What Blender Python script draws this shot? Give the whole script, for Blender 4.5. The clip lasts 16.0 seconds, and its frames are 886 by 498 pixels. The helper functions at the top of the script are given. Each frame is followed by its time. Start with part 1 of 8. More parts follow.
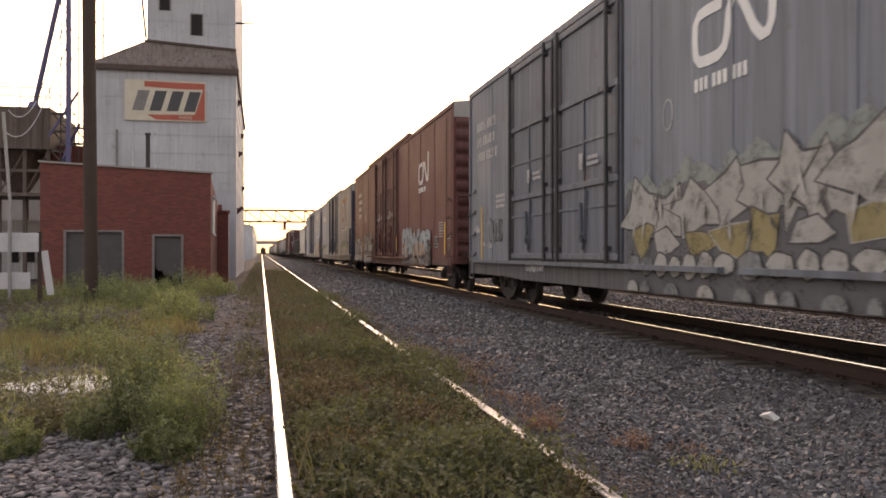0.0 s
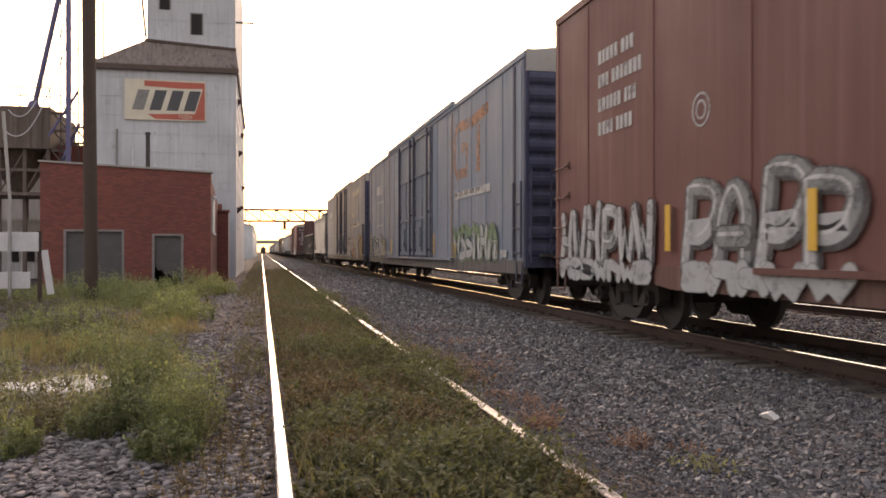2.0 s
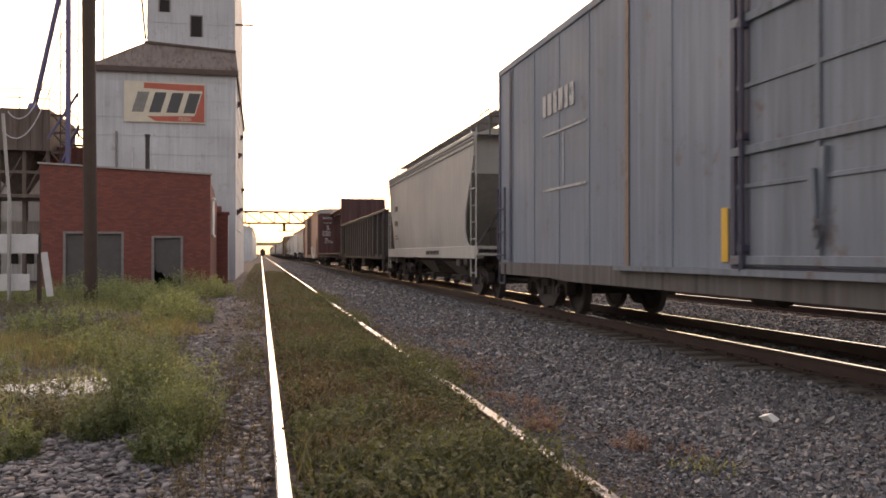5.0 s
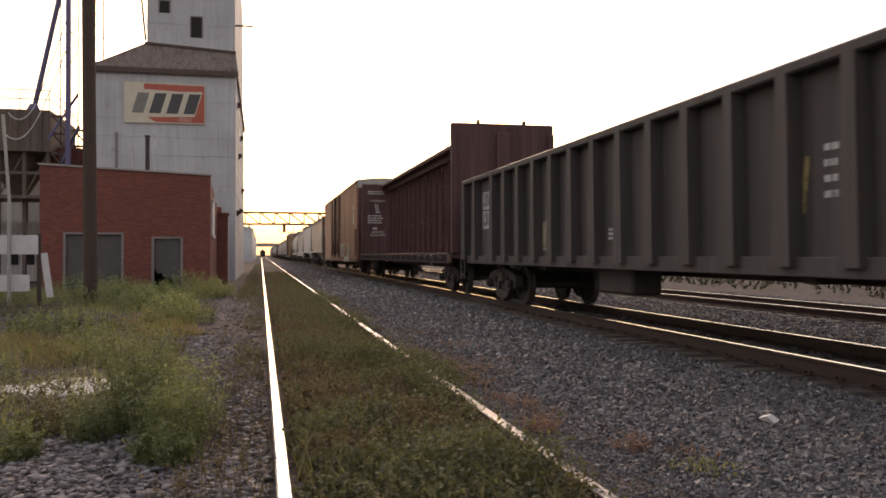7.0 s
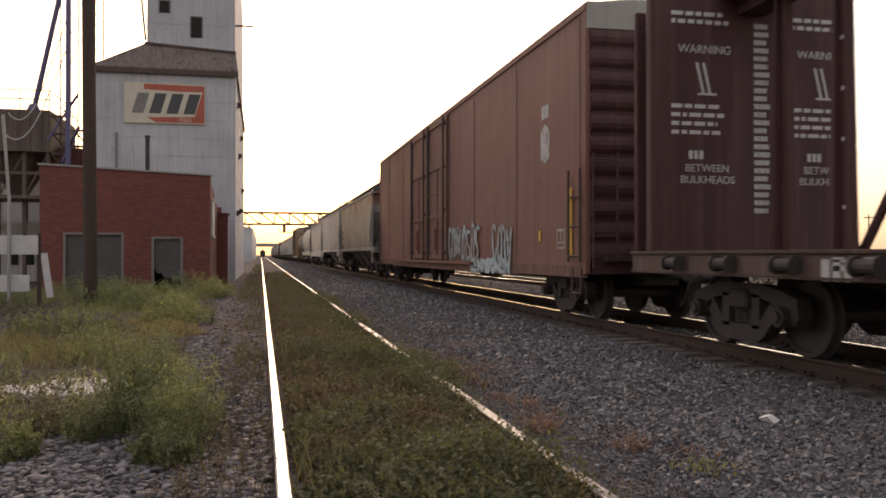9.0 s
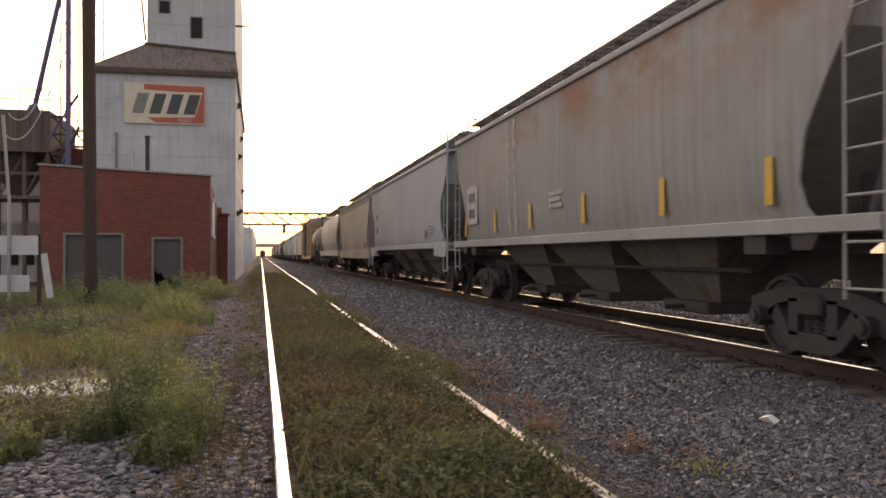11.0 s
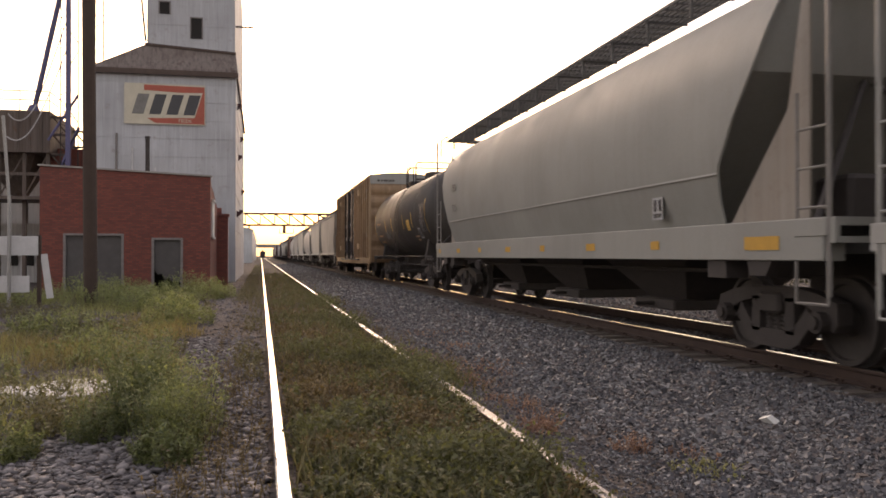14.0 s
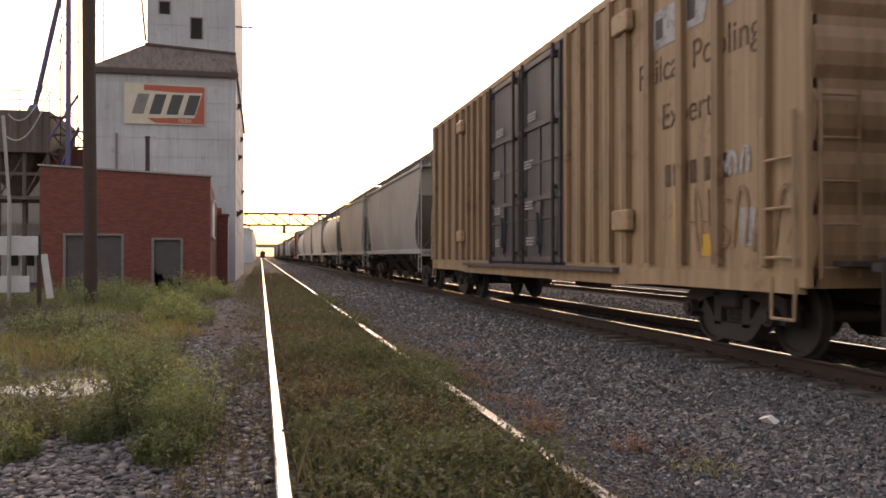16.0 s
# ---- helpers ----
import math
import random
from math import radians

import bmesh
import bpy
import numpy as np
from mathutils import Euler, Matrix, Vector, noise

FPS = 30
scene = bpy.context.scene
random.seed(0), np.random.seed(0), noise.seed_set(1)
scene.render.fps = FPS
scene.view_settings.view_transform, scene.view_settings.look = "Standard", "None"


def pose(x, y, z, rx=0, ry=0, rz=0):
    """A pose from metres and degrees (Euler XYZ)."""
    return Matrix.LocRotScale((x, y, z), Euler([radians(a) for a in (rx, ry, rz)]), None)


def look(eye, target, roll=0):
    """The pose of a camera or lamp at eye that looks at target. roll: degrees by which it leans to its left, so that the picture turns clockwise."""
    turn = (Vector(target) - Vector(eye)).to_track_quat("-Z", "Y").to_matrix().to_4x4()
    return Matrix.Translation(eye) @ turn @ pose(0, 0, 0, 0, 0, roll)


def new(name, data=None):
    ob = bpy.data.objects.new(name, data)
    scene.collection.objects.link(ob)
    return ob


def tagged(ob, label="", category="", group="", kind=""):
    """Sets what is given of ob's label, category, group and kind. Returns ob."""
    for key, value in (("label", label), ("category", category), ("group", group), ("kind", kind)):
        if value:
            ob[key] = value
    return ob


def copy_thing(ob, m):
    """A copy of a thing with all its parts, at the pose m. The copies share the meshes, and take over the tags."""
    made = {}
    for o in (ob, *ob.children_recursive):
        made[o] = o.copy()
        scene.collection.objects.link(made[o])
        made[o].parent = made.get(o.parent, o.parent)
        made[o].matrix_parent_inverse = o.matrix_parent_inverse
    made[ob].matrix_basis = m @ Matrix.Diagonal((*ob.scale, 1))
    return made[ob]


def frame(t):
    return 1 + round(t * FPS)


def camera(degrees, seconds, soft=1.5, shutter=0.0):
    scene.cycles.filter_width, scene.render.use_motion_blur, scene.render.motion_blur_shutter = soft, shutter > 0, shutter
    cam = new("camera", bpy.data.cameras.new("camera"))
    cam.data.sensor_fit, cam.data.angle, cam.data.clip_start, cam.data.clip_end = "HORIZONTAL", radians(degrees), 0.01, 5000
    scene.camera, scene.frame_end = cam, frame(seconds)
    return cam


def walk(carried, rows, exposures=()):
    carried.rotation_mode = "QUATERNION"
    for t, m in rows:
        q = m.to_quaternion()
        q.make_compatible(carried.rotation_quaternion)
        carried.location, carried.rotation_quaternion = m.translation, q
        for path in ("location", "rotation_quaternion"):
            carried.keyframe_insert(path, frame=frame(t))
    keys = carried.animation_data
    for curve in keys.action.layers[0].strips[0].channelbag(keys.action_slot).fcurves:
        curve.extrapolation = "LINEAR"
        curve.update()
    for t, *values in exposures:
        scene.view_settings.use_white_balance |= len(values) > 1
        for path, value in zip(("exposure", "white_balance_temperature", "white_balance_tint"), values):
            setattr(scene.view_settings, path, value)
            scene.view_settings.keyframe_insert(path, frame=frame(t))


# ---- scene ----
# Axes: X across the tracks (to the right), Y along the tracks, Z up; Z = 0 is the top of the rails.
SPEED = 16.9            # train speed, m/s
MAIN = 6.72             # centre line of the main track
SPUR = 0.862            # centre line of the overgrown spur
FAR = 12.3              # centre line of the third track

cam = camera(55.2, 16.0, soft=1.7, shutter=0.1)
TILT = [(0.0, 0.0), (1.0, -1.0), (2.0, -1.0), (3.0, 0.0), (4.0, 1.4), (5.2, 2.9), (6.5, 4.0), (9.0, 4.4),
        (10.2, 4.8), (11.5, 5.2), (12.6, 6.0), (16.0, 6.0)]
ROWS = [(t, pose(0, 0, 1.14, 90.229 + 0.0382 * d, 0, -12.08 + (0.0 if t < 5 else -0.03))) for t, d in TILT]
walk(cam, ROWS, exposures=[(0.0, 1.17, 6950.0, 25.0), (0.8, 1.28, 6950.0, 25.0), (2.0, 1.35, 6950.0, 25.0), (3.4, 1.35, 6950.0, 25.0), (4.2, 1.30, 6950.0, 25.0), (6.5, 0.86, 6950.0, 25.0),
                           (9.0, 0.79, 6950.0, 25.0), (11.5, 1.00, 6950.0, 25.0), (16.0, 1.01, 6950.0, 25.0)])

# ---- world and sun ----
SUN_AZ, SUN_EL = 3.0, 20.0      # degrees: right of the track, above the horizon
world = bpy.data.worlds.new("world")
scene.world = world
world.use_nodes = True
wn = world.node_tree
sky = wn.nodes.new("ShaderNodeTexSky")
sky.sky_type, sky.sun_disc = "NISHITA", False
sky.sun_elevation, sky.sun_rotation = radians(SUN_EL), radians(SUN_AZ)
sky.air_density, sky.dust_density, sky.ozone_density = 1.7, 3.0, 1.0
haze = wn.nodes.new("ShaderNodeMix")        # an even veil of summer haze over the clear sky
haze.data_type = "RGBA"
haze.inputs[0].default_value = 0.6
where = wn.nodes.new("ShaderNodeTexCoord")
rise = wn.nodes.new("ShaderNodeSeparateXYZ")
wn.links.new(where.outputs["Generated"], rise.inputs[0])
veil = wn.nodes.new("ShaderNodeValToRGB")   # the haze thickens and warms towards the horizon all round
veil.color_ramp.elements[0].position, veil.color_ramp.elements[0].color = 0.0, (3.65, 3.0, 2.1, 1)
veil.color_ramp.elements[1].position, veil.color_ramp.elements[1].color = 0.20, (4.1, 4.05, 3.95, 1)
veil.color_ramp.elements.new(0.07).color = (4.1, 3.92, 3.55, 1)
wn.links.new(rise.outputs[2], veil.inputs[0])
glow = wn.nodes.new("ShaderNodeMapRange")   # hazy air is brighter towards the sun and dimmer opposite it
glow.inputs["From Min"].default_value, glow.inputs["From Max"].default_value = -1.0, 1.0
glow.inputs["To Min"].default_value, glow.inputs["To Max"].default_value = 0.86, 1.10
wn.links.new(rise.outputs[1], glow.inputs[0])
tone = wn.nodes.new("ShaderNodeMix")
tone.data_type, tone.blend_type = "RGBA", "MULTIPLY"
tone.inputs[0].default_value = 1.0
wn.links.new(veil.outputs[0], tone.inputs[6])
wn.links.new(glow.outputs[0], tone.inputs[7])
wn.links.new(tone.outputs[2], haze.inputs[7])
wn.links.new(sky.outputs[0], haze.inputs[6])
wn.links.new(haze.outputs[2], wn.nodes["Background"].inputs[0])
wn.nodes["Background"].inputs[1].default_value = 0.15
sun = new("sun", bpy.data.lights.new("sun", "SUN"))
sun.data.energy, sun.data.angle, sun.data.color = 1.1, radians(5.0), (1.0, 0.80, 0.58)
a, e = radians(SUN_AZ), radians(SUN_EL)
sun.matrix_world = look((200 * math.sin(a) * math.cos(e), 200 * math.cos(a) * math.cos(e), 200 * math.sin(e)), (0, 0, 0))


# ---- materials ----
def nodes_of(name):
    m = bpy.data.materials.new(name)
    m.use_nodes = True
    nt = m.node_tree
    return m, nt, nt.nodes["Principled BSDF"]


def add(nt, kind, **inputs):
    n = nt.nodes.new(kind)
    for k, v in inputs.items():
        n.inputs[k.replace("_", " ")].default_value = v
    return n


def noise_tex(nt, vec, scale, detail=4.0, rough=0.6):
    n = add(nt, "ShaderNodeTexNoise", Scale=scale, Detail=detail, Roughness=rough)
    if vec is not None:
        nt.links.new(vec, n.inputs["Vector"])
    return n.outputs["Fac"]


def ramp(nt, fac, p0, p1, c0=(0, 0, 0, 1), c1=(1, 1, 1, 1)):
    r = nt.nodes.new("ShaderNodeValToRGB")
    r.color_ramp.elements[0].position, r.color_ramp.elements[1].position = p0, p1
    r.color_ramp.elements[0].color, r.color_ramp.elements[1].color = c0, c1
    nt.links.new(fac, r.inputs[0])
    return r.outputs[0]


def mix(nt, fac, a, b, mode="MIX"):
    n = nt.nodes.new("ShaderNodeMix")
    n.data_type, n.blend_type = "RGBA", mode
    for sock, v in ((n.inputs[0], fac), (n.inputs[6], a), (n.inputs[7], b)):
        if isinstance(v, (int, float)):
            sock.default_value = v
        elif isinstance(v, tuple):
            sock.default_value = (*v[:3], 1)
        else:
            nt.links.new(v, sock)
    return n.outputs[2]


def mapped(nt, scale, source="Object"):
    tc = nt.nodes.new("ShaderNodeTexCoord")
    mp = nt.nodes.new("ShaderNodeMapping")
    mp.inputs["Scale"].default_value = scale
    nt.links.new(tc.outputs[source], mp.inputs["Vector"])
    return mp.outputs[0]


def bumped(nt, bsdf, height, strength=0.3, distance=0.02):
    b = add(nt, "ShaderNodeBump", Strength=strength, Distance=distance)
    nt.links.new(height, b.inputs["Height"])
    nt.links.new(b.outputs[0], bsdf.inputs["Normal"])


def paint(name, colour, rust=0.3, rough=0.55, fade=0.25, streak=0.5, rust_colour=(0.11, 0.045, 0.022), dust=(0.22, 0.19, 0.16)):
    """Weathered paint on steel: chalky fading, grime running down, rust blooms."""
    m, nt, b = nodes_of(name)
    vec = mapped(nt, (1, 1, 1))
    run = mapped(nt, (5.0, 5.0, 0.28))
    big = noise_tex(nt, vec, 0.55, 5)
    fine = noise_tex(nt, vec, 26.0, 3)
    runs = noise_tex(nt, run, 1.3, 5, 0.65)
    col = mix(nt, ramp(nt, big, 0.35, 0.75), colour, tuple(c * (1 - fade) + d * fade for c, d in zip(colour, dust)))
    f = nt.nodes.new("ShaderNodeMath")
    f.operation = "MULTIPLY"
    nt.links.new(ramp(nt, runs, 0.46, 0.68), f.inputs[0])
    f.inputs[1].default_value = streak
    col = mix(nt, f.outputs[0], col, tuple(c * 0.45 for c in colour))
    wide = noise_tex(nt, vec, 0.23, 3)
    col = mix(nt, ramp(nt, wide, 0.38, 0.66, (0, 0, 0, 1), (0.4, 0.4, 0.4, 1)), col, tuple(0.62 * c for c in colour))
    pale = noise_tex(nt, mapped(nt, (3.1, 3.1, 0.10)), 1.9, 4, 0.6)
    chalk = tuple(min(0.6, c * 1.12 + 0.04) for c in colour)
    col = mix(nt, ramp(nt, pale, 0.52, 0.66, (0, 0, 0, 1), (0.95 * streak,) * 3 + (1,)), col, chalk)
    drips = noise_tex(nt, mapped(nt, (16.0, 16.0, 0.35)), 1.1, 4, 0.6)
    col = mix(nt, ramp(nt, drips, 0.60, 0.74, (0, 0, 0, 1), (0.55 * streak + 0.3 * rust,) * 3 + (1,)), col, tuple(0.5 * c + 0.5 * r for c, r in zip(colour, rust_colour)))
    spots = noise_tex(nt, vec, 2.3, 8, 0.72)
    f2 = nt.nodes.new("ShaderNodeMath")
    f2.operation = "MULTIPLY"
    nt.links.new(ramp(nt, spots, 0.575, 0.68), f2.inputs[0])
    f2.inputs[1].default_value = rust
    col = mix(nt, f2.outputs[0], col, rust_colour)
    col = mix(nt, 0.25, col, mix(nt, fine, (0.4, 0.4, 0.4), (1, 1, 1)), "MULTIPLY")
    nt.links.new(col, b.inputs["Base Color"])
    r = ramp(nt, big, 0.2, 0.8, (rough * 0.8,) * 3 + (1,), (min(1, rough * 1.3),) * 3 + (1,))
    nt.links.new(r, b.inputs["Roughness"])
    bumped(nt, b, big, 0.25, 0.03)
    return m


def plain(name, colour, rough=0.6, metal=0.0, vary=0.25, scale=8.0, bump=0.2):
    m, nt, b = nodes_of(name)
    vec = mapped(nt, (1, 1, 1))
    n = noise_tex(nt, vec, scale, 6)
    n2 = noise_tex(nt, vec, scale * 7, 3)
    col = mix(nt, n, tuple(c * (1 - vary) for c in colour), tuple(min(1, c * (1 + vary)) for c in colour))
    col = mix(nt, 0.3, col, mix(nt, n2, (0.35, 0.35, 0.35), (1, 1, 1)), "MULTIPLY")
    nt.links.new(col, b.inputs["Base Color"])
    b.inputs["Roughness"].default_value, b.inputs["Metallic"].default_value = rough, metal
    bumped(nt, b, n2, bump, 0.01)
    return m


def islands(name, dark, light, rough=0.8, sheen=0.0, through_light=0.0, stops=()):
    """Colour that changes from piece to piece of one joined mesh."""
    m, nt, b = nodes_of(name)
    g = nt.nodes.new("ShaderNodeNewGeometry")
    r = nt.nodes.new("ShaderNodeValToRGB")
    r.color_ramp.elements[0].color, r.color_ramp.elements[1].color = (*dark, 1), (*light, 1)
    for at, c in stops:
        r.color_ramp.elements.new(at).color = (*c, 1)
    nt.links.new(g.outputs["Random Per Island"], r.inputs[0])
    vec = mapped(nt, (1, 1, 1))
    col = mix(nt, 0.35, r.outputs[0], mix(nt, noise_tex(nt, vec, 3.0), (0.3, 0.3, 0.3), (1, 1, 1)), "MULTIPLY")
    nt.links.new(col, b.inputs["Base Color"])
    b.inputs["Roughness"].default_value = rough
    if through_light:
        t = nt.nodes.new("ShaderNodeBsdfTranslucent")
        nt.links.new(mix(nt, 1.0, col, (1.4, 1.4, 0.8), "MULTIPLY"), t.inputs[0])
        s = nt.nodes.new("ShaderNodeMixShader")
        s.inputs[0].default_value = through_light
        nt.links.new(b.outputs[0], s.inputs[1])
        nt.links.new(t.outputs[0], s.inputs[2])
        nt.links.new(s.outputs[0], nt.nodes["Material Output"].inputs[0])
    return m


GREY_BLUE = paint("grey_blue_paint", (0.162, 0.190, 0.228), 0.45, 0.6, 0.3, 0.7)
RED_BROWN = paint("red_brown_paint", (0.134, 0.040, 0.032), 0.22, 0.62, 0.14, 0.42)
BLUE_GREY = paint("blue_grey_paint", (0.160, 0.196, 0.250), 0.45, 0.6, 0.3, 0.42, dust=(0.19, 0.215, 0.235))
BLUE_DOOR = paint("grimy_blue_grey_door", (0.150, 0.176, 0.210), 0.6, 0.6, 0.3, 0.6, dust=(0.16, 0.18, 0.20))
RED_DOOR = paint("grimy_red_door", (0.116, 0.033, 0.026), 0.3, 0.6, 0.15, 0.45)
GREY_DOOR = paint("grimy_grey_door", (0.130, 0.150, 0.180), 0.5, 0.6, 0.3, 0.7)
DECK_DARK = paint("dark_oily_deck_paint", (0.055, 0.030, 0.026), 0.7, 0.75, 0.1)
BLUE_END = paint("blue_end_paint", (0.030, 0.038, 0.085), 0.3, 0.65, 0.15)
MAROON = paint("maroon_paint", (0.066, 0.021, 0.022), 0.25, 0.7, 0.12)
BROWN_OLD = paint("old_brown_paint", (0.185, 0.070, 0.052), 0.7, 0.65, 0.35, 0.4)
YELLOW_TAN = paint("faded_yellow_paint", (0.385, 0.255, 0.14), 0.6, 0.6, 0.3, 0.65, (0.15, 0.07, 0.035))
DOOR_GREY = paint("dark_door_paint", (0.060, 0.055, 0.065), 0.3, 0.5)
HOPPER_GREY = paint("hopper_grey_paint", (0.325, 0.318, 0.298), 0.1, 0.65, 0.25, 0.16)
HOPPER_WHITE = paint("hopper_white_paint", (0.385, 0.376, 0.35), 0.06, 0.65, 0.2, 0.2)
HOPPER_RUSTY = paint("hopper_rusty_paint", (0.27, 0.265, 0.252), 0.35, 0.6, 0.3, 0.35, (0.24, 0.11, 0.045))


def rust_clouds(m, colour):
    """Soft rust clouds where water stands along the roof edge, thinning out down the side."""
    nt = m.node_tree
    b = nt.nodes["Principled BSDF"]
    under = b.inputs["Base Color"].links[0].from_socket
    tc, sep = nt.nodes.new("ShaderNodeTexCoord"), nt.nodes.new("ShaderNodeSeparateXYZ")
    nt.links.new(tc.outputs["Object"], sep.inputs[0])
    down = nt.nodes.new("ShaderNodeMapRange")
    down.inputs["From Min"].default_value, down.inputs["From Max"].default_value = 2.9, 3.75
    nt.links.new(sep.outputs[2], down.inputs[0])
    cloud = ramp(nt, noise_tex(nt, mapped(nt, (1, 0.62, 1.0)), 0.85, 7, 0.62), 0.47, 0.62)
    both = nt.nodes.new("ShaderNodeMath")
    both.operation = "MULTIPLY"
    nt.links.new(cloud, both.inputs[0])
    nt.links.new(down.outputs[0], both.inputs[1])
    nt.links.new(mix(nt, both.outputs[0], under, colour), b.inputs["Base Color"])


rust_clouds(HOPPER_RUSTY, (0.205, 0.105, 0.062))
GONDOLA = paint("gondola_black_paint", (0.047, 0.040, 0.040), 0.3, 0.7, 0.15, 0.4)
TANK_BLACK = paint("tank_black_paint", (0.047, 0.041, 0.037), 0.20, 0.60, 0.18, 0.35, dust=(0.15, 0.13, 0.11))
TANK_BLACK.node_tree.nodes["Principled BSDF"].inputs["Specular IOR Level"].default_value = 0.36
# the yellow side paint darkened and browned: end-wall shade put into the colour
YELLOW_END_SHADED = paint("shaded_yellow_end_paint", (0.27, 0.165, 0.085), 0.6, 0.6, 0.3, 0.65, (0.13, 0.06, 0.03))
HOPPER_COOL = paint("cool_light_hopper_paint", (0.345, 0.360, 0.375), 0.10, 0.65, 0.2, 0.13, (0.15, 0.145, 0.14), (0.30, 0.30, 0.30))
HOPPER_DULL = paint("dull_pale_hopper_paint", (0.262, 0.260, 0.240), 0.05, 0.66, 0.2, 0.08)
BAY_DIRTY = paint("dirty_bay_paint", (0.135, 0.120, 0.108), 0.5, 0.7, 0.5, 0.7)
BOARD_STEEL = plain("dark_grating_steel", (0.13, 0.125, 0.12), 0.7, 0.2)
IRON = plain("dark_iron", (0.037, 0.030, 0.028), 0.75, 0.0, 0.4, 6)
DECK_SIDE = paint("red_brown_deck_edge", (0.088, 0.048, 0.040), 0.7, 0.7, 0.3, 0.6)
RUST_ORANGE = plain("dull_orange_patch", (0.26, 0.115, 0.025), 0.7, 0.0, 0.4, 6)
PALE_RUNG = plain("scuffed_rung_steel", (0.10, 0.088, 0.08), 0.6, 0.2, 0.4)
WHEEL_STEEL = plain("wheel_steel", (0.035, 0.029, 0.027), 0.7, 0.0, 0.5, 9)
GALVANISED = plain("galvanised_steel", (0.30, 0.29, 0.28), 0.5, 0.3)
RUST = plain("rusty_steel", (0.10, 0.045, 0.025), 0.85, 0.0, 0.5, 5)
DOOR_IRON = {"grey_blue_paint": paint("dark_blue_grey_iron", (0.022, 0.023, 0.030), 0.4, 0.6), "blue_grey_paint": paint("dark_navy_iron", (0.024, 0.027, 0.062), 0.35, 0.6),
             "red_brown_paint": paint("dark_maroon_iron", (0.075, 0.024, 0.019), 0.35, 0.6), "old_brown_paint": paint("dark_brown_iron", (0.045, 0.018, 0.014), 0.4, 0.6)}
DOOR_IRON["grimy_blue_grey_door"], DOOR_IRON["grimy_red_door"], DOOR_IRON["grimy_grey_door"] = DOOR_IRON["blue_grey_paint"], DOOR_IRON["red_brown_paint"], DOOR_IRON["grey_blue_paint"]
SILL_PAINT = {"grey_blue_paint": paint("grimy_grey_sill", (0.088, 0.088, 0.094), 0.6, 0.7, 0.3, 0.8), "red_brown_paint": paint("grimy_red_sill", (0.115, 0.046, 0.037), 0.5, 0.7, 0.3, 0.8),
              "old_brown_paint": paint("grimy_brown_sill", (0.14, 0.060, 0.043), 0.5, 0.7, 0.3, 0.8), "blue_grey_paint": paint("rusty_grey_sill", (0.078, 0.074, 0.076), 0.8, 0.7, 0.4, 0.9)}
WHITE_PAINT = plain("white_lettering", (0.72, 0.72, 0.70), 0.6, 0.0, 0.15, 5)
AMBER = plain("dull_amber_reflector", (0.50, 0.27, 0.03), 0.5, 0.0, 0.3, 5)
SIGNAL_YELLOW = plain("yellow_reflector", (0.62, 0.36, 0.03), 0.5, 0.0, 0.15, 5)


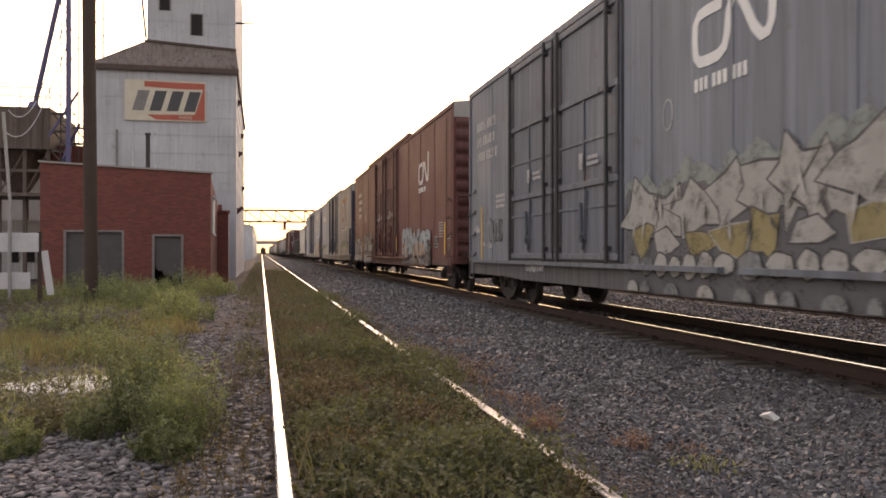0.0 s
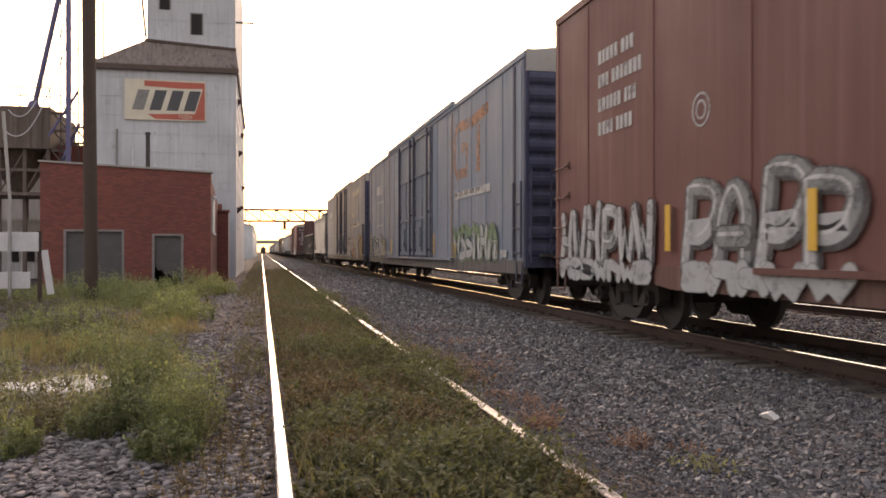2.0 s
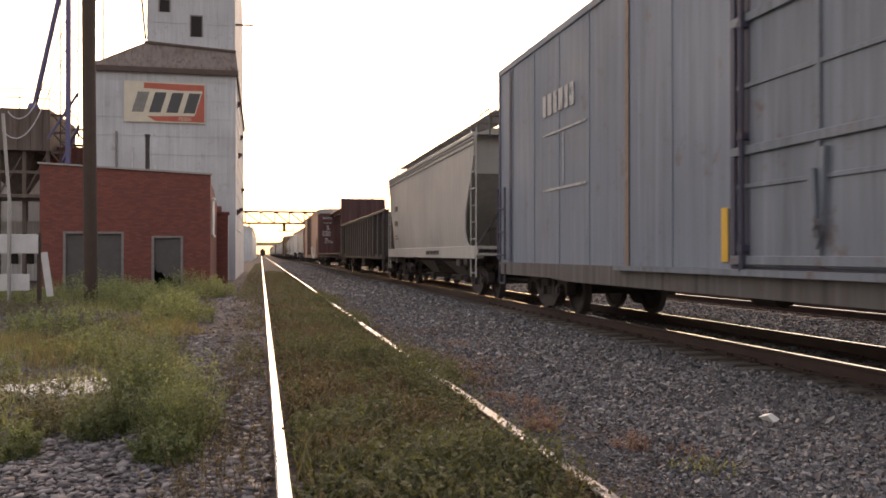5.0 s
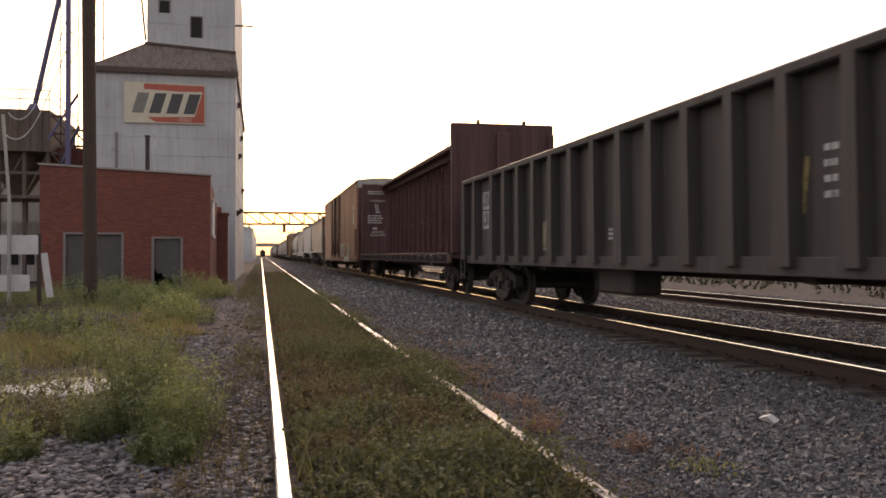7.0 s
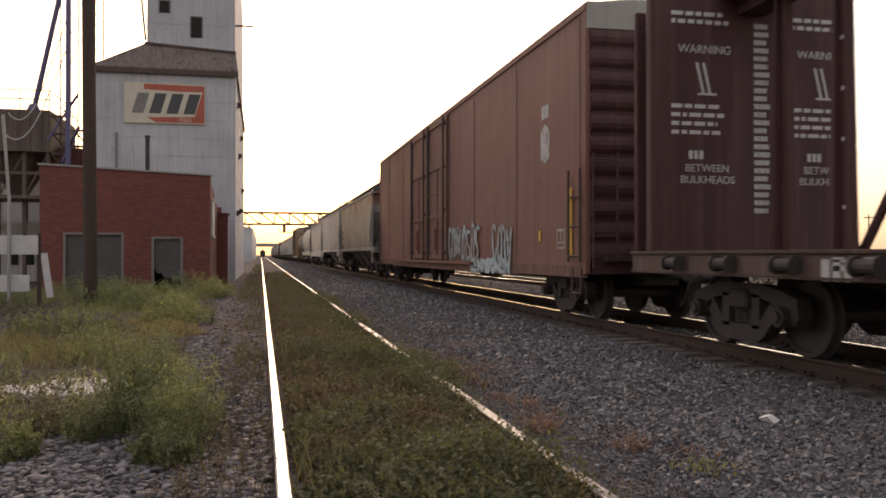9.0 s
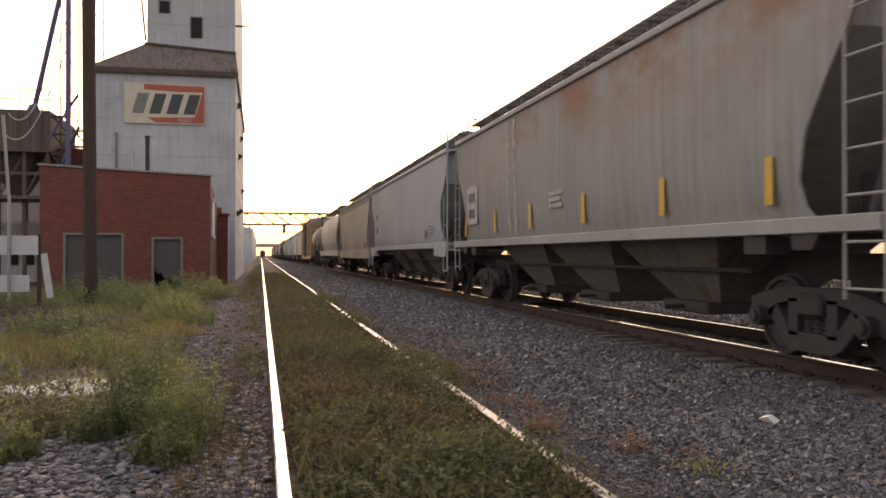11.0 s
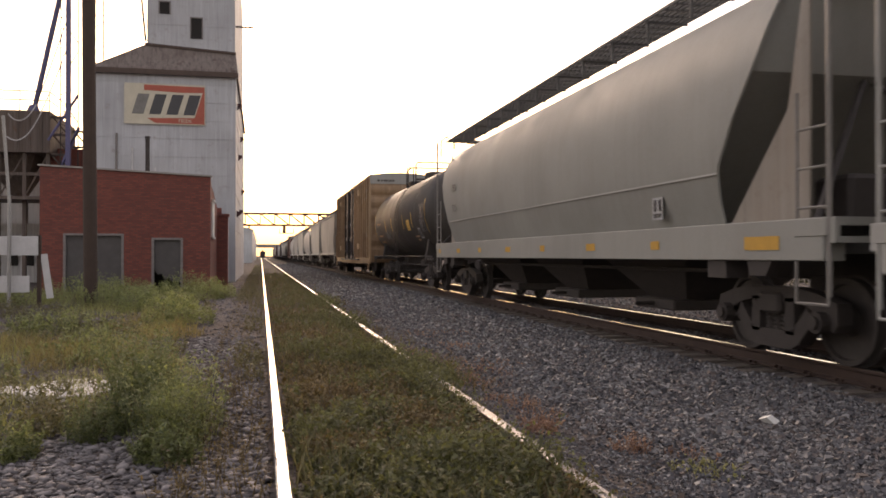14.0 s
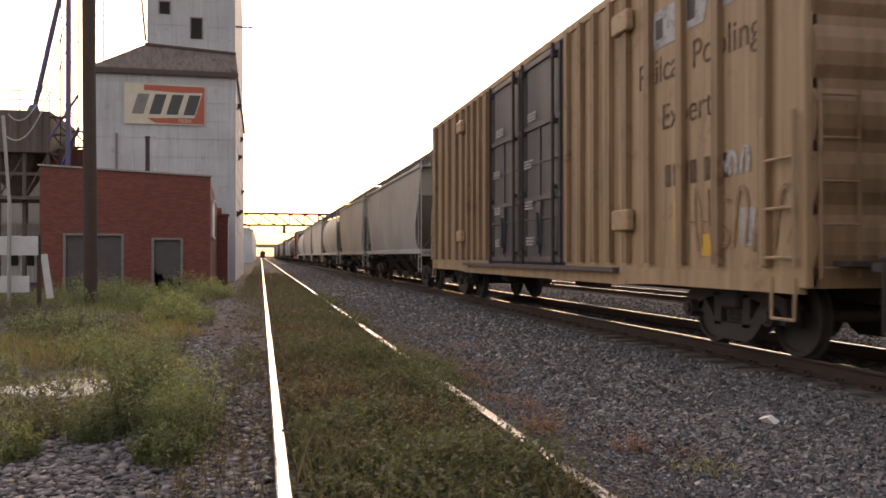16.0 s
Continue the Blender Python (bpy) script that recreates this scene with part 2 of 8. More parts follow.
# ---- mesh helpers ----
class Shape:
    """Collects simple solids into one mesh."""

    def __init__(self):
        self.v, self.f = [], []

    def poly(self, verts, faces):
        o = len(self.v)
        self.v += [tuple(p) for p in verts]
        self.f += [tuple(o + i for i in f) for f in faces]
        return self

    def box(self, x0, x1, y0, y1, z0, z1, c=0.0):
        if c <= 0:
            v = [(x, y, z) for z in (z0, z1) for x, y in ((x0, y0), (x1, y0), (x1, y1), (x0, y1))]
            return self.poly(v, [(3, 2, 1, 0), (4, 5, 6, 7), (0, 1, 5, 4), (1, 2, 6, 5), (2, 3, 7, 6), (3, 0, 4, 7)])
        ring = lambda i: [(x0 + i, y0 + i + c), (x0 + i + c, y0 + i), (x1 - i - c, y0 + i), (x1 - i, y0 + i + c),
                          (x1 - i, y1 - i - c), (x1 - i - c, y1 - i), (x0 + i + c, y1 - i), (x0 + i, y1 - i - c)]
        v = [(x, y, z) for z, i in ((z0, c), (z0 + c, 0), (z1 - c, 0), (z1, c)) for x, y in ring(i)]
        f = [tuple(range(7, -1, -1)), tuple(range(24, 32))]
        for k in range(3):
            f += [(8 * k + i, 8 * k + (i + 1) % 8, 8 * k + 8 + (i + 1) % 8, 8 * k + 8 + i) for i in range(8)]
        return self.poly(v, f)

    def prism(self, pts, axis, a, b):
        """A flat outline drawn out along an axis: for X pts are (y, z), for Y (x, z), for Z (x, y)."""
        put = {"X": lambda p, h: (h, p[0], p[1]), "Y": lambda p, h: (p[0], h, p[1]), "Z": lambda p, h: (p[0], p[1], h)}[axis]
        n = len(pts)
        v = [put(p, h) for h in (a, b) for p in pts]
        f = [tuple(range(n - 1, -1, -1)), tuple(range(n, 2 * n))]
        f += [(i, (i + 1) % n, n + (i + 1) % n, n + i) for i in range(n)]
        return self.poly(v, f)

    def rod(self, p, q, r, n=8, r2=None):
        p, q = Vector(p), Vector(q)
        w = (q - p).normalized()
        u = w.orthogonal().normalized()
        t = w.cross(u)
        v = []
        for c, rr in ((p, r), (q, r if r2 is None else r2)):
            v += [c + (u * math.cos(2 * math.pi * i / n) + t * math.sin(2 * math.pi * i / n)) * rr for i in range(n)]
        f = [tuple(range(n - 1, -1, -1)), tuple(range(n, 2 * n))]
        f += [(i, (i + 1) % n, n + (i + 1) % n, n + i) for i in range(n)]
        return self.poly(v, f)

    def pipe(self, pts, r, n=8):
        for p, q in zip(pts, pts[1:]):
            self.rod(p, q, r, n)
        return self

    def lathe(self, profile, axis, n=28, centre=(0, 0, 0)):
        """A closed profile of (along, radius) turned about X, Y or Z."""
        k = len(profile)
        v = []
        for i in range(n):
            c, s = math.cos(2 * math.pi * i / n), math.sin(2 * math.pi * i / n)
            for h, r in profile:
                p = {"X": (h, r * c, r * s), "Y": (r * s, h, r * c), "Z": (r * c, r * s, h)}[axis]
                v.append((p[0] + centre[0], p[1] + centre[1], p[2] + centre[2]))
        f = [(i * k + j, i * k + (j + 1) % k, ((i + 1) % n) * k + (j + 1) % k, ((i + 1) % n) * k + j) for i in range(n) for j in range(k)]
        return self.poly(v, f)

    def loft(self, rings, caps=True):
        n = len(rings[0])
        v = [p for r in rings for p in r]
        f = [(k * n + i, k * n + (i + 1) % n, (k + 1) * n + (i + 1) % n, (k + 1) * n + i) for k in range(len(rings) - 1) for i in range(n)]
        if caps:
            f += [tuple(range(n - 1, -1, -1)), tuple(range((len(rings) - 1) * n, len(rings) * n))]
        return self.poly(v, f)

    def mesh(self, name, material, smooth=False):
        me = bpy.data.meshes.new(name)
        me.from_pydata(self.v, [], self.f)
        bm = bmesh.new()
        bm.from_mesh(me)
        bmesh.ops.recalc_face_normals(bm, faces=bm.faces)
        bm.to_mesh(me)
        bm.free()
        me.materials.append(material)
        if smooth:
            me.shade_smooth()
            me.set_sharp_from_angle(angle=0.6)
        return me


def part(name, shape, material, parent=None, label="", at=None, smooth=False, kind=""):
    """Links a shape (or a mesh made before) as one mesh object under a thing or a part."""
    me = shape.mesh(name, material, smooth) if isinstance(shape, Shape) else shape
    ob = new(name, me)
    if parent is not None:
        ob.parent = parent
    if at is not None:
        ob.matrix_basis = at
    return tagged(ob, label, "", "", kind)


def tri_mesh(name, verts, tris, material):
    """A mesh from number arrays, for what nobody could count."""
    me = bpy.data.meshes.new(name)
    me.vertices.add(len(verts))
    me.vertices.foreach_set("co", np.asarray(verts, np.float32).ravel())
    me.loops.add(tris.size)
    me.loops.foreach_set("vertex_index", np.asarray(tris, np.int32).ravel())
    me.polygons.add(len(tris))
    me.polygons.foreach_set("loop_start", np.arange(0, tris.size, 3, dtype=np.int32))
    me.polygons.foreach_set("loop_total", np.full(len(tris), 3, np.int32))
    me.update(calc_edges=True)
    me.materials.append(material)
    me.shade_flat()
    return me


def lettering(text, size, material, parent, at, name="lettering", shear=0.0):
    cu = bpy.data.curves.new(name, "FONT")
    cu.body, cu.size, cu.extrude, cu.shear = text, size, 0.003, shear
    tmp = new("tmp_text", cu)
    me = bpy.data.meshes.new_from_object(tmp.evaluated_get(bpy.context.evaluated_depsgraph_get()))
    bpy.data.objects.remove(tmp)
    me.materials.clear()
    me.materials.append(material)
    return part(name, me, material, parent, at=at)


def thing(name, label, category, group="", at=None, kind=""):
    ob = new(name)
    ob.empty_display_size = 0.3
    if at is not None:
        ob.matrix_basis = at
    return tagged(ob, label, category, group, kind)


rng = np.random.default_rng(7)

# ---- ground ----


def ground_height(x, y):
    """The lie of the land: level ballast by the main line, a little lower by the spur and to its left."""
    z = -0.20 + 0.0 * x
    z = np.where(x < 2.4, -0.20 + 0.08 * np.exp(-((x - 0.86) / 1.1) ** 2), z)
    z = np.where(x < -0.6, np.maximum(-0.32, -0.165 + 0.06 * (x + 0.6)), z)
    z = z - 0.10 * np.exp(-((x - 3.4) / 1.0) ** 2)
    z = np.where(x > 15.0, -0.2 - 0.02 * np.minimum(x - 15.0, 20.0), z)
    return z + 0.025 * np.sin(1.7 * x + 0.9 * y) * np.sin(1.1 * y - 0.6 * x)


def make_ground_material():
    m, nt, b = nodes_of("ground_soil_and_gravel")
    vec = mapped(nt, (1, 1, 1))
    v = add(nt, "ShaderNodeTexVoronoi", Scale=17.0)
    nt.links.new(vec, v.inputs["Vector"])
    big = noise_tex(nt, vec, 0.45, 6)
    stone = mix(nt, v.outputs["Color"], (0.075, 0.072, 0.074), (0.20, 0.185, 0.18))
    bw = nt.nodes.new("ShaderNodeRGBToBW")
    nt.links.new(v.outputs["Color"], bw.inputs[0])
    stone = mix(nt, bw.outputs[0], (0.05, 0.045, 0.045), (0.13, 0.115, 0.11))
    col = mix(nt, ramp(nt, big, 0.45, 0.68), stone, (0.080, 0.062, 0.050))
    nt.links.new(col, b.inputs["Base Color"])
    b.inputs["Roughness"].default_value, b.inputs["Specular IOR Level"].default_value = 1.0, 0.05
    bumped(nt, b, v.outputs["Distance"], 0.9, 0.04)
    return m


def make_ground():
    xs = np.concatenate([-np.geomspace(3000, 9, 24), np.linspace(-8.5, 16, 124), np.geomspace(17, 3000, 24)])
    ys = np.concatenate([-np.geomspace(400, 4, 8), np.linspace(-3, 30, 120), np.geomspace(31, 3500, 40)])
    gx, gy = np.meshgrid(xs, ys)
    v = np.stack([gx, gy, ground_height(gx, gy)], -1).reshape(-1, 3)
    n, k = len(xs), len(ys)
    i = (np.arange(k - 1)[:, None] * n + np.arange(n - 1)).ravel()
    tris = np.concatenate([np.stack([i, i + 1, i + n + 1], 1), np.stack([i, i + n + 1, i + n], 1)])
    me = tri_mesh("ground", v, tris, make_ground_material())
    me.shade_smooth()
    return tagged(new("ground", me), "grey gravel and bare soil of a railway yard", "ground", "", "structure")


make_ground()

# ---- tracks ----
RAIL_TOP = plain("polished_rail_head", (0.80, 0.87, 0.96), 0.16, 1.0, 0.06, 20, 0.02)
RAIL_WEB = plain("rusty_rail_web", (0.045, 0.026, 0.020), 0.9, 0.0, 0.4, 6)
TIE = plain("weathered_tie", (0.10, 0.082, 0.068), 0.9, 0.0, 0.35, 4, 0.5)


RAIL_HEAD = plain("brown_rail_head", (0.075, 0.05, 0.04), 0.6, 0.2, 0.4, 8)


def rail(parent, x, y0, y1, inner, strip=0.0):
    r = part("rail", Shape().prism([(x - 0.07, -0.175), (x + 0.07, -0.175), (x + 0.07, -0.162), (x + 0.012, -0.14), (x + 0.010, -0.05),
                                    (x + 0.034, -0.036), (x + 0.036, -0.012), (x - 0.036, -0.012), (x - 0.034, -0.036),
                                    (x - 0.010, -0.05), (x - 0.012, -0.14), (x - 0.07, -0.162)], "Y", y0, y1), RAIL_WEB, parent, "rusty brown steel rail")
    if strip:       # a narrow polished band on a brown head
        c = x + (0.002 if inner > 0 else -0.002)
        part("rail_head", Shape().prism([(x - 0.036, -0.012), (x + 0.036, -0.012), (x + 0.0355, -0.005), (x + 0.0345, -0.002), (x - 0.0345, -0.002), (x - 0.0355, -0.005)], "Y", y0, y1), RAIL_HEAD, r)
        part("running_surface", Shape().prism([(c - strip, -0.002), (c + strip, -0.002), (c + strip - 0.004, 0.0), (c - strip + 0.004, 0.0)], "Y", y0, y1), RAIL_TOP, r, "bright polished rail head")
        return r
    part("running_surface", Shape().prism([(x - 0.036, -0.012), (x + 0.036, -0.012), (x + 0.034, -0.004), (x + 0.022, 0.0), (x - 0.022, 0.0), (x - 0.034, -0.004)],
                                          "Y", y0, y1), RAIL_TOP, r, "bright polished rail head", smooth=False)
    return r


def track(name, label, centre, y0, y1, tie_y0, tie_y1):
    t = thing(name, label, "railway track", kind="structure")
    for sx in (-0.7525, 0.7525):
        rail(t, centre + sx, y0, y1, -sx, 0.032)
    tie = Shape().box(-1.28, 1.28, -0.115, 0.115, -0.36, -0.178, 0.012).mesh("tie", TIE)
    plate = Shape().box(-0.17, 0.17, -0.095, 0.095, -0.182, -0.168, 0.004).mesh("tie_plate", RAIL_WEB)
    spike = Shape().box(-0.009, 0.009, -0.009, 0.009, -0.19, -0.15).box(-0.012, 0.028, -0.016, 0.016, -0.15, -0.136, 0.004).mesh("spike", RAIL_WEB)
    y = tie_y0
    while y < tie_y1:
        part("tie", tie, TIE, t, at=pose(centre + rng.uniform(-0.04, 0.04), y, rng.uniform(-0.006, 0.004), 0, 0, rng.uniform(-1.2, 1.2)))
        if y < 22:
            for sx in (-0.7525, 0.7525):
                part("tie_plate", plate, RAIL_WEB, t, at=pose(centre + sx, y, 0))
                for k, dy in ((-1, -0.05), (-1, 0.05), (1, 0.0)):
                    part("spike", spike, RAIL_WEB, t, at=pose(centre + sx + k * 0.088, y + dy, 0, 0, 0, 0 if k < 0 else 180))
        y += 0.53
    return t


track("main_track", "main line track with bright rails on brown ties", MAIN, -12, 900, 3.0, 60.0)
track("far_track", "further line of bright rails in ballast", FAR, -12, 900, 8.0, 45.0)
spur_track = thing("spur_track", "overgrown spur track with one gleaming rail", "railway track", kind="structure")
SPUR_RUST = plain("worn_rusty_rail_head", (0.28, 0.262, 0.252), 0.5, 0.65, 0.85, 16, 0.9)
rail(spur_track, SPUR - 0.7525, -12, 520, 1)
old_rail = rail(spur_track, SPUR + 0.7525, -12, 520, -1)
old_rail.children[0].data.materials[0] = SPUR_RUST


# ---- freight cars ----
# Each car stands along Y about its middle; the front end is at -Y, and its near side at -X.
SIDE = Matrix(((0, 0, -1, 0), (-1, 0, 0, 0), (0, 1, 0, 0), (0, 0, 0, 1)))    # lettering on the near side
FRONT = Matrix(((1, 0, 0, 0), (0, 0, -1, 0), (0, 1, 0, 0), (0, 0, 0, 1)))    # lettering on a front end
CARS = []               # (car, middle's place in the train, wheelsets)
WHEEL_R = 0.457


def wheelset_mesh():
    s = Shape()
    for sx in (-1, 1):
        prof = [(0.70, 0.30), (0.70, 0.482), (0.725, 0.482), (0.735, WHEEL_R), (0.83, WHEEL_R - 0.004), (0.835, 0.40), (0.795, 0.385), (0.775, 0.15),
                (0.83, 0.13), (0.83, 0.085), (0.69, 0.085), (0.69, 0.14), (0.735, 0.17), (0.745, 0.385), (0.715, 0.40)]
        prof[0] = (0.705, 0.44)
        s.lathe([(sx * h, r) for h, r in prof], "X", 28)
    s.rod((-1.05, 0, 0), (1.05, 0, 0), 0.08, 10)
    return s.mesh("wheelset", WHEEL_STEEL)


def side_frame_mesh():
    """A cast side frame: arched top member, sagging bottom member, columns round the springs, pedestal jaws."""
    s = Shape()
    x0, x1 = -0.10, 0.08
    s.prism([(-1.10, 0.66), (-0.80, 0.74), (-0.42, 0.80), (0.42, 0.80), (0.80, 0.74), (1.10, 0.66), (1.12, 0.44), (1.06, 0.36), (0.98, 0.38), (0.96, 0.52), (0.82, 0.52),
             (0.80, 0.40), (0.72, 0.44), (0.62, 0.60), (0.42, 0.64), (-0.42, 0.64), (-0.62, 0.60), (-0.72, 0.44), (-0.80, 0.40), (-0.82, 0.52), (-0.96, 0.52), (-0.98, 0.38), (-1.06, 0.36), (-1.12, 0.44)], "X", x0, x1)
    s.prism([(-0.80, 0.52), (-0.62, 0.60), (-0.36, 0.32), (0.36, 0.32), (0.62, 0.60), (0.80, 0.52), (0.46, 0.18), (0.32, 0.12), (-0.32, 0.12), (-0.46, 0.18)], "X", x0, x1)
    s.prism([(-0.40, 0.28), (-0.24, 0.28), (-0.24, 0.68), (-0.40, 0.68)], "X", x0, x1)
    s.prism([(0.24, 0.28), (0.40, 0.28), (0.40, 0.68), (0.24, 0.68)], "X", x0, x1)
    for y in (-0.889, 0.889):
        s.rod((-0.20, y, 0.457), (0.06, y, 0.457), 0.115, 12)
        s.rod((-0.235, y, 0.457), (-0.20, y, 0.457), 0.07, 10)
    return s.mesh("side_frame", IRON)


def spring_mesh():
    """One coil spring as a ribbed column."""
    rings = []
    for k in range(6):
        for dz, r in ((0.0, 0.066), (0.024, 0.066), (0.026, 0.048), (0.044, 0.048)):
            rings.append([(r * math.cos(a * math.pi / 5), r * math.sin(a * math.pi / 5), 0.285 + k * 0.046 + dz) for a in range(10)])
    return Shape().loft(rings).mesh("spring", IRON)


HOLE_DAYLIGHT = plain("painted_hole_daylight", (0.55, 0.54, 0.52), 0.6)
WHEELSET, SIDE_FRAME, SPRINGS = wheelset_mesh(), side_frame_mesh(), spring_mesh()
BOLSTER = Shape().box(-1.15, 1.15, -0.2, 0.2, 0.50, 0.74, 0.03).box(-0.4, 0.4, -0.3, 0.3, 0.74, 0.9).mesh("bolster", IRON)
COUPLER = Shape().box(-0.09, 0.09, -0.75, 0.3, 0.76, 0.96, 0.02).box(-0.17, 0.14, -0.98, -0.70, 0.70, 1.02, 0.04).mesh("coupler", IRON)
AIR_HOSE = Shape().pipe([(0.35, -0.35, 0.82), (0.35, -0.6, 0.7), (0.33, -0.8, 0.45), (0.3, -0.98, 0.36)], 0.025, 6).mesh("air_hose", IRON)


def running_gear(car, half, inset, wheels):
    """Two trucks, couplers and hoses under a car of that half length."""
    for sy in (-1, 1):
        t = new("truck")
        t.parent, t.matrix_basis = car, pose(0, sy * (half - inset), 0)
        part("bolster", BOLSTER, IRON, t)
        for sx in (-1, 1):
            part("side_frame", SIDE_FRAME, IRON, t, at=pose(sx * 1.0, 0, 0, 0, 0, 0 if sx < 0 else 180))
            for y in (-0.15, 0.0, 0.15):
                part("spring", SPRINGS, IRON, t, at=pose(sx * 1.0, y, 0))
        for wy in (-0.889, 0.889):
            wheels.append(part("wheelset", WHEELSET, WHEEL_STEEL, t, "worn steel wheels on an axle", at=pose(0, wy, WHEEL_R)))
        part("coupler", COUPLER, IRON, car, at=pose(0, sy * half, 0, 0, 0, 0 if sy < 0 else 180))
        part("air_hose", AIR_HOSE, IRON, car, at=pose(0, sy * half, 0, 0, 0, 0 if sy < 0 else 180))


def ladder(car, x, y0, y1, z0, z1, step=0.42, across="Y", r=0.014, material=None):
    pt = (lambda a, z: (x, a, z)) if across == "Y" else (lambda a, z: (a, x, z))
    m = material or GALVANISED
    l = part("ladder", Shape().rod(pt(y0, z0), pt(y0, z1), r * 1.3, 6), m, car)
    part("ladder_rail", Shape().rod(pt(y1, z0), pt(y1, z1), r * 1.3, 6), m, l)
    rung = Shape().rod(pt(y0, 0), pt(y1, 0), r, 6).mesh("rung", m)
    z = z0 + 0.1
    while z < z1:
        part("rung", rung, m, l, at=pose(0, 0, z))
        z += step
    return l


def text_bars(car, y, z, width, height, rows, material, x, face=SIDE, fill=0.62, seed=1, name="lettering"):
    """Lines of unreadable small writing as bars broken into words."""
    r = random.Random(seed)
    pitch = height / rows
    tall = fill * pitch
    blocks = []
    for i in range(rows):
        u = 0.0
        end = width * r.uniform(0.7, 1.0)
        while u < end:
            if tall > 0.11:         # large characters: one block each
                for _ in range(r.randrange(3, 8)):
                    w = tall * r.uniform(0.42, 0.58)
                    if u + w < end:
                        blocks.append((u, u + w, i))
                    u += w + 0.22 * tall
                u += 0.45 * tall
            else:
                w = min(r.uniform(0.06, 0.2) * width, end - u)
                blocks.append((u, u + w, i))
                u += w + 0.04 * width
    at = Matrix.Translation((x, y, z)) @ face
    made = [Shape().box(a, b, -(i + fill) * pitch, -i * pitch, 0, 0.003) for a, b, i in blocks] or [Shape().box(0, 0.1, -tall, 0, 0, 0.003)]
    if tall > 0.11:
        g = part(name, made[0], material, car, at=at)
        for m in made[1:]:
            part("character", m, material, g)
        return g
    lines = Shape()
    for m in made:
        lines.poly(m.v, m.f)
    return part(name, lines, material, car, at=at, kind="stuff")


FILLS = {}


def tint(name, colour, rough=0.6, wear=0.33):
    if name not in FILLS:
        m = FILLS[name] = plain(name, colour, rough, 0.0, 0.25, 2.0, 0.05)
        nt = m.node_tree        # thin old paint: worn through in specks and patches
        worn = noise_tex(nt, mapped(nt, (1, 1, 0.6)), 3.2, 9, 0.75)
        nt.links.new(ramp(nt, worn, wear, wear + 0.2, (0.1, 0.1, 0.1, 1), (0.92, 0.92, 0.92, 1)), nt.nodes["Principled BSDF"].inputs["Alpha"])
    return FILLS[name]


def band(shape, points, width, z0, z1):
    """A flat band with rounded ends that follows a path."""
    left, right = [], []
    going = lambda p, q, k: (q[0] + (q[0] - p[0]) / (math.hypot(q[0] - p[0], q[1] - p[1]) or 1) * k, q[1] + (q[1] - p[1]) / (math.hypot(q[0] - p[0], q[1] - p[1]) or 1) * k)
    head, tail = (points[1], points[0]), (points[-2], points[-1])
    points = [going(*head, width * 0.45), going(*head, width * 0.3)] + list(points) + [going(*tail, width * 0.3), going(*tail, width * 0.45)]
    n = len(points)
    for i, (x, z) in enumerate(points):
        a, b = points[max(0, i - 1)], points[min(n - 1, i + 1)]
        d = math.hypot(b[0] - a[0], b[1] - a[1]) or 1
        k = width / 2 * (0.35 if i in (0, n - 1) else 0.78 if i in (1, n - 2) else 1.0)
        nx, nz = -(b[1] - a[1]) / d * k, (b[0] - a[0]) / d * k
        left.append((x + nx, z + nz)), right.append((x - nx, z - nz))
    v = [(p[0], p[1], h) for h in (z0, z1) for p in left + right[::-1]]
    m = 2 * n
    f = [(i, i + 1, m - 2 - i, m - 1 - i) for i in range(n - 1)]
    f = [tuple(k + m for k in q) for q in f] + [q[::-1] for q in f]
    f += [(i, (i + 1) % m, m + (i + 1) % m, m + i) for i in range(m)]
    shape.poly(v, f)
    return shape


def sheet(shape, tops, lows, z0, z1):
    """One flat piece between two rows of points."""
    n = len(tops)
    v = [(x, z, h) for h in (z0, z1) for x, z in list(tops) + list(lows)]
    f = [(2 * n + i, 2 * n + i + 1, 3 * n + i + 1, 3 * n + i) for i in range(n - 1)]
    return shape.poly(v, f + [(i, n + i, n + i + 1, i + 1) for i in range(n - 1)])


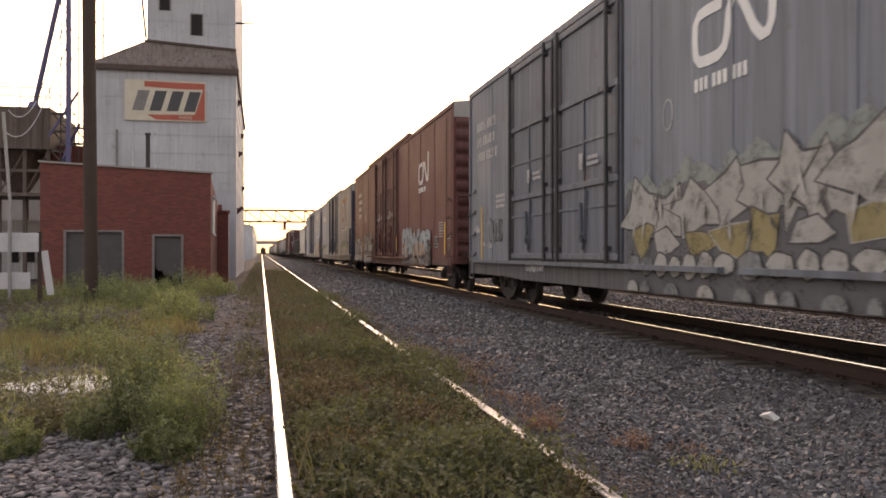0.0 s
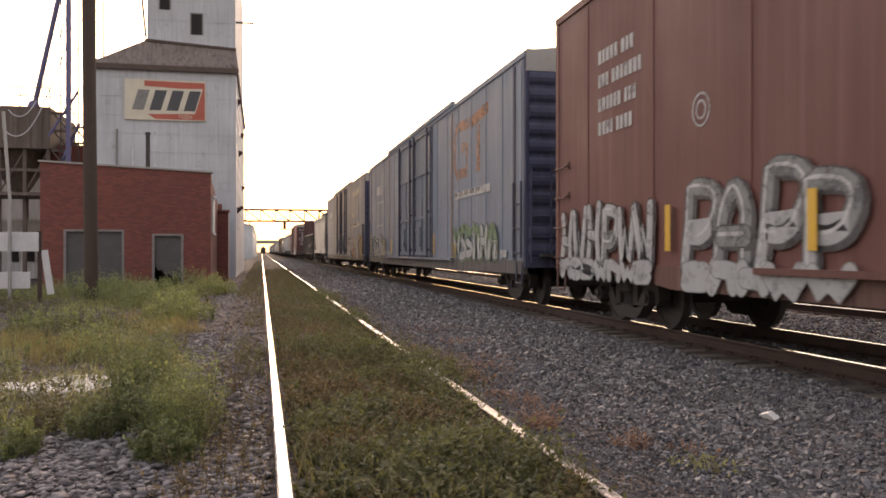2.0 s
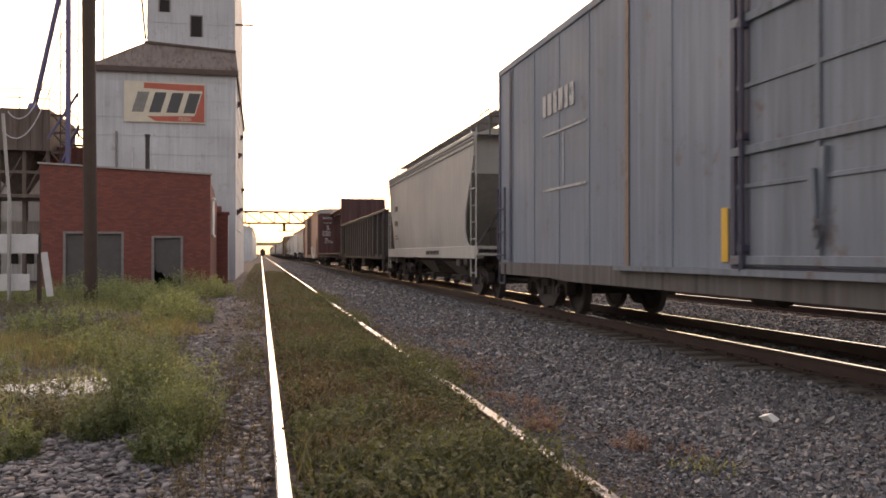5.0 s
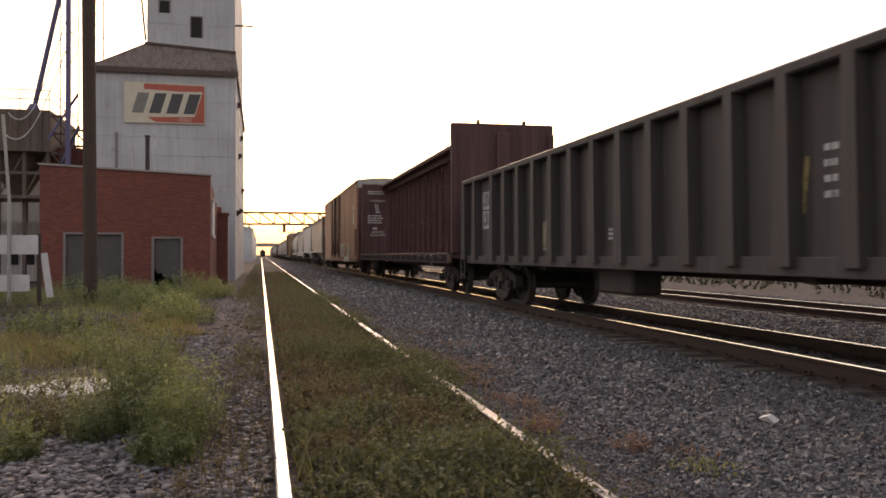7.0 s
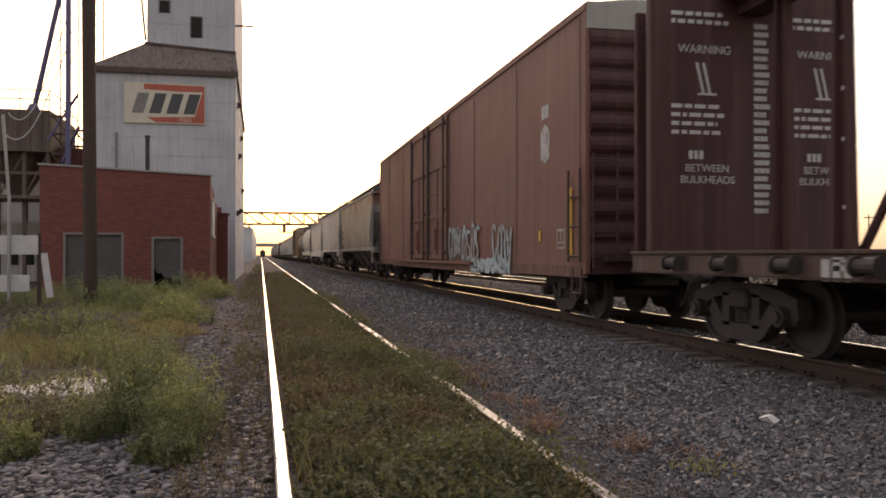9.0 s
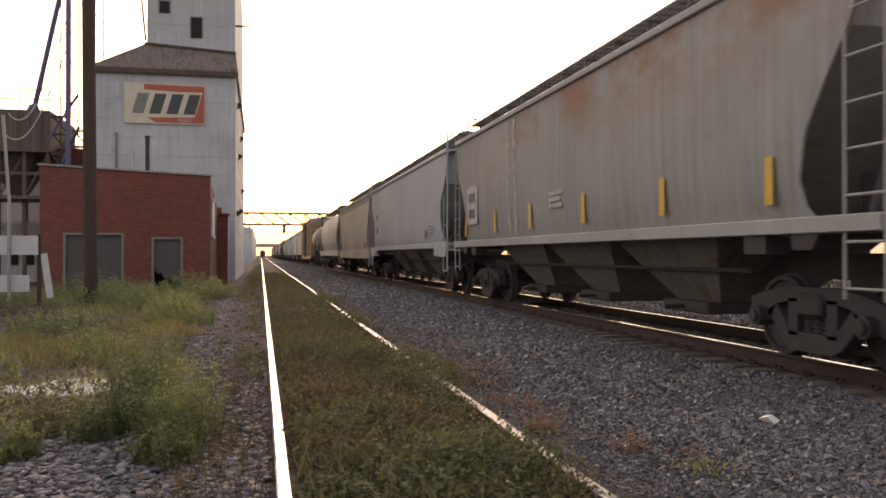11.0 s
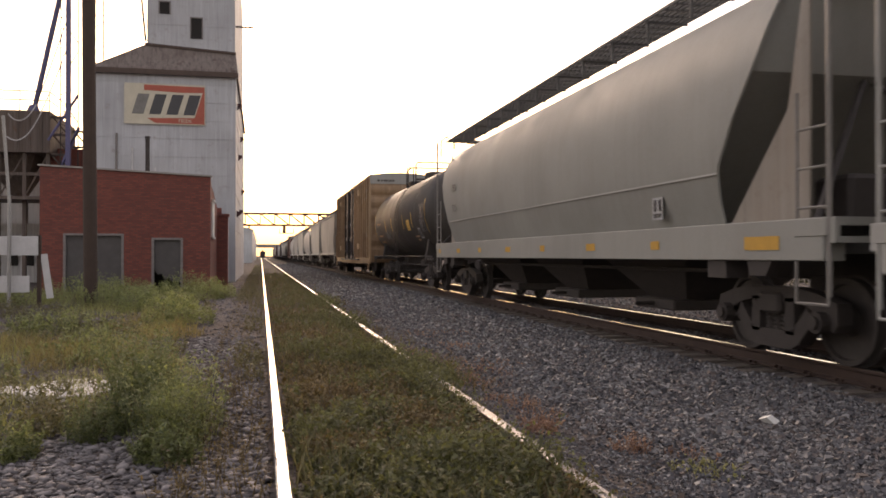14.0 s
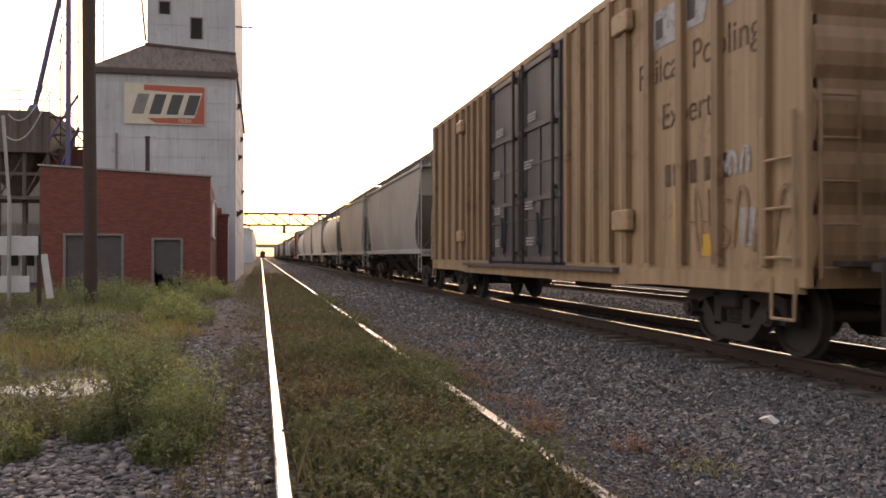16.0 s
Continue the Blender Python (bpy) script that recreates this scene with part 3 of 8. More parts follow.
def graffiti(car, x, y, z, width, height, letters, fill, edge, seed, halo=None, accent=None, thick=0.30, where="top", shine=None, shade=None, forms=(0, 1, 2, 3, 4, 5)):
    """A spray-painted piece, letter by letter, of thick bent strokes with outlines, on the near side; y is its end away from the front."""
    r = random.Random(seed)
    w = width / letters
    at = Matrix.Translation((x, y, z)) @ SIDE
    smooth = lambda a, b, c, n=6: [((1 - t) ** 2 * a[0] + 2 * t * (1 - t) * b[0] + t * t * c[0], (1 - t) ** 2 * a[1] + 2 * t * (1 - t) * b[1] + t * t * c[1]) for t in [k / n for k in range(n + 1)]]
    lift = 0.001
    for i in range(letters):
        outer, inner, spots, glint, drop = Shape(), Shape(), Shape(), Shape(), Shape()
        x0 = (i + r.uniform(-0.08, 0.08)) * w
        lean = r.uniform(-0.15, 0.25) * height
        top, bot = height * r.uniform(0.80, 1.0), height * r.uniform(0.0, 0.10)
        pt = lambda u, v: (x0 + u * w + lean * v, bot + (top - bot) * v)
        kind = forms[r.randrange(len(forms))]
        if kind == 0:
            strokes = [smooth(pt(0.2, 0.0), pt(0.1, 1.3), pt(0.55, 0.95)) + smooth(pt(0.62, 0.9), pt(1.0, 0.6), pt(0.85, 0.02))]
        elif kind == 1:
            strokes = [smooth(pt(0.9, 0.9), pt(-0.1, 1.1), pt(0.2, 0.55)) + smooth(pt(0.3, 0.5), pt(1.2, 0.3), pt(0.75, 0.05)) + [pt(0.1, 0.0)]]
        elif kind == 2:
            strokes = [[pt(0.15, 0.0), pt(0.25, 0.5), pt(0.2, 1.0)], smooth(pt(0.25, 0.95), pt(1.25, 0.9), pt(0.8, 0.4)) + [pt(0.9, 0.0)]]
        elif kind == 3:
            strokes = [smooth(pt(0.85, 0.85), pt(0.0, 1.2), pt(0.15, 0.4)) + smooth(pt(0.2, 0.25), pt(0.5, -0.25), pt(0.9, 0.3))]
        elif kind == 4:
            strokes = [[pt(0.1, 0.95), pt(0.35, 0.05), pt(0.5, 0.6), pt(0.75, 0.05), pt(0.95, 1.0)]]
        elif kind == 6:
            strokes = [[pt(0.5 + 0.36 * math.sin(k * math.pi / 8), 0.5 + 0.46 * math.cos(k * math.pi / 8)) for k in range(17)]]
        elif kind == 7:
            strokes = [[pt(0.2, 0.0), pt(0.2, 0.5), pt(0.15, 0.98)] + smooth(pt(0.3, 1.0), pt(1.25, 1.0), pt(0.85, 0.5)) + smooth(pt(0.8, 0.45), pt(0.6, 0.3), pt(0.25, 0.38))]
        elif kind == 8:
            strokes = [[pt(0.15, 0.0), pt(0.2, 0.6)] + smooth(pt(0.22, 0.7), pt(0.5, 1.35), pt(0.8, 0.7)) + [pt(0.85, 0.0)], [pt(0.2, 0.4), pt(0.82, 0.4)]]
        else:
            strokes = [[pt(0.15, 1.0), pt(0.3, 0.55), pt(0.2, 0.0)], [pt(0.25, 0.5), pt(0.75, 0.45)], [pt(0.85, 1.05), pt(0.75, 0.5), pt(0.9, -0.02)]]
        for s_ in strokes:
            th = w * r.uniform(thick, thick * 1.3)
            band(outer, s_, th + 0.026 + 0.014 * height, lift, lift + 0.0004)
            if shade:
                band(drop, [(q[0] + 0.07, q[1] - 0.03) for q in s_], th + 0.05, lift - 0.0006, lift - 0.0003)
            if shine:
                band(glint, [(q[0] - 0.22 * th, q[1] + 0.12 * th) for q in s_], th * 0.20, lift + 0.0014, lift + 0.0016)
            band(inner, s_, th, lift + 0.0005, lift + 0.0009)
            if accent:
                zm = bot + (top - bot) * r.uniform(0.45, 0.62)
                run = [q for q in s_ if (q[1] > zm) == (where == "top")]
                if len(run) > 2:
                    band(spots, run, th * 0.92, lift + 0.0010, lift + 0.0013)
            lift += 0.0018
        g = part("graffiti_letter", inner, fill, car, "" if i else "spray-painted graffiti strokes", at=at)
        part("outline", outer, edge, g)
        if accent and spots.v:
            part("shading", spots, accent, g)
        if shine:
            part("highlight", glint, shine, g)
        if shade:
            part("drop_shadow", drop, shade, g)
    if halo:
        n = letters * 9
        xs = [width * (k / n * 1.06 - 0.03) for k in range(n + 1)]
        hs = [max(0.04, height * (0.86 + 0.16 * abs(math.sin(2.3 * k / 3 + seed)) + r.uniform(-0.05, 0.08)) * min(1.0, 0.15 + 8 * min(k, n - k) / n)) for k in range(n + 1)]
        part("overspray", sheet(Shape(), list(zip(xs, hs)), [(q, 0.02) for q in xs], 0.0, 0.0006), halo, car, at=at)


def end_wall(car, sy, half, w, z0, z1, material, ribs=11):
    """A pressed steel end: one sheet whose outline swells and dips with height."""
    pitch = (z1 - z0 - 0.5) / ribs
    prof = [(half - 0.06, z0), (half, z0)]
    for i in range(ribs):
        z = z0 + 0.2 + i * pitch
        prof += [(half, z), (half + 0.045, z + 0.2 * pitch), (half + 0.06, z + 0.42 * pitch), (half + 0.045, z + 0.64 * pitch), (half, z + 0.84 * pitch)]
    prof += [(half, z1), (half - 0.06, z1)]
    return part("end_wall", Shape().prism([(sy * y, z) for y, z in prof], "X", -w + 0.06, w - 0.06), material, car, "horizontally ribbed steel end", smooth=False)


def plug_door(car, sx, w, y0, y1, z0, z1, material, seed=0):
    iron = DOOR_IRON[material.name] if material.name in DOOR_IRON else IRON
    part("door_seal", Shape().box(min(sx * w, sx * (w + 0.018)), max(sx * w, sx * (w + 0.018)), y0 - 0.05, y1 + 0.05, z0 - 0.04, z1 + 0.05), iron, car)
    d = part("door", Shape().box(min(sx * w, sx * (w + 0.035)), max(sx * w, sx * (w + 0.035)), y0, y1, z0, z1, 0.008), material, car, "steel plug door with locking bars")
    a, b = w + 0.035, w + 0.075
    f = Shape()
    for z in (z0 + 0.02, z0 + (z1 - z0) * 0.30, z0 + (z1 - z0) * 0.655, z1 - 0.14):
        f.box(min(sx * a, sx * b), max(sx * a, sx * b), y0 + 0.02, y1 - 0.02, z, z + 0.10, 0.008)
    for y in (y0 + 0.02, y1 - 0.11):
        part("door_stile", Shape().box(min(sx * a, sx * (b - 0.006)), max(sx * a, sx * (b - 0.006)), y, y + 0.09, z0, z1, 0.008), iron, d)
    f.box(min(sx * a, sx * (b - 0.01)), max(sx * a, sx * (b - 0.01)), (y0 + y1) / 2 - 0.04, (y0 + y1) / 2 + 0.04, z0 + 0.1, z0 + (z1 - z0) * 0.655, 0.006)
    for k in (0.21, 0.48):
        z = z0 + (z1 - z0) * k
        f.box(min(sx * a, sx * (b - 0.02)), max(sx * a, sx * (b - 0.02)), y0 + 0.12, y1 - 0.12, z, z + 0.05, 0.006)
    part("door_frame", f, material, d)
    jamb = Shape().box(min(sx * a, sx * (a + 0.006)), max(sx * a, sx * (a + 0.006)), y1 - 0.36, y1 - 0.115, z0 + 0.12, z1 - 0.15)
    part("door_jamb", jamb, iron, d)
    for k in (0.13, 0.90):
        y = y0 + (y1 - y0) * k
        bars = Shape().rod((sx * (b + 0.03), y, z0 - 0.05), (sx * (b + 0.03), y, z1 + 0.02), 0.032, 8)
        for q in (0.05, 0.35, 0.65, 0.95):
            z = z0 + (z1 - z0) * q
            bars.box(min(sx * a, sx * (b + 0.06)), max(sx * a, sx * (b + 0.06)), y - 0.05, y + 0.05, z - 0.035, z + 0.035)
        part("locking_bar", bars, iron, d)
    h = Shape()
    ym = (y0 + y1) / 2
    h.prism([(ym - 0.15, z0 + 1.15), (ym + 0.13, z0 + 1.15), (ym + 0.08, z0 + 0.35), (ym - 0.02, z0 + 0.18), (ym - 0.10, z0 + 0.35)], "X", min(sx * a, sx * (b + 0.02)), max(sx * a, sx * (b + 0.02)))
    h.rod((sx * (b + 0.05), ym - 0.06, z0 + 0.30), (sx * (b + 0.05), ym - 0.02, z0 + 0.95), 0.03, 8)
    h.rod((sx * b, ym - 0.03, z0 + 0.42), (sx * (b + 0.09), ym - 0.03, z0 + 0.42), 0.07, 10)
    part("door_handle", h, material, d, "door lever and gear plate")
    return d


def grab_iron(car, sx, w, sy, half, z, material):
    """A bent steel hand hold standing off the corner of a side."""
    ya, yb = sy * (half - 0.08), sy * (half - 0.62)
    part("grab_iron", Shape().pipe([(sx * w, ya, z), (sx * (w + 0.08), ya, z), (sx * (w + 0.08), yb, z), (sx * (w + 0.02), yb, z + 0.05)], 0.014, 6)
         .box(min(sx * w, sx * (w + 0.03)), max(sx * w, sx * (w + 0.03)), yb - 0.04, yb + 0.04, z + 0.0, z + 0.10), material, car)


def boxcar(name, label, middle, length, paint_m, door_m, end_m, roof_m, doors, z0=0.92, z1=5.18, w=1.50, posts=(), seams=1.22, sill_drop=0.0, ladders=True, moving=True, inset=2.1, sill=0.16, grabs=False, ribs=11, header=True, post_m=None, rib_m=None):
    car = thing(name, label, "boxcar", "cars of the freight train")
    half = length / 2
    part("body", Shape().box(-w, w, -half + 0.02, half - 0.02, z0, z1 - 0.02), paint_m, car)
    strip = Shape().box(-0.012, 0.0, -0.022, 0.022, z0, z1 - 0.03).mesh("sheet_seam", paint_m)
    y = -half + 0.3
    while seams and y < half - 0.2:
        if not any(a - 0.1 < y < b + 0.1 for a, b in doors):
            part("sheet_seam", strip, paint_m, car, at=pose(-w, y, 0))
            part("sheet_seam", strip, paint_m, car, at=pose(w, y, 0, 0, 0, 180))
        y += seams
    for sx in (-1, 1):
        st = Shape().box(min(sx * (w - 0.1), sx * (w + 0.03)), max(sx * (w - 0.1), sx * (w + 0.03)), -half, half, z1 - 0.13, z1, 0.01)
        part("top_rail", st, paint_m, car)
        ss = Shape().prism([(-half + 0.1, z0 + 0.04), (half - 0.1, z0 + 0.04), (half - 0.1, z0 - sill), (half - 3.4, z0 - sill), (half - 4.4, z0 - sill - 0.04 - sill_drop),
                            (-half + 4.4, z0 - sill - 0.04 - sill_drop), (-half + 3.4, z0 - sill), (-half + 0.1, z0 - sill)], "X", min(sx * (w - 0.06), sx * (w + 0.022)), max(sx * (w - 0.06), sx * (w + 0.022)))
        part("side_sill", ss, SILL_PAINT[paint_m.name] if paint_m.name in SILL_PAINT else paint_m, car)
        for k in (-1, 1):
            part("corner_post", Shape().box(min(sx * (w - 0.12), sx * (w + 0.02)), max(sx * (w - 0.12), sx * (w + 0.02)), min(k * half, k * (half - 0.14)), max(k * half, k * (half - 0.14)), z0 - 0.1, z1, 0.012), post_m or paint_m, car)
    roof = Shape().prism([(-w - 0.02, z1), (w + 0.02, z1), (w * 0.5, z1 + 0.10), (0, z1 + 0.13), (-w * 0.5, z1 + 0.10)], "Y", -half, half)
    y = -half + 0.6
    while y < half:
        roof.prism([(-w, z1 + 0.01), (-w * 0.5, z1 + 0.11), (0, z1 + 0.14), (w * 0.5, z1 + 0.11), (w, z1 + 0.01), (w, z1 + 0.03), (w * 0.5, z1 + 0.14), (0, z1 + 0.17), (-w * 0.5, z1 + 0.14), (-w, z1 + 0.03)],
                   "Y", y - 0.03, y + 0.03)
        y += 1.2
    part("roof", roof, roof_m, car, "ribbed metal roof")
    for sy in (-1, 1):
        end_wall(car, sy, half, w, z0 - 0.1, z1 - 0.05, end_m, ribs)
        part("crossover_platform", Shape().box(-w + 0.25, w - 0.25, min(sy * (half + 0.05), sy * (half + 0.30)), max(sy * (half + 0.05), sy * (half + 0.30)), z0 + 0.12, z0 + 0.17), IRON, car, "dark steel step across the end")
        if sy < 0:
            br = part("brake_housing", Shape().box(0.35, 0.75, -half - 0.26, -half - 0.04, z0 + 1.35, z0 + 1.85, 0.04).rod((0.55, -half - 0.15, z0), (0.55, -half - 0.15, z0 + 1.4), 0.025, 6), IRON, car)
            part("brake_wheel", Shape().lathe([(-0.02, 0.24), (0.02, 0.24), (0.02, 0.29), (-0.02, 0.29), (-0.02, 0.24)], "Y", 18, (0.55, -half - 0.31, z0 + 1.6)).rod((0.28, -half - 0.31, z0 + 1.6), (0.82, -half - 0.31, z0 + 1.6), 0.015, 6).rod((0.55, -half - 0.31, z0 + 1.33), (0.55, -half - 0.31, z0 + 1.87), 0.015, 6), IRON, br)
        part("end_cap", Shape().box(-w, w, min(sy * half, sy * (half + 0.03)), max(sy * half, sy * (half + 0.03)), z1 - 0.42, z1 + 0.02), roof_m, car)
    for y in posts:
        for sx in (-1, 1):
            part("side_post", Shape().prism([(y - 0.075, z0 + 0.12), (y + 0.075, z0 + 0.12), (y + 0.075, z1 - 0.12), (y - 0.075, z1 - 0.12)], "X", min(sx * w, sx * (w + 0.085)), max(sx * w, sx * (w + 0.085))), rib_m or paint_m, car)
    for a, b in doors:
        m = (a + b) / 2
        for sx in (-1, 1):
            plug_door(car, sx, w, a, m - 0.03, z0 + 0.08, z1 - 0.16, door_m)
            plug_door(car, sx, w, m + 0.03, b, z0 + 0.08, z1 - 0.16, door_m)
            if header:
                part("door_header", Shape().box(min(sx * (w - 0.05), sx * (w + 0.07)), max(sx * (w - 0.05), sx * (w + 0.07)), a - (b - a) * 0.48, b + (b - a) * 0.48, z1 - 0.03, z1 + 0.11, 0.012), paint_m, car)
            part("door_track", Shape().box(min(sx * w, sx * (w + 0.13)), max(sx * w, sx * (w + 0.13)), a - (b - a) * 0.5, b + (b - a) * 0.5, z0 - 0.02, z0 + 0.05), door_m, car)
    part("underframe", Shape().box(-0.3, 0.3, -half + 0.3, half - 0.3, z0 - 0.3, z0 - 0.02).box(-1.2, 1.2, -0.3, 0.3, z0 - 0.22, z0 - 0.02)
         .box(-1.2, 1.2, -half * 0.45, -half * 0.45 + 0.3, z0 - 0.2, z0 - 0.02).box(-1.2, 1.2, half * 0.45, half * 0.45 + 0.3, z0 - 0.2, z0 - 0.02), IRON, car)
    part("air_tank", Shape().rod((0.75, 1.2, z0 - 0.32), (0.75, 2.6, z0 - 0.32), 0.2, 12), IRON, car)
    part("brake_cylinder", Shape().rod((-0.8, 3.2, z0 - 0.26), (-0.8, 3.7, z0 - 0.26), 0.15, 12), IRON, car)
    if ladders:
        iron = DOOR_IRON[paint_m.name] if paint_m.name in DOOR_IRON else paint_m
        for sx in (-1, 1):
            for sy in (-1, 1):
                part("stirrup", Shape().pipe([(sx * (w + 0.03), sy * (half - 0.15), z0), (sx * (w + 0.04), sy * (half - 0.16), z0 - 0.42), (sx * (w + 0.04), sy * (half - 0.54), z0 - 0.42), (sx * (w + 0.03), sy * (half - 0.55), z0)], 0.018, 6), iron, car)
            for sy in (-1, 1):
                if grabs:
                    for k in range(4):
                        grab_iron(car, sx, w, sy, half, z0 + 0.12 + 0.52 * k, iron)
                else:
                    ladder(car, sx * (w + 0.07), min(sy * (half - 0.12), sy * (half - 0.66)), max(sy * (half - 0.12), sy * (half - 0.66)), z0 + 0.10, z0 + 1.66, step=0.5, r=0.018, material=iron)
        ladder(car, half + 0.1, -w + 0.08, -w + 0.5, z0, z0 + 1.9, across="X", material=end_m)
        ladder(car, -half - 0.1, -w + 0.08, -w + 0.5, z0, z0 + 1.9, across="X", material=end_m)
    wheels = []
    running_gear(car, half, inset, wheels)
    CARS.append((car, middle, wheels if moving else []))
    return car


SCALLOP_END = [(0.0, 1.47, 0.40), (0.03, 1.50, 0.52), (0.08, 1.52, 0.70), (0.15, 1.535, 0.84), (0.26, 1.55, 0.92), (0.38, 1.56, 0.92), (0.48, 1.56, 0.84), (0.57, 1.56, 0.55), (0.65, 1.56, 0.30), (0.76, 1.56, 0.12), (0.88, 1.555, 0.04), (1.0, 1.55, 0.0)]
FLAT_SIDE = [(0.0, 1.47, 0.85), (0.05, 1.50, 0.98), (0.15, 1.53, 1.05), (0.32, 1.555, 0.92), (0.5, 1.56, 0.60), (0.66, 1.56, 0.28), (0.82, 1.555, 0.06), (1.0, 1.55, 0.0)]
ROUND_SIDE = [(0.0, 1.36, 1.12), (0.10, 1.46, 1.08), (0.22, 1.555, 0.98), (0.26, 1.57, 0.95), (0.45, 1.60, 0.58), (0.62, 1.57, 0.26), (0.76, 1.49, 0.12), (0.87, 1.36, 0.10), (0.95, 1.18, 0.18), (1.0, 1.0, 0.3)]


def covered_hopper(name, label, middle, length, body_m, sill_m, z_sill=1.35, z1=4.12, zr=4.36, side=FLAT_SIDE, bays=3, moving=True, walkway=0.30, sill_h=0.14, light_bays=False, ribs=(), end_in=0.30, dark_end=None, sill_rear=0.15, ladder_m=None, front_ladder=True, pole=False, end_panel=None, board=(0.36, 1.08), end_rear=None, pole_in=0.10, rungs_to=1.25):
    car = thing(name, label, "hopper car", "cars of the freight train")
    half = length / 2
    w = max(q[1] for q in side)
    eave_w = side[-1][1]
    rings = []
    back = end_in if end_rear is None else end_rear
    for k, wk_, inset in side:
        z = z_sill + (z1 - z_sill) * k
        yf, yr = half - end_in - inset, half - back - inset
        deep = 0.25 + max(0.0, (z1 - 0.95 - z)) * 1.15
        sf, sr = min(half - end_in - deep, yf - 0.02), min(half - back - deep, yr - 0.02)
        q, u = wk_ - 0.03, wk_ - 0.06
        rings.append([(x, y, z) for x, y in ((wk_, -yf), (wk_, yr), (q, yr), (u, sr), (-u, sr), (-q, yr), (-wk_, yr), (-wk_, -yf), (-q, -yf), (-u, -sf), (u, -sf), (q, -yf))])
    part("body", Shape().loft(rings), body_m, car, smooth=True)
    he, hr = half - end_in, half - back
    if end_panel:                   # upright web plates that close the ends below the slope
        for sx in (-1, 1):
            for sy in (-1, 1):
                yo, yi = half - 0.78, half - (end_in if sy < 0 else back) - 1.12
                xa, xb = sorted((sx * (w - 0.32), sx * (w - 0.29)))
                part("end_web", Shape().prism([(sy * min(yi, yo - 0.5), z_sill), (sy * yo, z_sill), (sy * yo, z1 - 0.12), (sy * (yo - 0.12), z1 - 0.4), (sy * (yo - 0.36), z_sill + 1.2)], "X", xa, xb), end_panel, car, "dusty pale end plate")
    part("roof", Shape().prism([(eave_w, z1), (eave_w * 0.72, z1 + (zr - z1) * 0.62), (eave_w * 0.38, zr - 0.03), (0, zr), (-eave_w * 0.38, zr - 0.03), (-eave_w * 0.72, z1 + (zr - z1) * 0.62), (-eave_w, z1)],
                               "Y", -he, hr), body_m, car)
    for sx in (-1, 1):
        if side is not ROUND_SIDE:
            part("top_rail", Shape().box(min(sx * (eave_w - 0.1), sx * (eave_w + 0.05)), max(sx * (eave_w - 0.1), sx * (eave_w + 0.05)), -he, hr, z1 - 0.05, z1 + 0.06, 0.015), sill_m, car)
        for z in ribs:
            part("side_bead", Shape().rod((sx * w, -he, z), (sx * w, hr, z), 0.03, 6), body_m, car)
        part("side_sill", Shape().box(min(sx * (w - 0.22), sx * (w + 0.02)), max(sx * (w - 0.22), sx * (w + 0.02)), -half + 0.15, half - sill_rear, z_sill - sill_h, z_sill + 0.02, 0.01), sill_m, car)
        for sy in (-1, 1):
            part("bolster_web", Shape().prism([(sy * (half - 1.0), z_sill - sill_h), (sy * (half - 1.45), z_sill - sill_h), (sy * (half - 1.42), z_sill - sill_h - 0.16), (sy * (half - 1.12), z_sill - sill_h - 0.16)],
                                              "X", min(sx * (w - 0.12), sx * (w - 0.01)), max(sx * (w - 0.12), sx * (w - 0.01))), IRON, car)
            if pole:                # a full-height corner pole with a short ladder inboard of it
                ya, yb = sy * (half - pole_in), sy * (half - pole_in - 0.48)
                lm = ladder_m or sill_m
                part("corner_pole", Shape().rod((sx * (w - 0.01), ya, z_sill - 0.72), (sx * (w - 0.01), ya, zr + walkway), 0.026, 8), lm, car)
                ladder(car, sx * (w - 0.01), min(ya, yb), max(ya, yb), z_sill + 0.02, z_sill + rungs_to, step=0.38, material=lm)
                part("corner_step", Shape().box(min(sx * (w - 0.35), sx * (w + 0.03)), max(sx * (w - 0.35), sx * (w + 0.03)), min(ya, yb), max(ya, yb), z_sill - 0.16, z_sill + 0.02, 0.01), sill_m, car)
                part("stirrup", Shape().pipe([(sx * w, ya, z_sill - 0.16), (sx * w, ya, z_sill - 0.80), (sx * w, yb, z_sill - 0.80), (sx * w, yb, z_sill - 0.16)], 0.016, 6), lm, car)
            elif sy > 0 or front_ladder:
                ladder(car, sx * (w - 0.01), sy * (half - 0.38) - 0.26, sy * (half - 0.38) + 0.26, z_sill - 0.75, z1 + 0.15, material=ladder_m or sill_m)
            part("jacking_pad", Shape().box(min(sx * (w - 0.3), sx * (w - 0.02)), max(sx * (w - 0.3), sx * (w - 0.02)), sy * (half - 2.1) - 0.2, sy * (half - 2.1) + 0.2, z_sill - sill_h - 0.2, z_sill - sill_h), IRON, car)
    for sy in (-1, 1):
        part("end_platform", Shape().box(-w + 0.05, w - 0.05, min(sy * half, sy * (half - 1.7)), max(sy * half, sy * (half - 1.7)), z_sill - 0.16, z_sill - 0.06), IRON, car)
        part("end_sill", Shape().box(-w, w, min(sy * half, sy * (half - 0.12)), max(sy * half, sy * (half - 0.12)), z_sill - 0.22, z_sill + 0.02), sill_m, car)
        part("end_brace", Shape().rod((-w + 0.1, sy * (half - 0.4), z_sill), (0, sy * (half - 1.6), z1 - 1.0), 0.04, 6).rod((w - 0.1, sy * (half - 0.4), z_sill), (0, sy * (half - 1.6), z1 - 1.0), 0.04, 6), IRON, car)
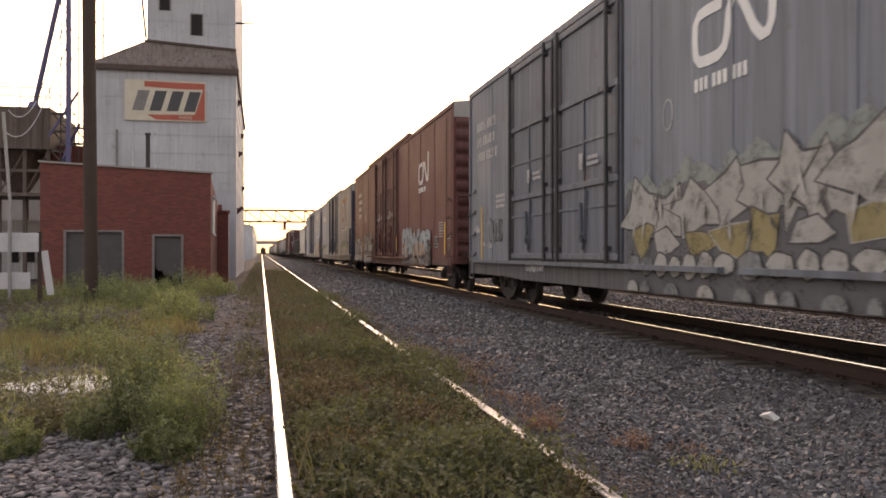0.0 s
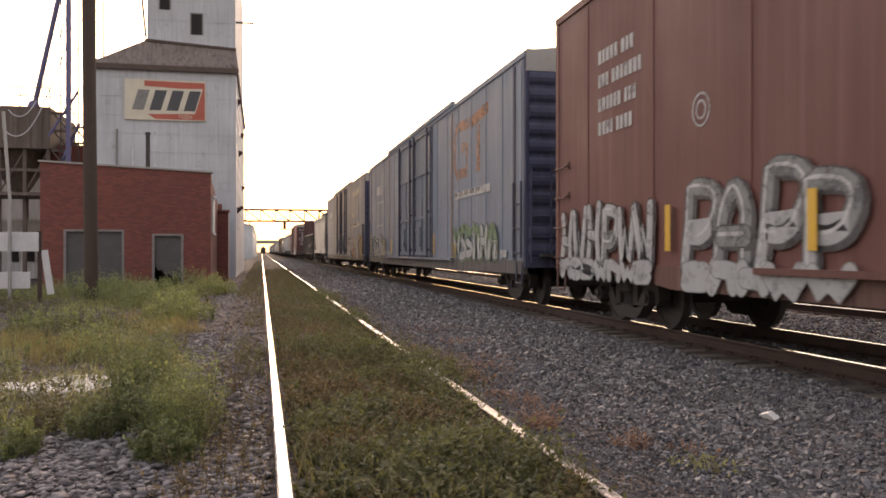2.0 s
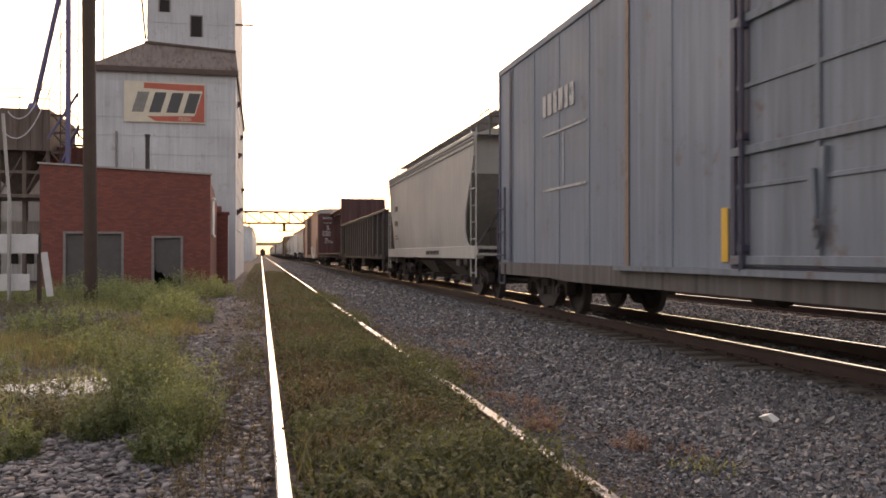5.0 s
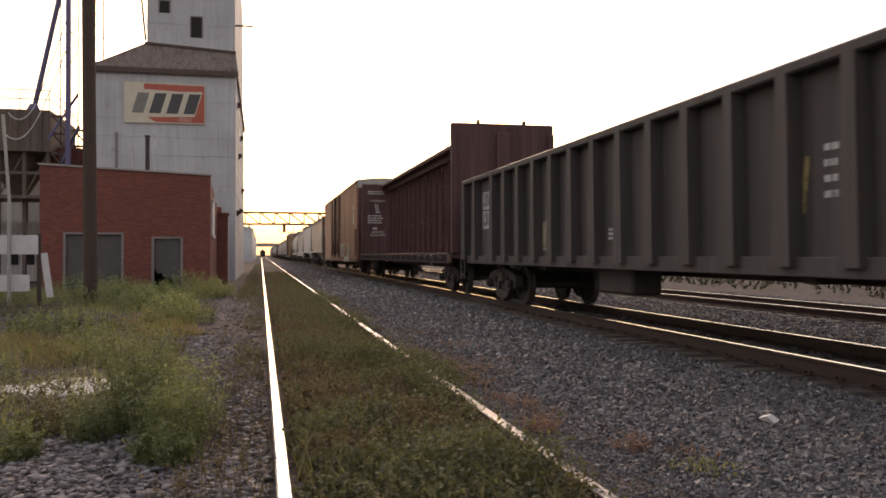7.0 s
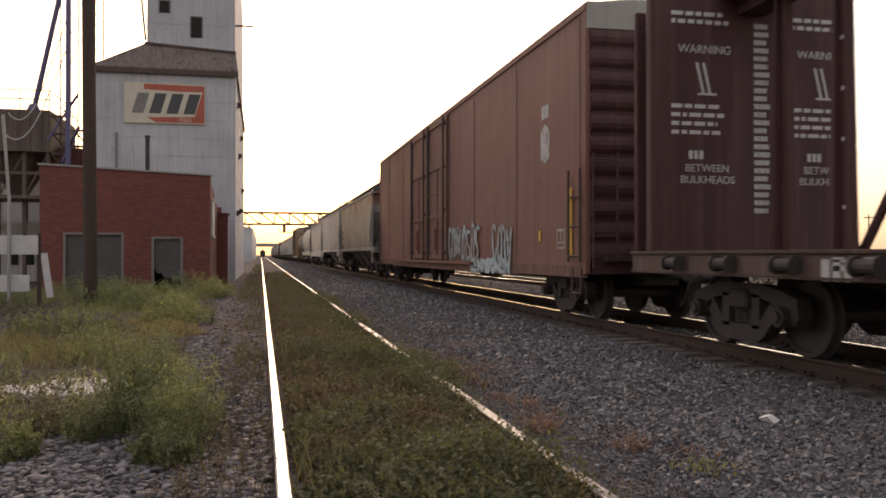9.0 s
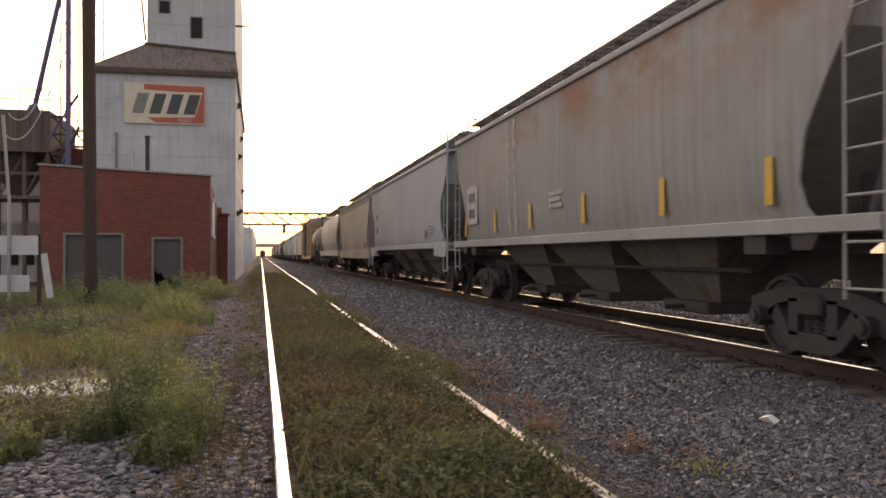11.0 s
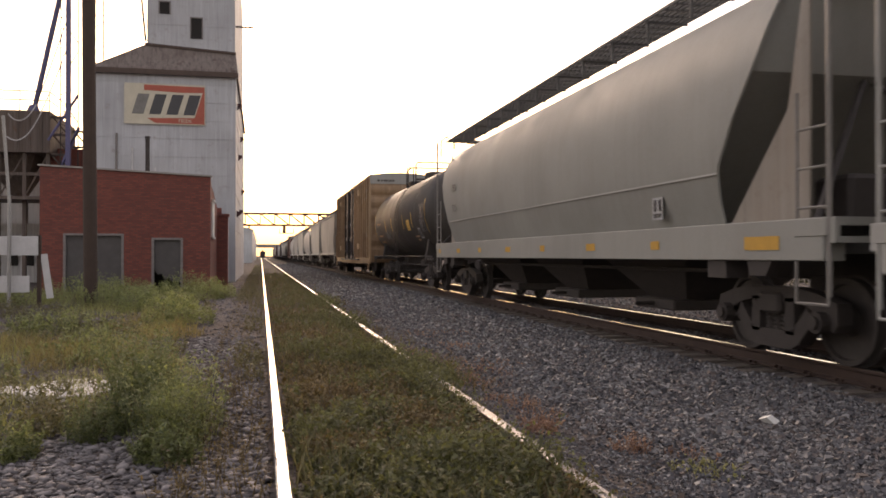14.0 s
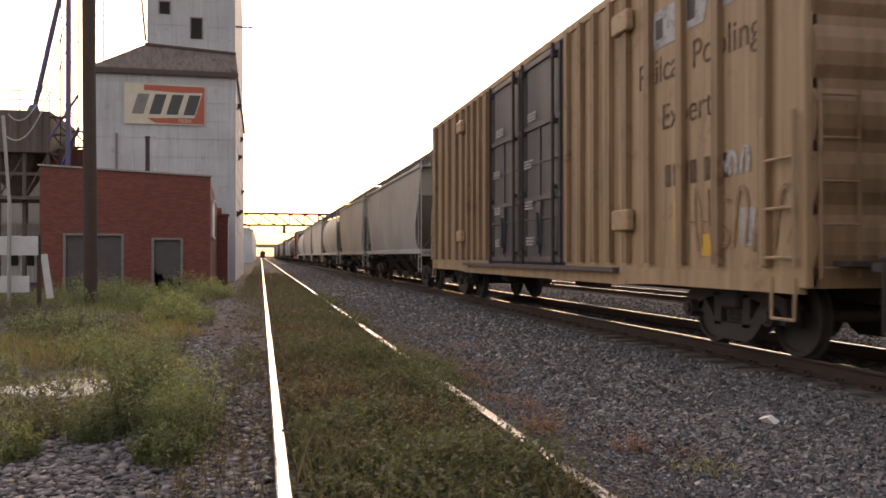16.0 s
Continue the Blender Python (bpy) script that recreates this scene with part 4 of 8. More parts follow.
        part("end_ladder", Shape().rod((0.5, sy * (half - 0.32), z_sill), (0.5, sy * (half - 0.32), z1 + 0.1), 0.02, 6).rod((0.95, sy * (half - 0.32), z_sill), (0.95, sy * (half - 0.32), z1 + 0.1), 0.02, 6), sill_m, car)
        part("brake_gear", Shape().box(-0.9, -0.3, min(sy * (half - 0.7), sy * (half - 1.3)), max(sy * (half - 0.7), sy * (half - 1.3)), z_sill - 0.06, z_sill + 0.5, 0.05), IRON, car)
        part("air_tank", Shape().rod((0.3, sy * (half - 0.9), z_sill + 0.1), (1.2, sy * (half - 0.9), z_sill + 0.1), 0.16, 12), IRON, car)
        part("walkway_end", Shape().box(-eave_w * 0.7, eave_w * 0.7, min(sy * (half - 0.05), sy * (half - 0.65)), max(sy * (half - 0.05), sy * (half - 0.65)), zr + walkway, zr + walkway + 0.04), GALVANISED, car)
    span = (length - 2 * 3.3)
    for i in range(bays):
        y0, y1 = -span / 2 + span * i / bays, -span / 2 + span * (i + 1) / bays
        m = (y0 + y1) / 2
        # without light_bays, the dark iron colour stands in for deep shadow under the car
        part("discharge_bay", Shape().loft([[(-w + 0.25, y0, z_sill), (w - 0.25, y0, z_sill), (w - 0.25, y1, z_sill), (-w + 0.25, y1, z_sill)],
                                            [(-0.62, m - 0.6, 0.50), (0.62, m - 0.6, 0.50), (0.62, m + 0.6, 0.50), (-0.62, m + 0.6, 0.50)]]), BAY_DIRTY if light_bays else IRON, car)
        part("discharge_gate", Shape().box(-0.85, 0.85, m - 0.65, m + 0.65, 0.34, 0.50, 0.02).rod((-1.15, m, 0.42), (1.15, m, 0.42), 0.03, 6), IRON, car)
    zw = zr + walkway
    for sx in (-1, 1):
        wk = Shape()
        for i in range(9):
            x = sx * (board[0] + 0.02 + (board[1] - board[0] - 0.04) / 8 * i)
            wk.box(x - 0.012, x + 0.012, -half + 0.12, half - 0.12, zw, zw + 0.04)
        y = -half + 0.3
        while y < half - 0.25:
            wk.box(min(sx * board[0], sx * board[1]), max(sx * board[0], sx * board[1]), y - 0.012, y + 0.012, zw + 0.004, zw + 0.036)
            y += 0.30 if moving else 1.2
        part("running_board", wk, BOARD_STEEL, car, "steel grating walkway on the roof")
        for sy in (-1, 1):          # bent hand rail from the end ladder up and over the walkway's end
            xo = board[1] + 0.12
            ye = sy * (half - 0.10)
            part("walkway_rail", Shape().pipe([(sx * xo, ye, z1 - 0.1), (sx * xo, ye, zw - 0.02), (sx * xo, ye - sy * 0.10, zw + 0.07), (sx * xo, ye - sy * 0.9, zw + 0.07), (sx * xo, ye - sy * 1.0, zw + 0.0)], 0.02, 6), BOARD_STEEL, car)
        y = -half + 0.7
        while y < half - 0.5:
            xb = board[1] - 0.06
            part("walkway_bracket", Shape().box(sx * xb - 0.02, sx * xb + 0.02, y - 0.02, y + 0.02, z1 + (zr - z1) * 0.1, zw).box(min(sx * board[0], sx * xb), max(sx * board[0], sx * xb), y - 0.02, y + 0.02, zw - 0.03, zw), BOARD_STEEL, car)
            y += 1.25
    part("hatch", Shape().box(-0.26, 0.26, -half * 0.8, half * 0.8, zr - 0.03, zr + 0.12, 0.03), sill_m, car, "long trough hatch along the roof")
    part("underframe", Shape().box(-0.25, 0.25, -half + 0.2, half - 0.2, 0.86, 1.16).rod((-1.0, -half + 3.0, 0.95), (-1.0, half - 3.0, 0.95), 0.03, 6), IRON, car)
    wheels = []
    running_gear(car, half, 1.75, wheels)
    CARS.append((car, middle, wheels if moving else []))
    return car


def gondola(middle, length):
    car = thing("gondola_car", "black steel gondola car with ribbed sides and rusty grime", "gondola car", "cars of the freight train")
    half, w, z0, z1 = length / 2, 1.50, 1.02, 2.95
    for sx in (-1, 1):
        part("side_wall", Shape().box(min(sx * (w - 0.05), sx * (w - 0.11)), max(sx * (w - 0.05), sx * (w - 0.11)), -half, half, z0, z1), GONDOLA, car)
    part("car_floor", Shape().box(-w + 0.11, w - 0.11, -half + 0.08, half - 0.08, z0, z0 + 0.08), GONDOLA, car)
    for sy in (-1, 1):
        part("end_wall", Shape().box(-w, w, min(sy * half, sy * (half - 0.08)), max(sy * half, sy * (half - 0.08)), z0, z1 - 0.02)
             .box(-w, w, min(sy * half, sy * (half + 0.12)), max(sy * half, sy * (half + 0.12)), z0 + 0.8, z0 + 0.95)
             .box(-w, w, min(sy * half, sy * (half + 0.12)), max(sy * half, sy * (half + 0.12)), z0 + 1.5, z0 + 1.65), GONDOLA, car)
    for sx in (-1, 1):
        part("top_rail", Shape().box(min(sx * (w - 0.1), sx * (w + 0.12)), max(sx * (w - 0.1), sx * (w + 0.12)), -half, half, z1 - 0.02, z1 + 0.10, 0.02), GONDOLA, car)
        part("side_sill", Shape().box(min(sx * (w - 0.05), sx * (w + 0.05)), max(sx * (w - 0.05), sx * (w + 0.05)), -half + 0.3, half - 0.3, z0 - 0.10, z0 + 0.10, 0.01), GONDOLA, car)
        for y in (-9.6, -7.75, -6.1, -5.1, -4.1, -3.1, -2.1, -1.1, -0.1, 0.9, 1.9, 2.9, 3.9, 4.9, 5.9, 6.9, 8.5, 9.6):
            part("side_post", Shape().prism([(y - 0.14, z0), (y + 0.14, z0), (y + 0.09, z1), (y - 0.09, z1)], "X", min(sx * (w - 0.05), sx * (w + 0.13)), max(sx * (w - 0.05), sx * (w + 0.13))), GONDOLA, car)
        ladder(car, sx * (w + 0.13), -half + 0.05, -half + 0.42, z0 - 0.5, z1 - 0.3, material=GONDOLA)
        ladder(car, sx * (w + 0.13), half - 0.42, half - 0.05, z0 - 0.5, z1 - 0.3, material=GONDOLA)
    part("underframe", Shape().box(-0.3, 0.3, -half + 0.3, half - 0.3, 0.80, 1.02).box(-1.3, 1.3, -4.2, -4.05, 0.84, 1.02).box(-1.3, 1.3, 4.05, 4.2, 0.84, 1.02)
         .box(-1.25, -0.75, 0.2, 1.5, 0.52, 0.95, 0.04), IRON, car)
    wheels = []
    running_gear(car, half, 2.0, wheels)
    CARS.append((car, middle, wheels))
    return car


def centre_beam(middle, length):
    car = thing("centre_beam_flatcar", "empty maroon centre-beam flatcar with tall end bulkheads", "flatcar", "cars of the freight train")
    half, w, zd, zt = length / 2, 1.50, 1.18, 4.6
    part("deck", Shape().box(-w, w, -half, half, zd - 0.14, zd, 0.01), DECK_DARK, car)
    for sx in (-1, 1):
        part("side_sill", Shape().prism([(-half, zd - 0.02), (half, zd - 0.02), (half, zd - 0.26), (-half, zd - 0.26)], "X", min(sx * w, sx * (w + 0.06)), max(sx * w, sx * (w + 0.06))), DECK_SIDE, car, "dull red-brown deck edge")
        part("deck_lip", Shape().box(min(sx * w, sx * (w + 0.10)), max(sx * w, sx * (w + 0.10)), -half, half, zd - 0.03, zd + 0.01, 0.006).box(min(sx * w, sx * (w + 0.09)), max(sx * w, sx * (w + 0.09)), -half, half, zd - 0.28, zd - 0.25), DECK_DARK, car)
        y = -half + 0.56
        while y < half - 0.5:
            xw = sx * (w + 0.13)
            part("strap_winch", Shape().rod((xw, y - 0.15, zd - 0.14), (xw, y + 0.15, zd - 0.14), 0.068, 12).rod((xw, y - 0.17, zd - 0.14), (xw, y - 0.14, zd - 0.14), 0.098, 12)
                 .rod((xw, y + 0.14, zd - 0.14), (xw, y + 0.17, zd - 0.14), 0.098, 12).box(min(sx * w, xw), max(sx * w, xw), y - 0.16, y + 0.16, zd - 0.19, zd - 0.09), IRON, car)
            y += 1.17
    for sy in (-1, 1):
        b = Shape().box(-w, w, min(sy * half, sy * (half - 0.16)), max(sy * half, sy * (half - 0.16)), zd, zt + 0.26, 0.02)
        part("bulkhead", b if sy < 0 else Shape().box(-w - 0.02, w + 0.02, half - 0.50, half - 0.34, zd, zt + 0.26, 0.02), MAROON, car, "tall maroon end bulkhead")
        part("bulkhead_post", Shape().box(-0.2, 0.2, min(sy * half, sy * (half + 0.1)), max(sy * half, sy * (half + 0.1)), zd, zt, 0.02)
             .box(-w, -w + 0.16, min(sy * half, sy * (half + 0.08)), max(sy * half, sy * (half + 0.08)), zd, zt, 0.02)
             .box(w - 0.16, w, min(sy * half, sy * (half + 0.08)), max(sy * half, sy * (half + 0.08)), zd, zt, 0.02)
             .box(-0.75, -0.68, min(sy * (half - 0.1), sy * half), max(sy * (half - 0.1), sy * half), zt + 0.24, zt + 0.36).box(0.6, 0.67, min(sy * (half - 0.1), sy * half), max(sy * (half - 0.1), sy * half), zt + 0.24, zt + 0.36), MAROON, car)
    part("top_chord", Shape().box(-0.50, 0.50, -half + 0.16, half - 0.16, zt + 0.10, zt + 0.24, 0.02).box(-0.20, 0.20, -half + 0.16, half - 0.16, zt - 0.10, zt + 0.16), MAROON, car)
    step = 1.165
    col = Shape().prism([(-0.115, zt - 0.1), (0.115, zt - 0.1), (0.205, zd), (-0.205, zd)], "X", -0.05, 0.05).prism([(-0.12, zt - 0.1), (0.12, zt - 0.1), (0.16, zd), (-0.16, zd)], "Y", -0.03, 0.03).mesh("column", MAROON)
    # solid pale plugs: daylight seen through the strap holes, put on as colour
    plug = Shape().lathe([(-0.056, 0.001), (-0.056, 0.028), (0.056, 0.028), (0.056, 0.001)], "X", 8).mesh("strap_hole", HOLE_DAYLIGHT)
    for i in range(-8, 9):
        y = 0.33 + step * i
        c = part("column", col, MAROON, car, at=pose(0, y, 0))
        for z in (1.7, 2.5, 3.1, 3.7):
            part("strap_hole", plug, HOLE_DAYLIGHT, c, "small pale plug standing for daylight through a column hole", at=pose(0, 0.10 * (-1) ** i * (1 - z / 8), z))
    for i in (-6, -4, -2, 0):
        y = 0.13 + step * i
        part("brace", Shape().rod((0.16, y, zt - 0.1), (0.16, y - 2 * step, zd), 0.062, 6), MAROON, car)
        part("gusset", Shape().rod((0.06, y, zt - 0.20), (0.22, y, zt - 0.20), 0.105, 8), MAROON, car)
    for i in (-1, 1, 3, 5):
        y = 0.25 + step * i
        part("brace", Shape().rod((0.16, y, zt - 0.1), (0.20, y + 2 * step, zd), 0.062, 6), MAROON, car)
        part("gusset", Shape().rod((0.06, y, zt - 0.20), (0.22, y, zt - 0.20), 0.105, 8), MAROON, car)
    part("deck_stripe", Shape().box(-w - 0.066, -w - 0.06, -5.10, -4.76, zd - 0.22, zd - 0.06), RUST_ORANGE, car)
    part("underframe", Shape().prism([(-half + 0.4, 0.95), (-half + 4.2, 0.72), (half - 4.2, 0.72), (half - 0.4, 0.95), (half - 0.4, zd - 0.1), (-half + 0.4, zd - 0.1)], "X", -0.35, 0.35), DECK_DARK, car)
    wheels = []
    running_gear(car, half, 2.0, wheels)
    CARS.append((car, middle, wheels))
    return car


def tank_car(name, middle, length, r=1.52, zc=2.65, moving=True):
    car = thing(name, "black tank car with worn paint and yellow marks", "tank car", "cars of the freight train")
    half = length / 2
    hb = half - 0.35
    prof = [(-hb, 0.001), (-hb + 0.02, r * 0.35), (-hb + 0.12, r * 0.68), (-hb + 0.30, r * 0.88), (-hb + 0.60, r)]
    prof += [(-h, q) for h, q in prof[::-1]]
    part("tank", Shape().lathe(prof, "Y", 40, (0, 0, zc)), TANK_BLACK, car, smooth=True)
    for k in (-0.62, -0.2, 0.2, 0.62):
        part("weld_band", Shape().lathe([(hb * k - 0.03, r - 0.01), (hb * k - 0.03, r + 0.004), (hb * k + 0.03, r + 0.004), (hb * k + 0.03, r - 0.01)], "Y", 40, (0, 0, zc)), TANK_BLACK, car, smooth=True)
    part("dome", Shape().lathe([(zc + r - 0.1, 0.001), (zc + r - 0.1, 0.42), (zc + r + 0.22, 0.42), (zc + r + 0.27, 0.3), (zc + r + 0.27, 0.001)], "Z", 20, (0, -0.5, 0)), TANK_BLACK, car)
    za, zb = zc + r - 0.24, zc + r + 0.50
    for x in (-0.8, 0.8):
        part("handrail", Shape().pipe([(x, -0.1, za), (x, -0.1, zb - 0.08), (x, -0.02, zb), (x, 1.07, zb), (x, 1.15, zb - 0.08), (x, 1.15, za)], 0.026, 6), IRON, car, "rail beside the dome platform")
    for y in (-0.9, 1.2):
        part("handrail", Shape().pipe([(-0.85, y, za), (-0.85, y, zb + 0.02), (-0.77, y, zb + 0.10), (0.95, y, zb + 0.10), (1.03, y, zb + 0.02), (1.03, y, za - 0.25)], 0.026, 6), IRON, car, "rail across the dome platform")
    part("hand_hold", Shape().pipe([(-0.3, -1.3, za + 0.1), (-0.3, -1.3, za + 0.34), (0.5, -1.3, za + 0.34)], 0.018, 6), IRON, car)
    part("platform", Shape().box(-0.85, 0.85, 0.0, 1.1, zc + r - 0.10, zc + r - 0.05), IRON, car)
    part("platform", Shape().box(-0.85, 0.85, -1.15, -0.95, zc + r - 0.10, zc + r - 0.05), IRON, car)
    part("safety_valve", Shape().rod((0.1, 0.35, zc + r - 0.05), (0.1, 0.35, zc + r + 0.22), 0.09, 10).rod((0.1, 0.35, zc + r + 0.22), (0.1, 0.35, zc + r + 0.30), 0.13, 10), IRON, car)
    bow = lambda z: -math.sqrt(max(0.04, (r + 0.08) ** 2 - (z - zc) ** 2)) if z > zc - 0.2 else -(r + 0.07)
    for y in (-0.92, -0.42):
        part("ladder_rail", Shape().pipe([(bow(z), y, z) for z in (0.55, 1.5, 2.2, 2.7, 3.0, 3.3, 3.55, 3.8, 3.98)], 0.013, 6), TANK_BLACK, car)
    for z in (0.58, 1.08, 1.56, 2.04, 2.55, 3.04, 3.54):
        part("rung", Shape().rod((bow(z), -0.92, z), (bow(z), -0.42, z), 0.015, 6), PALE_RUNG, car)
    part("ladder_brace", Shape().rod((bow(0.6), -0.42, 0.62), (-1.42, -0.05, 1.1), 0.02, 6), IRON, car)
    ladder(car, r + 0.06, -0.25, 0.25, 1.0, zc + r, material=IRON)
    for sy in (-1, 1):
        part("stub_sill", Shape().box(-0.3, 0.3, min(sy * half, sy * (half - 3.2)), max(sy * half, sy * (half - 3.2)), 0.82, 1.16), IRON, car)
        part("saddle", Shape().prism([(-1.15, zc - 0.75), (1.15, zc - 0.75), (1.3, 1.0), (-1.3, 1.0)], "Y", sy * (half - 2.0) - 0.14, sy * (half - 2.0) + 0.14), IRON, car)
        part("end_deck", Shape().box(-1.42, 1.42, min(sy * half, sy * (half - 1.0)), max(sy * half, sy * (half - 1.0)), 1.0, 1.08), IRON, car)
    part("brake_rigging", Shape().box(-0.5, 0.2, -0.9, 0.0, 0.72, 1.0, 0.05).rod((-0.95, 0.3, 0.42), (-0.95, 0.3, 1.1), 0.02, 6).rod((-0.95, 0.7, 0.42), (-0.95, 0.7, 1.1), 0.02, 6).rod((-0.7, -3.6, 0.8), (-0.7, 3.6, 0.8), 0.03, 8), IRON, car)
    hr = Shape()
    for sx in (-1, 1):
        hr.rod((sx * 1.42, -half + 0.1, 1.12), (sx * 1.42, half - 0.1, 1.12), 0.022, 6)
        for sy in (-1, 1):
            hr.pipe([(sx * 1.42, sy * (half - 0.15), 1.1), (sx * 1.42, sy * (half - 0.15), 0.45), (sx * 1.42, sy * (half - 0.6), 0.45), (sx * 1.42, sy * (half - 0.6), 1.1)], 0.02, 6)
    part("grab_rail", hr, IRON, car)
    part("outlet_valve", Shape().lathe([(0.62, 0.001), (0.62, 0.2), (zc - r + 0.05, 0.26), (zc - r + 0.05, 0.001)], "Z", 14), IRON, car)
    wheels = []
    running_gear(car, half, 2.0, wheels)
    CARS.append((car, middle, wheels if moving else []))
    return car


# ---- the train, car by car from the front ----
def mid(a, b):
    return (a + b) / 2


car_a = boxcar("grey_boxcar", "weathered blue-grey steel boxcar covered in graffiti", 8.6, 25.0, GREY_BLUE, GREY_DOOR, GREY_BLUE, GREY_BLUE, [(3.1, 8.87), (-8.87, -3.1)], seams=2.05, sill=0.30, grabs=True, header=False)
B_MID, B_OFF = 35.65, 0.35
RED_END = paint("dull_red_end_paint", (0.115, 0.036, 0.030), 0.25, 0.7, 0.15)
car_b = boxcar("red_boxcar", "red-brown steel boxcar with double doors and white graffiti", B_MID, 25.4, RED_BROWN, RED_DOOR, RED_END, HOPPER_GREY, [(-3.1 + B_OFF, 2.9 + B_OFF)], z1=5.33, seams=2.36, sill_drop=0.07, grabs=True)
car_c = boxcar("blue_grey_boxcar", "faded blue-grey boxcar with blue ends and green graffiti", mid(50.15, 75.6), 25.4, BLUE_GREY, BLUE_DOOR, BLUE_END, HOPPER_GREY, [(-3.1, 3.1)], z1=5.22, seams=1.42, sill=0.24, post_m=BLUE_END)
car_d = boxcar("blue_grey_boxcar", "faded blue-grey boxcar with blue ends and orange graffiti", mid(77.3, 102.8), 25.5, BLUE_GREY, BLUE_DOOR, BLUE_END, HOPPER_GREY, [(-3.1, 3.1)], z1=5.22, seams=1.42, sill=0.22, post_m=BLUE_END)
car_e = covered_hopper("covered_hopper", "pale grey two-bay covered hopper with rounded sides", mid(104.6, 119.4), 14.8, HOPPER_WHITE, HOPPER_WHITE, z_sill=1.32, sill_h=0.30, bays=2, light_bays=True, ribs=(3.9, 4.02))
car_f = gondola(mid(120.2, 139.8), 19.6)
car_g = centre_beam(mid(141.5, 163.3), 21.8)
car_h = boxcar("old_red_boxcar", "rusty faded red boxcar with white and blue graffiti", mid(165.2, 189.8), 24.6, BROWN_OLD, BROWN_OLD, MAROON, HOPPER_GREY, [(-1.9, 4.0)], seams=3.6, z1=5.29, header=False)
car_j = covered_hopper("covered_hopper", "grey covered hopper with rust blooms on its sides", mid(192.0, 208.5), 16.5, HOPPER_RUSTY, HOPPER_GREY, z_sill=1.49, light_bays=True)
car_k = covered_hopper("covered_hopper", "light grey three-bay covered hopper", mid(209.4, 226.3), 16.9, HOPPER_COOL, HOPPER_COOL, z_sill=1.49, light_bays=True, side=SCALLOP_END, end_in=0.08, pole=True, pole_in=0.02, rungs_to=1.42)
for sx in (-1, 1):
    for sy in (-1, 1):              # deep pale corner plates on the sill, with a boxed foot
        xa, xb = sorted((sx * 1.50, sx * 1.585))
        part("corner_plate", Shape().prism([(sy * 8.33, 1.36), (sy * 8.33, 1.12), (sy * 7.95, 1.08), (sy * 7.3, 1.10), (sy * 7.15, 1.20), (sy * 6.85, 1.36)], "X", xa, xb), HOPPER_COOL, car_k)
        xa, xb = sorted((sx * 1.38, sx * 1.60))
        part("corner_foot", Shape().box(xa, xb, min(sy * 7.05, sy * 6.78), max(sy * 7.05, sy * 6.78), 1.10, 1.37, 0.02), HOPPER_COOL, car_k)
car_l = covered_hopper("covered_hopper", "light grey covered hopper with a deep straight sill", mid(226.9, 243.0), 16.1, HOPPER_GREY, HOPPER_GREY, z_sill=1.40, sill_h=0.42, walkway=0.36, ribs=(3.82, 3.98), pole=True)
M_MID = mid(243.4, 261.4)
PALE_IRON = plain("pale_worn_iron", (0.20, 0.185, 0.17), 0.6, 0.1, 0.3)
DUSTY_PLATE = paint("dusty_tan_plate", (0.30, 0.27, 0.235), 0.25, 0.8, 0.5, 0.3, dust=(0.26, 0.19, 0.14))
car_m = covered_hopper("covered_hopper", "pale round-sided covered hopper with yellow reflectors", M_MID, 18.0, HOPPER_DULL, HOPPER_DULL, z_sill=1.48, sill_h=0.39, z1=4.18, zr=4.44, side=ROUND_SIDE, walkway=0.06, sill_rear=0.15, ladder_m=PALE_IRON, end_in=1.15, end_rear=0.45, pole=True, end_panel=DUSTY_PLATE, board=(0.68, 1.36))
car_n = tank_car("tank_car", 269.85, 14.2)
# rusty yellow, darkened so the colour carries the shade on the ribs' flanks
YELLOW_RIB_SHADED = paint("rusty_shaded_yellow_rib_paint", (0.255, 0.155, 0.078), 0.8, 0.65, 0.3, 0.7, (0.12, 0.055, 0.03))
POSTS_O = (2.67, 3.3, 3.87, 4.48, 5.08, 5.8, 6.7, 7.56, 8.5)
car_o = boxcar("yellow_boxcar", "faded yellow ribbed boxcar with dark double doors", 286.84, 18.3, YELLOW_TAN, DOOR_GREY, YELLOW_END_SHADED, HOPPER_GREY, [(-2.4, 2.35)], z1=5.08, w=1.54, ribs=6, header=False, rib_m=YELLOW_RIB_SHADED,
               posts=[-y for y in POSTS_O] + list(POSTS_O), seams=0)
FAR_ROWS = [("h", 297.8, 312.7), ("h", 313.8, 327.8), ("h", 329.0, 343.6), ("h", 345.0, 360.0), ("h", 361.0, 376.0), ("h", 377.0, 392.0), ("b", 393.5, 410.0),
            ("t", 411.0, 427.0), ("h", 428.0, 443.0), ("h", 444.0, 459.0), ("b", 461.0, 478.0), ("h", 479.5, 495.0), ("h", 496.5, 512.0), ("b", 514.0, 531.0), ("b", 533.0, 550.0), ("h", 552.0, 567.0),
            ("h", 568.5, 584.0), ("b", 586.0, 603.0), ("h", 605.0, 620.0), ("h", 621.5, 637.0)]
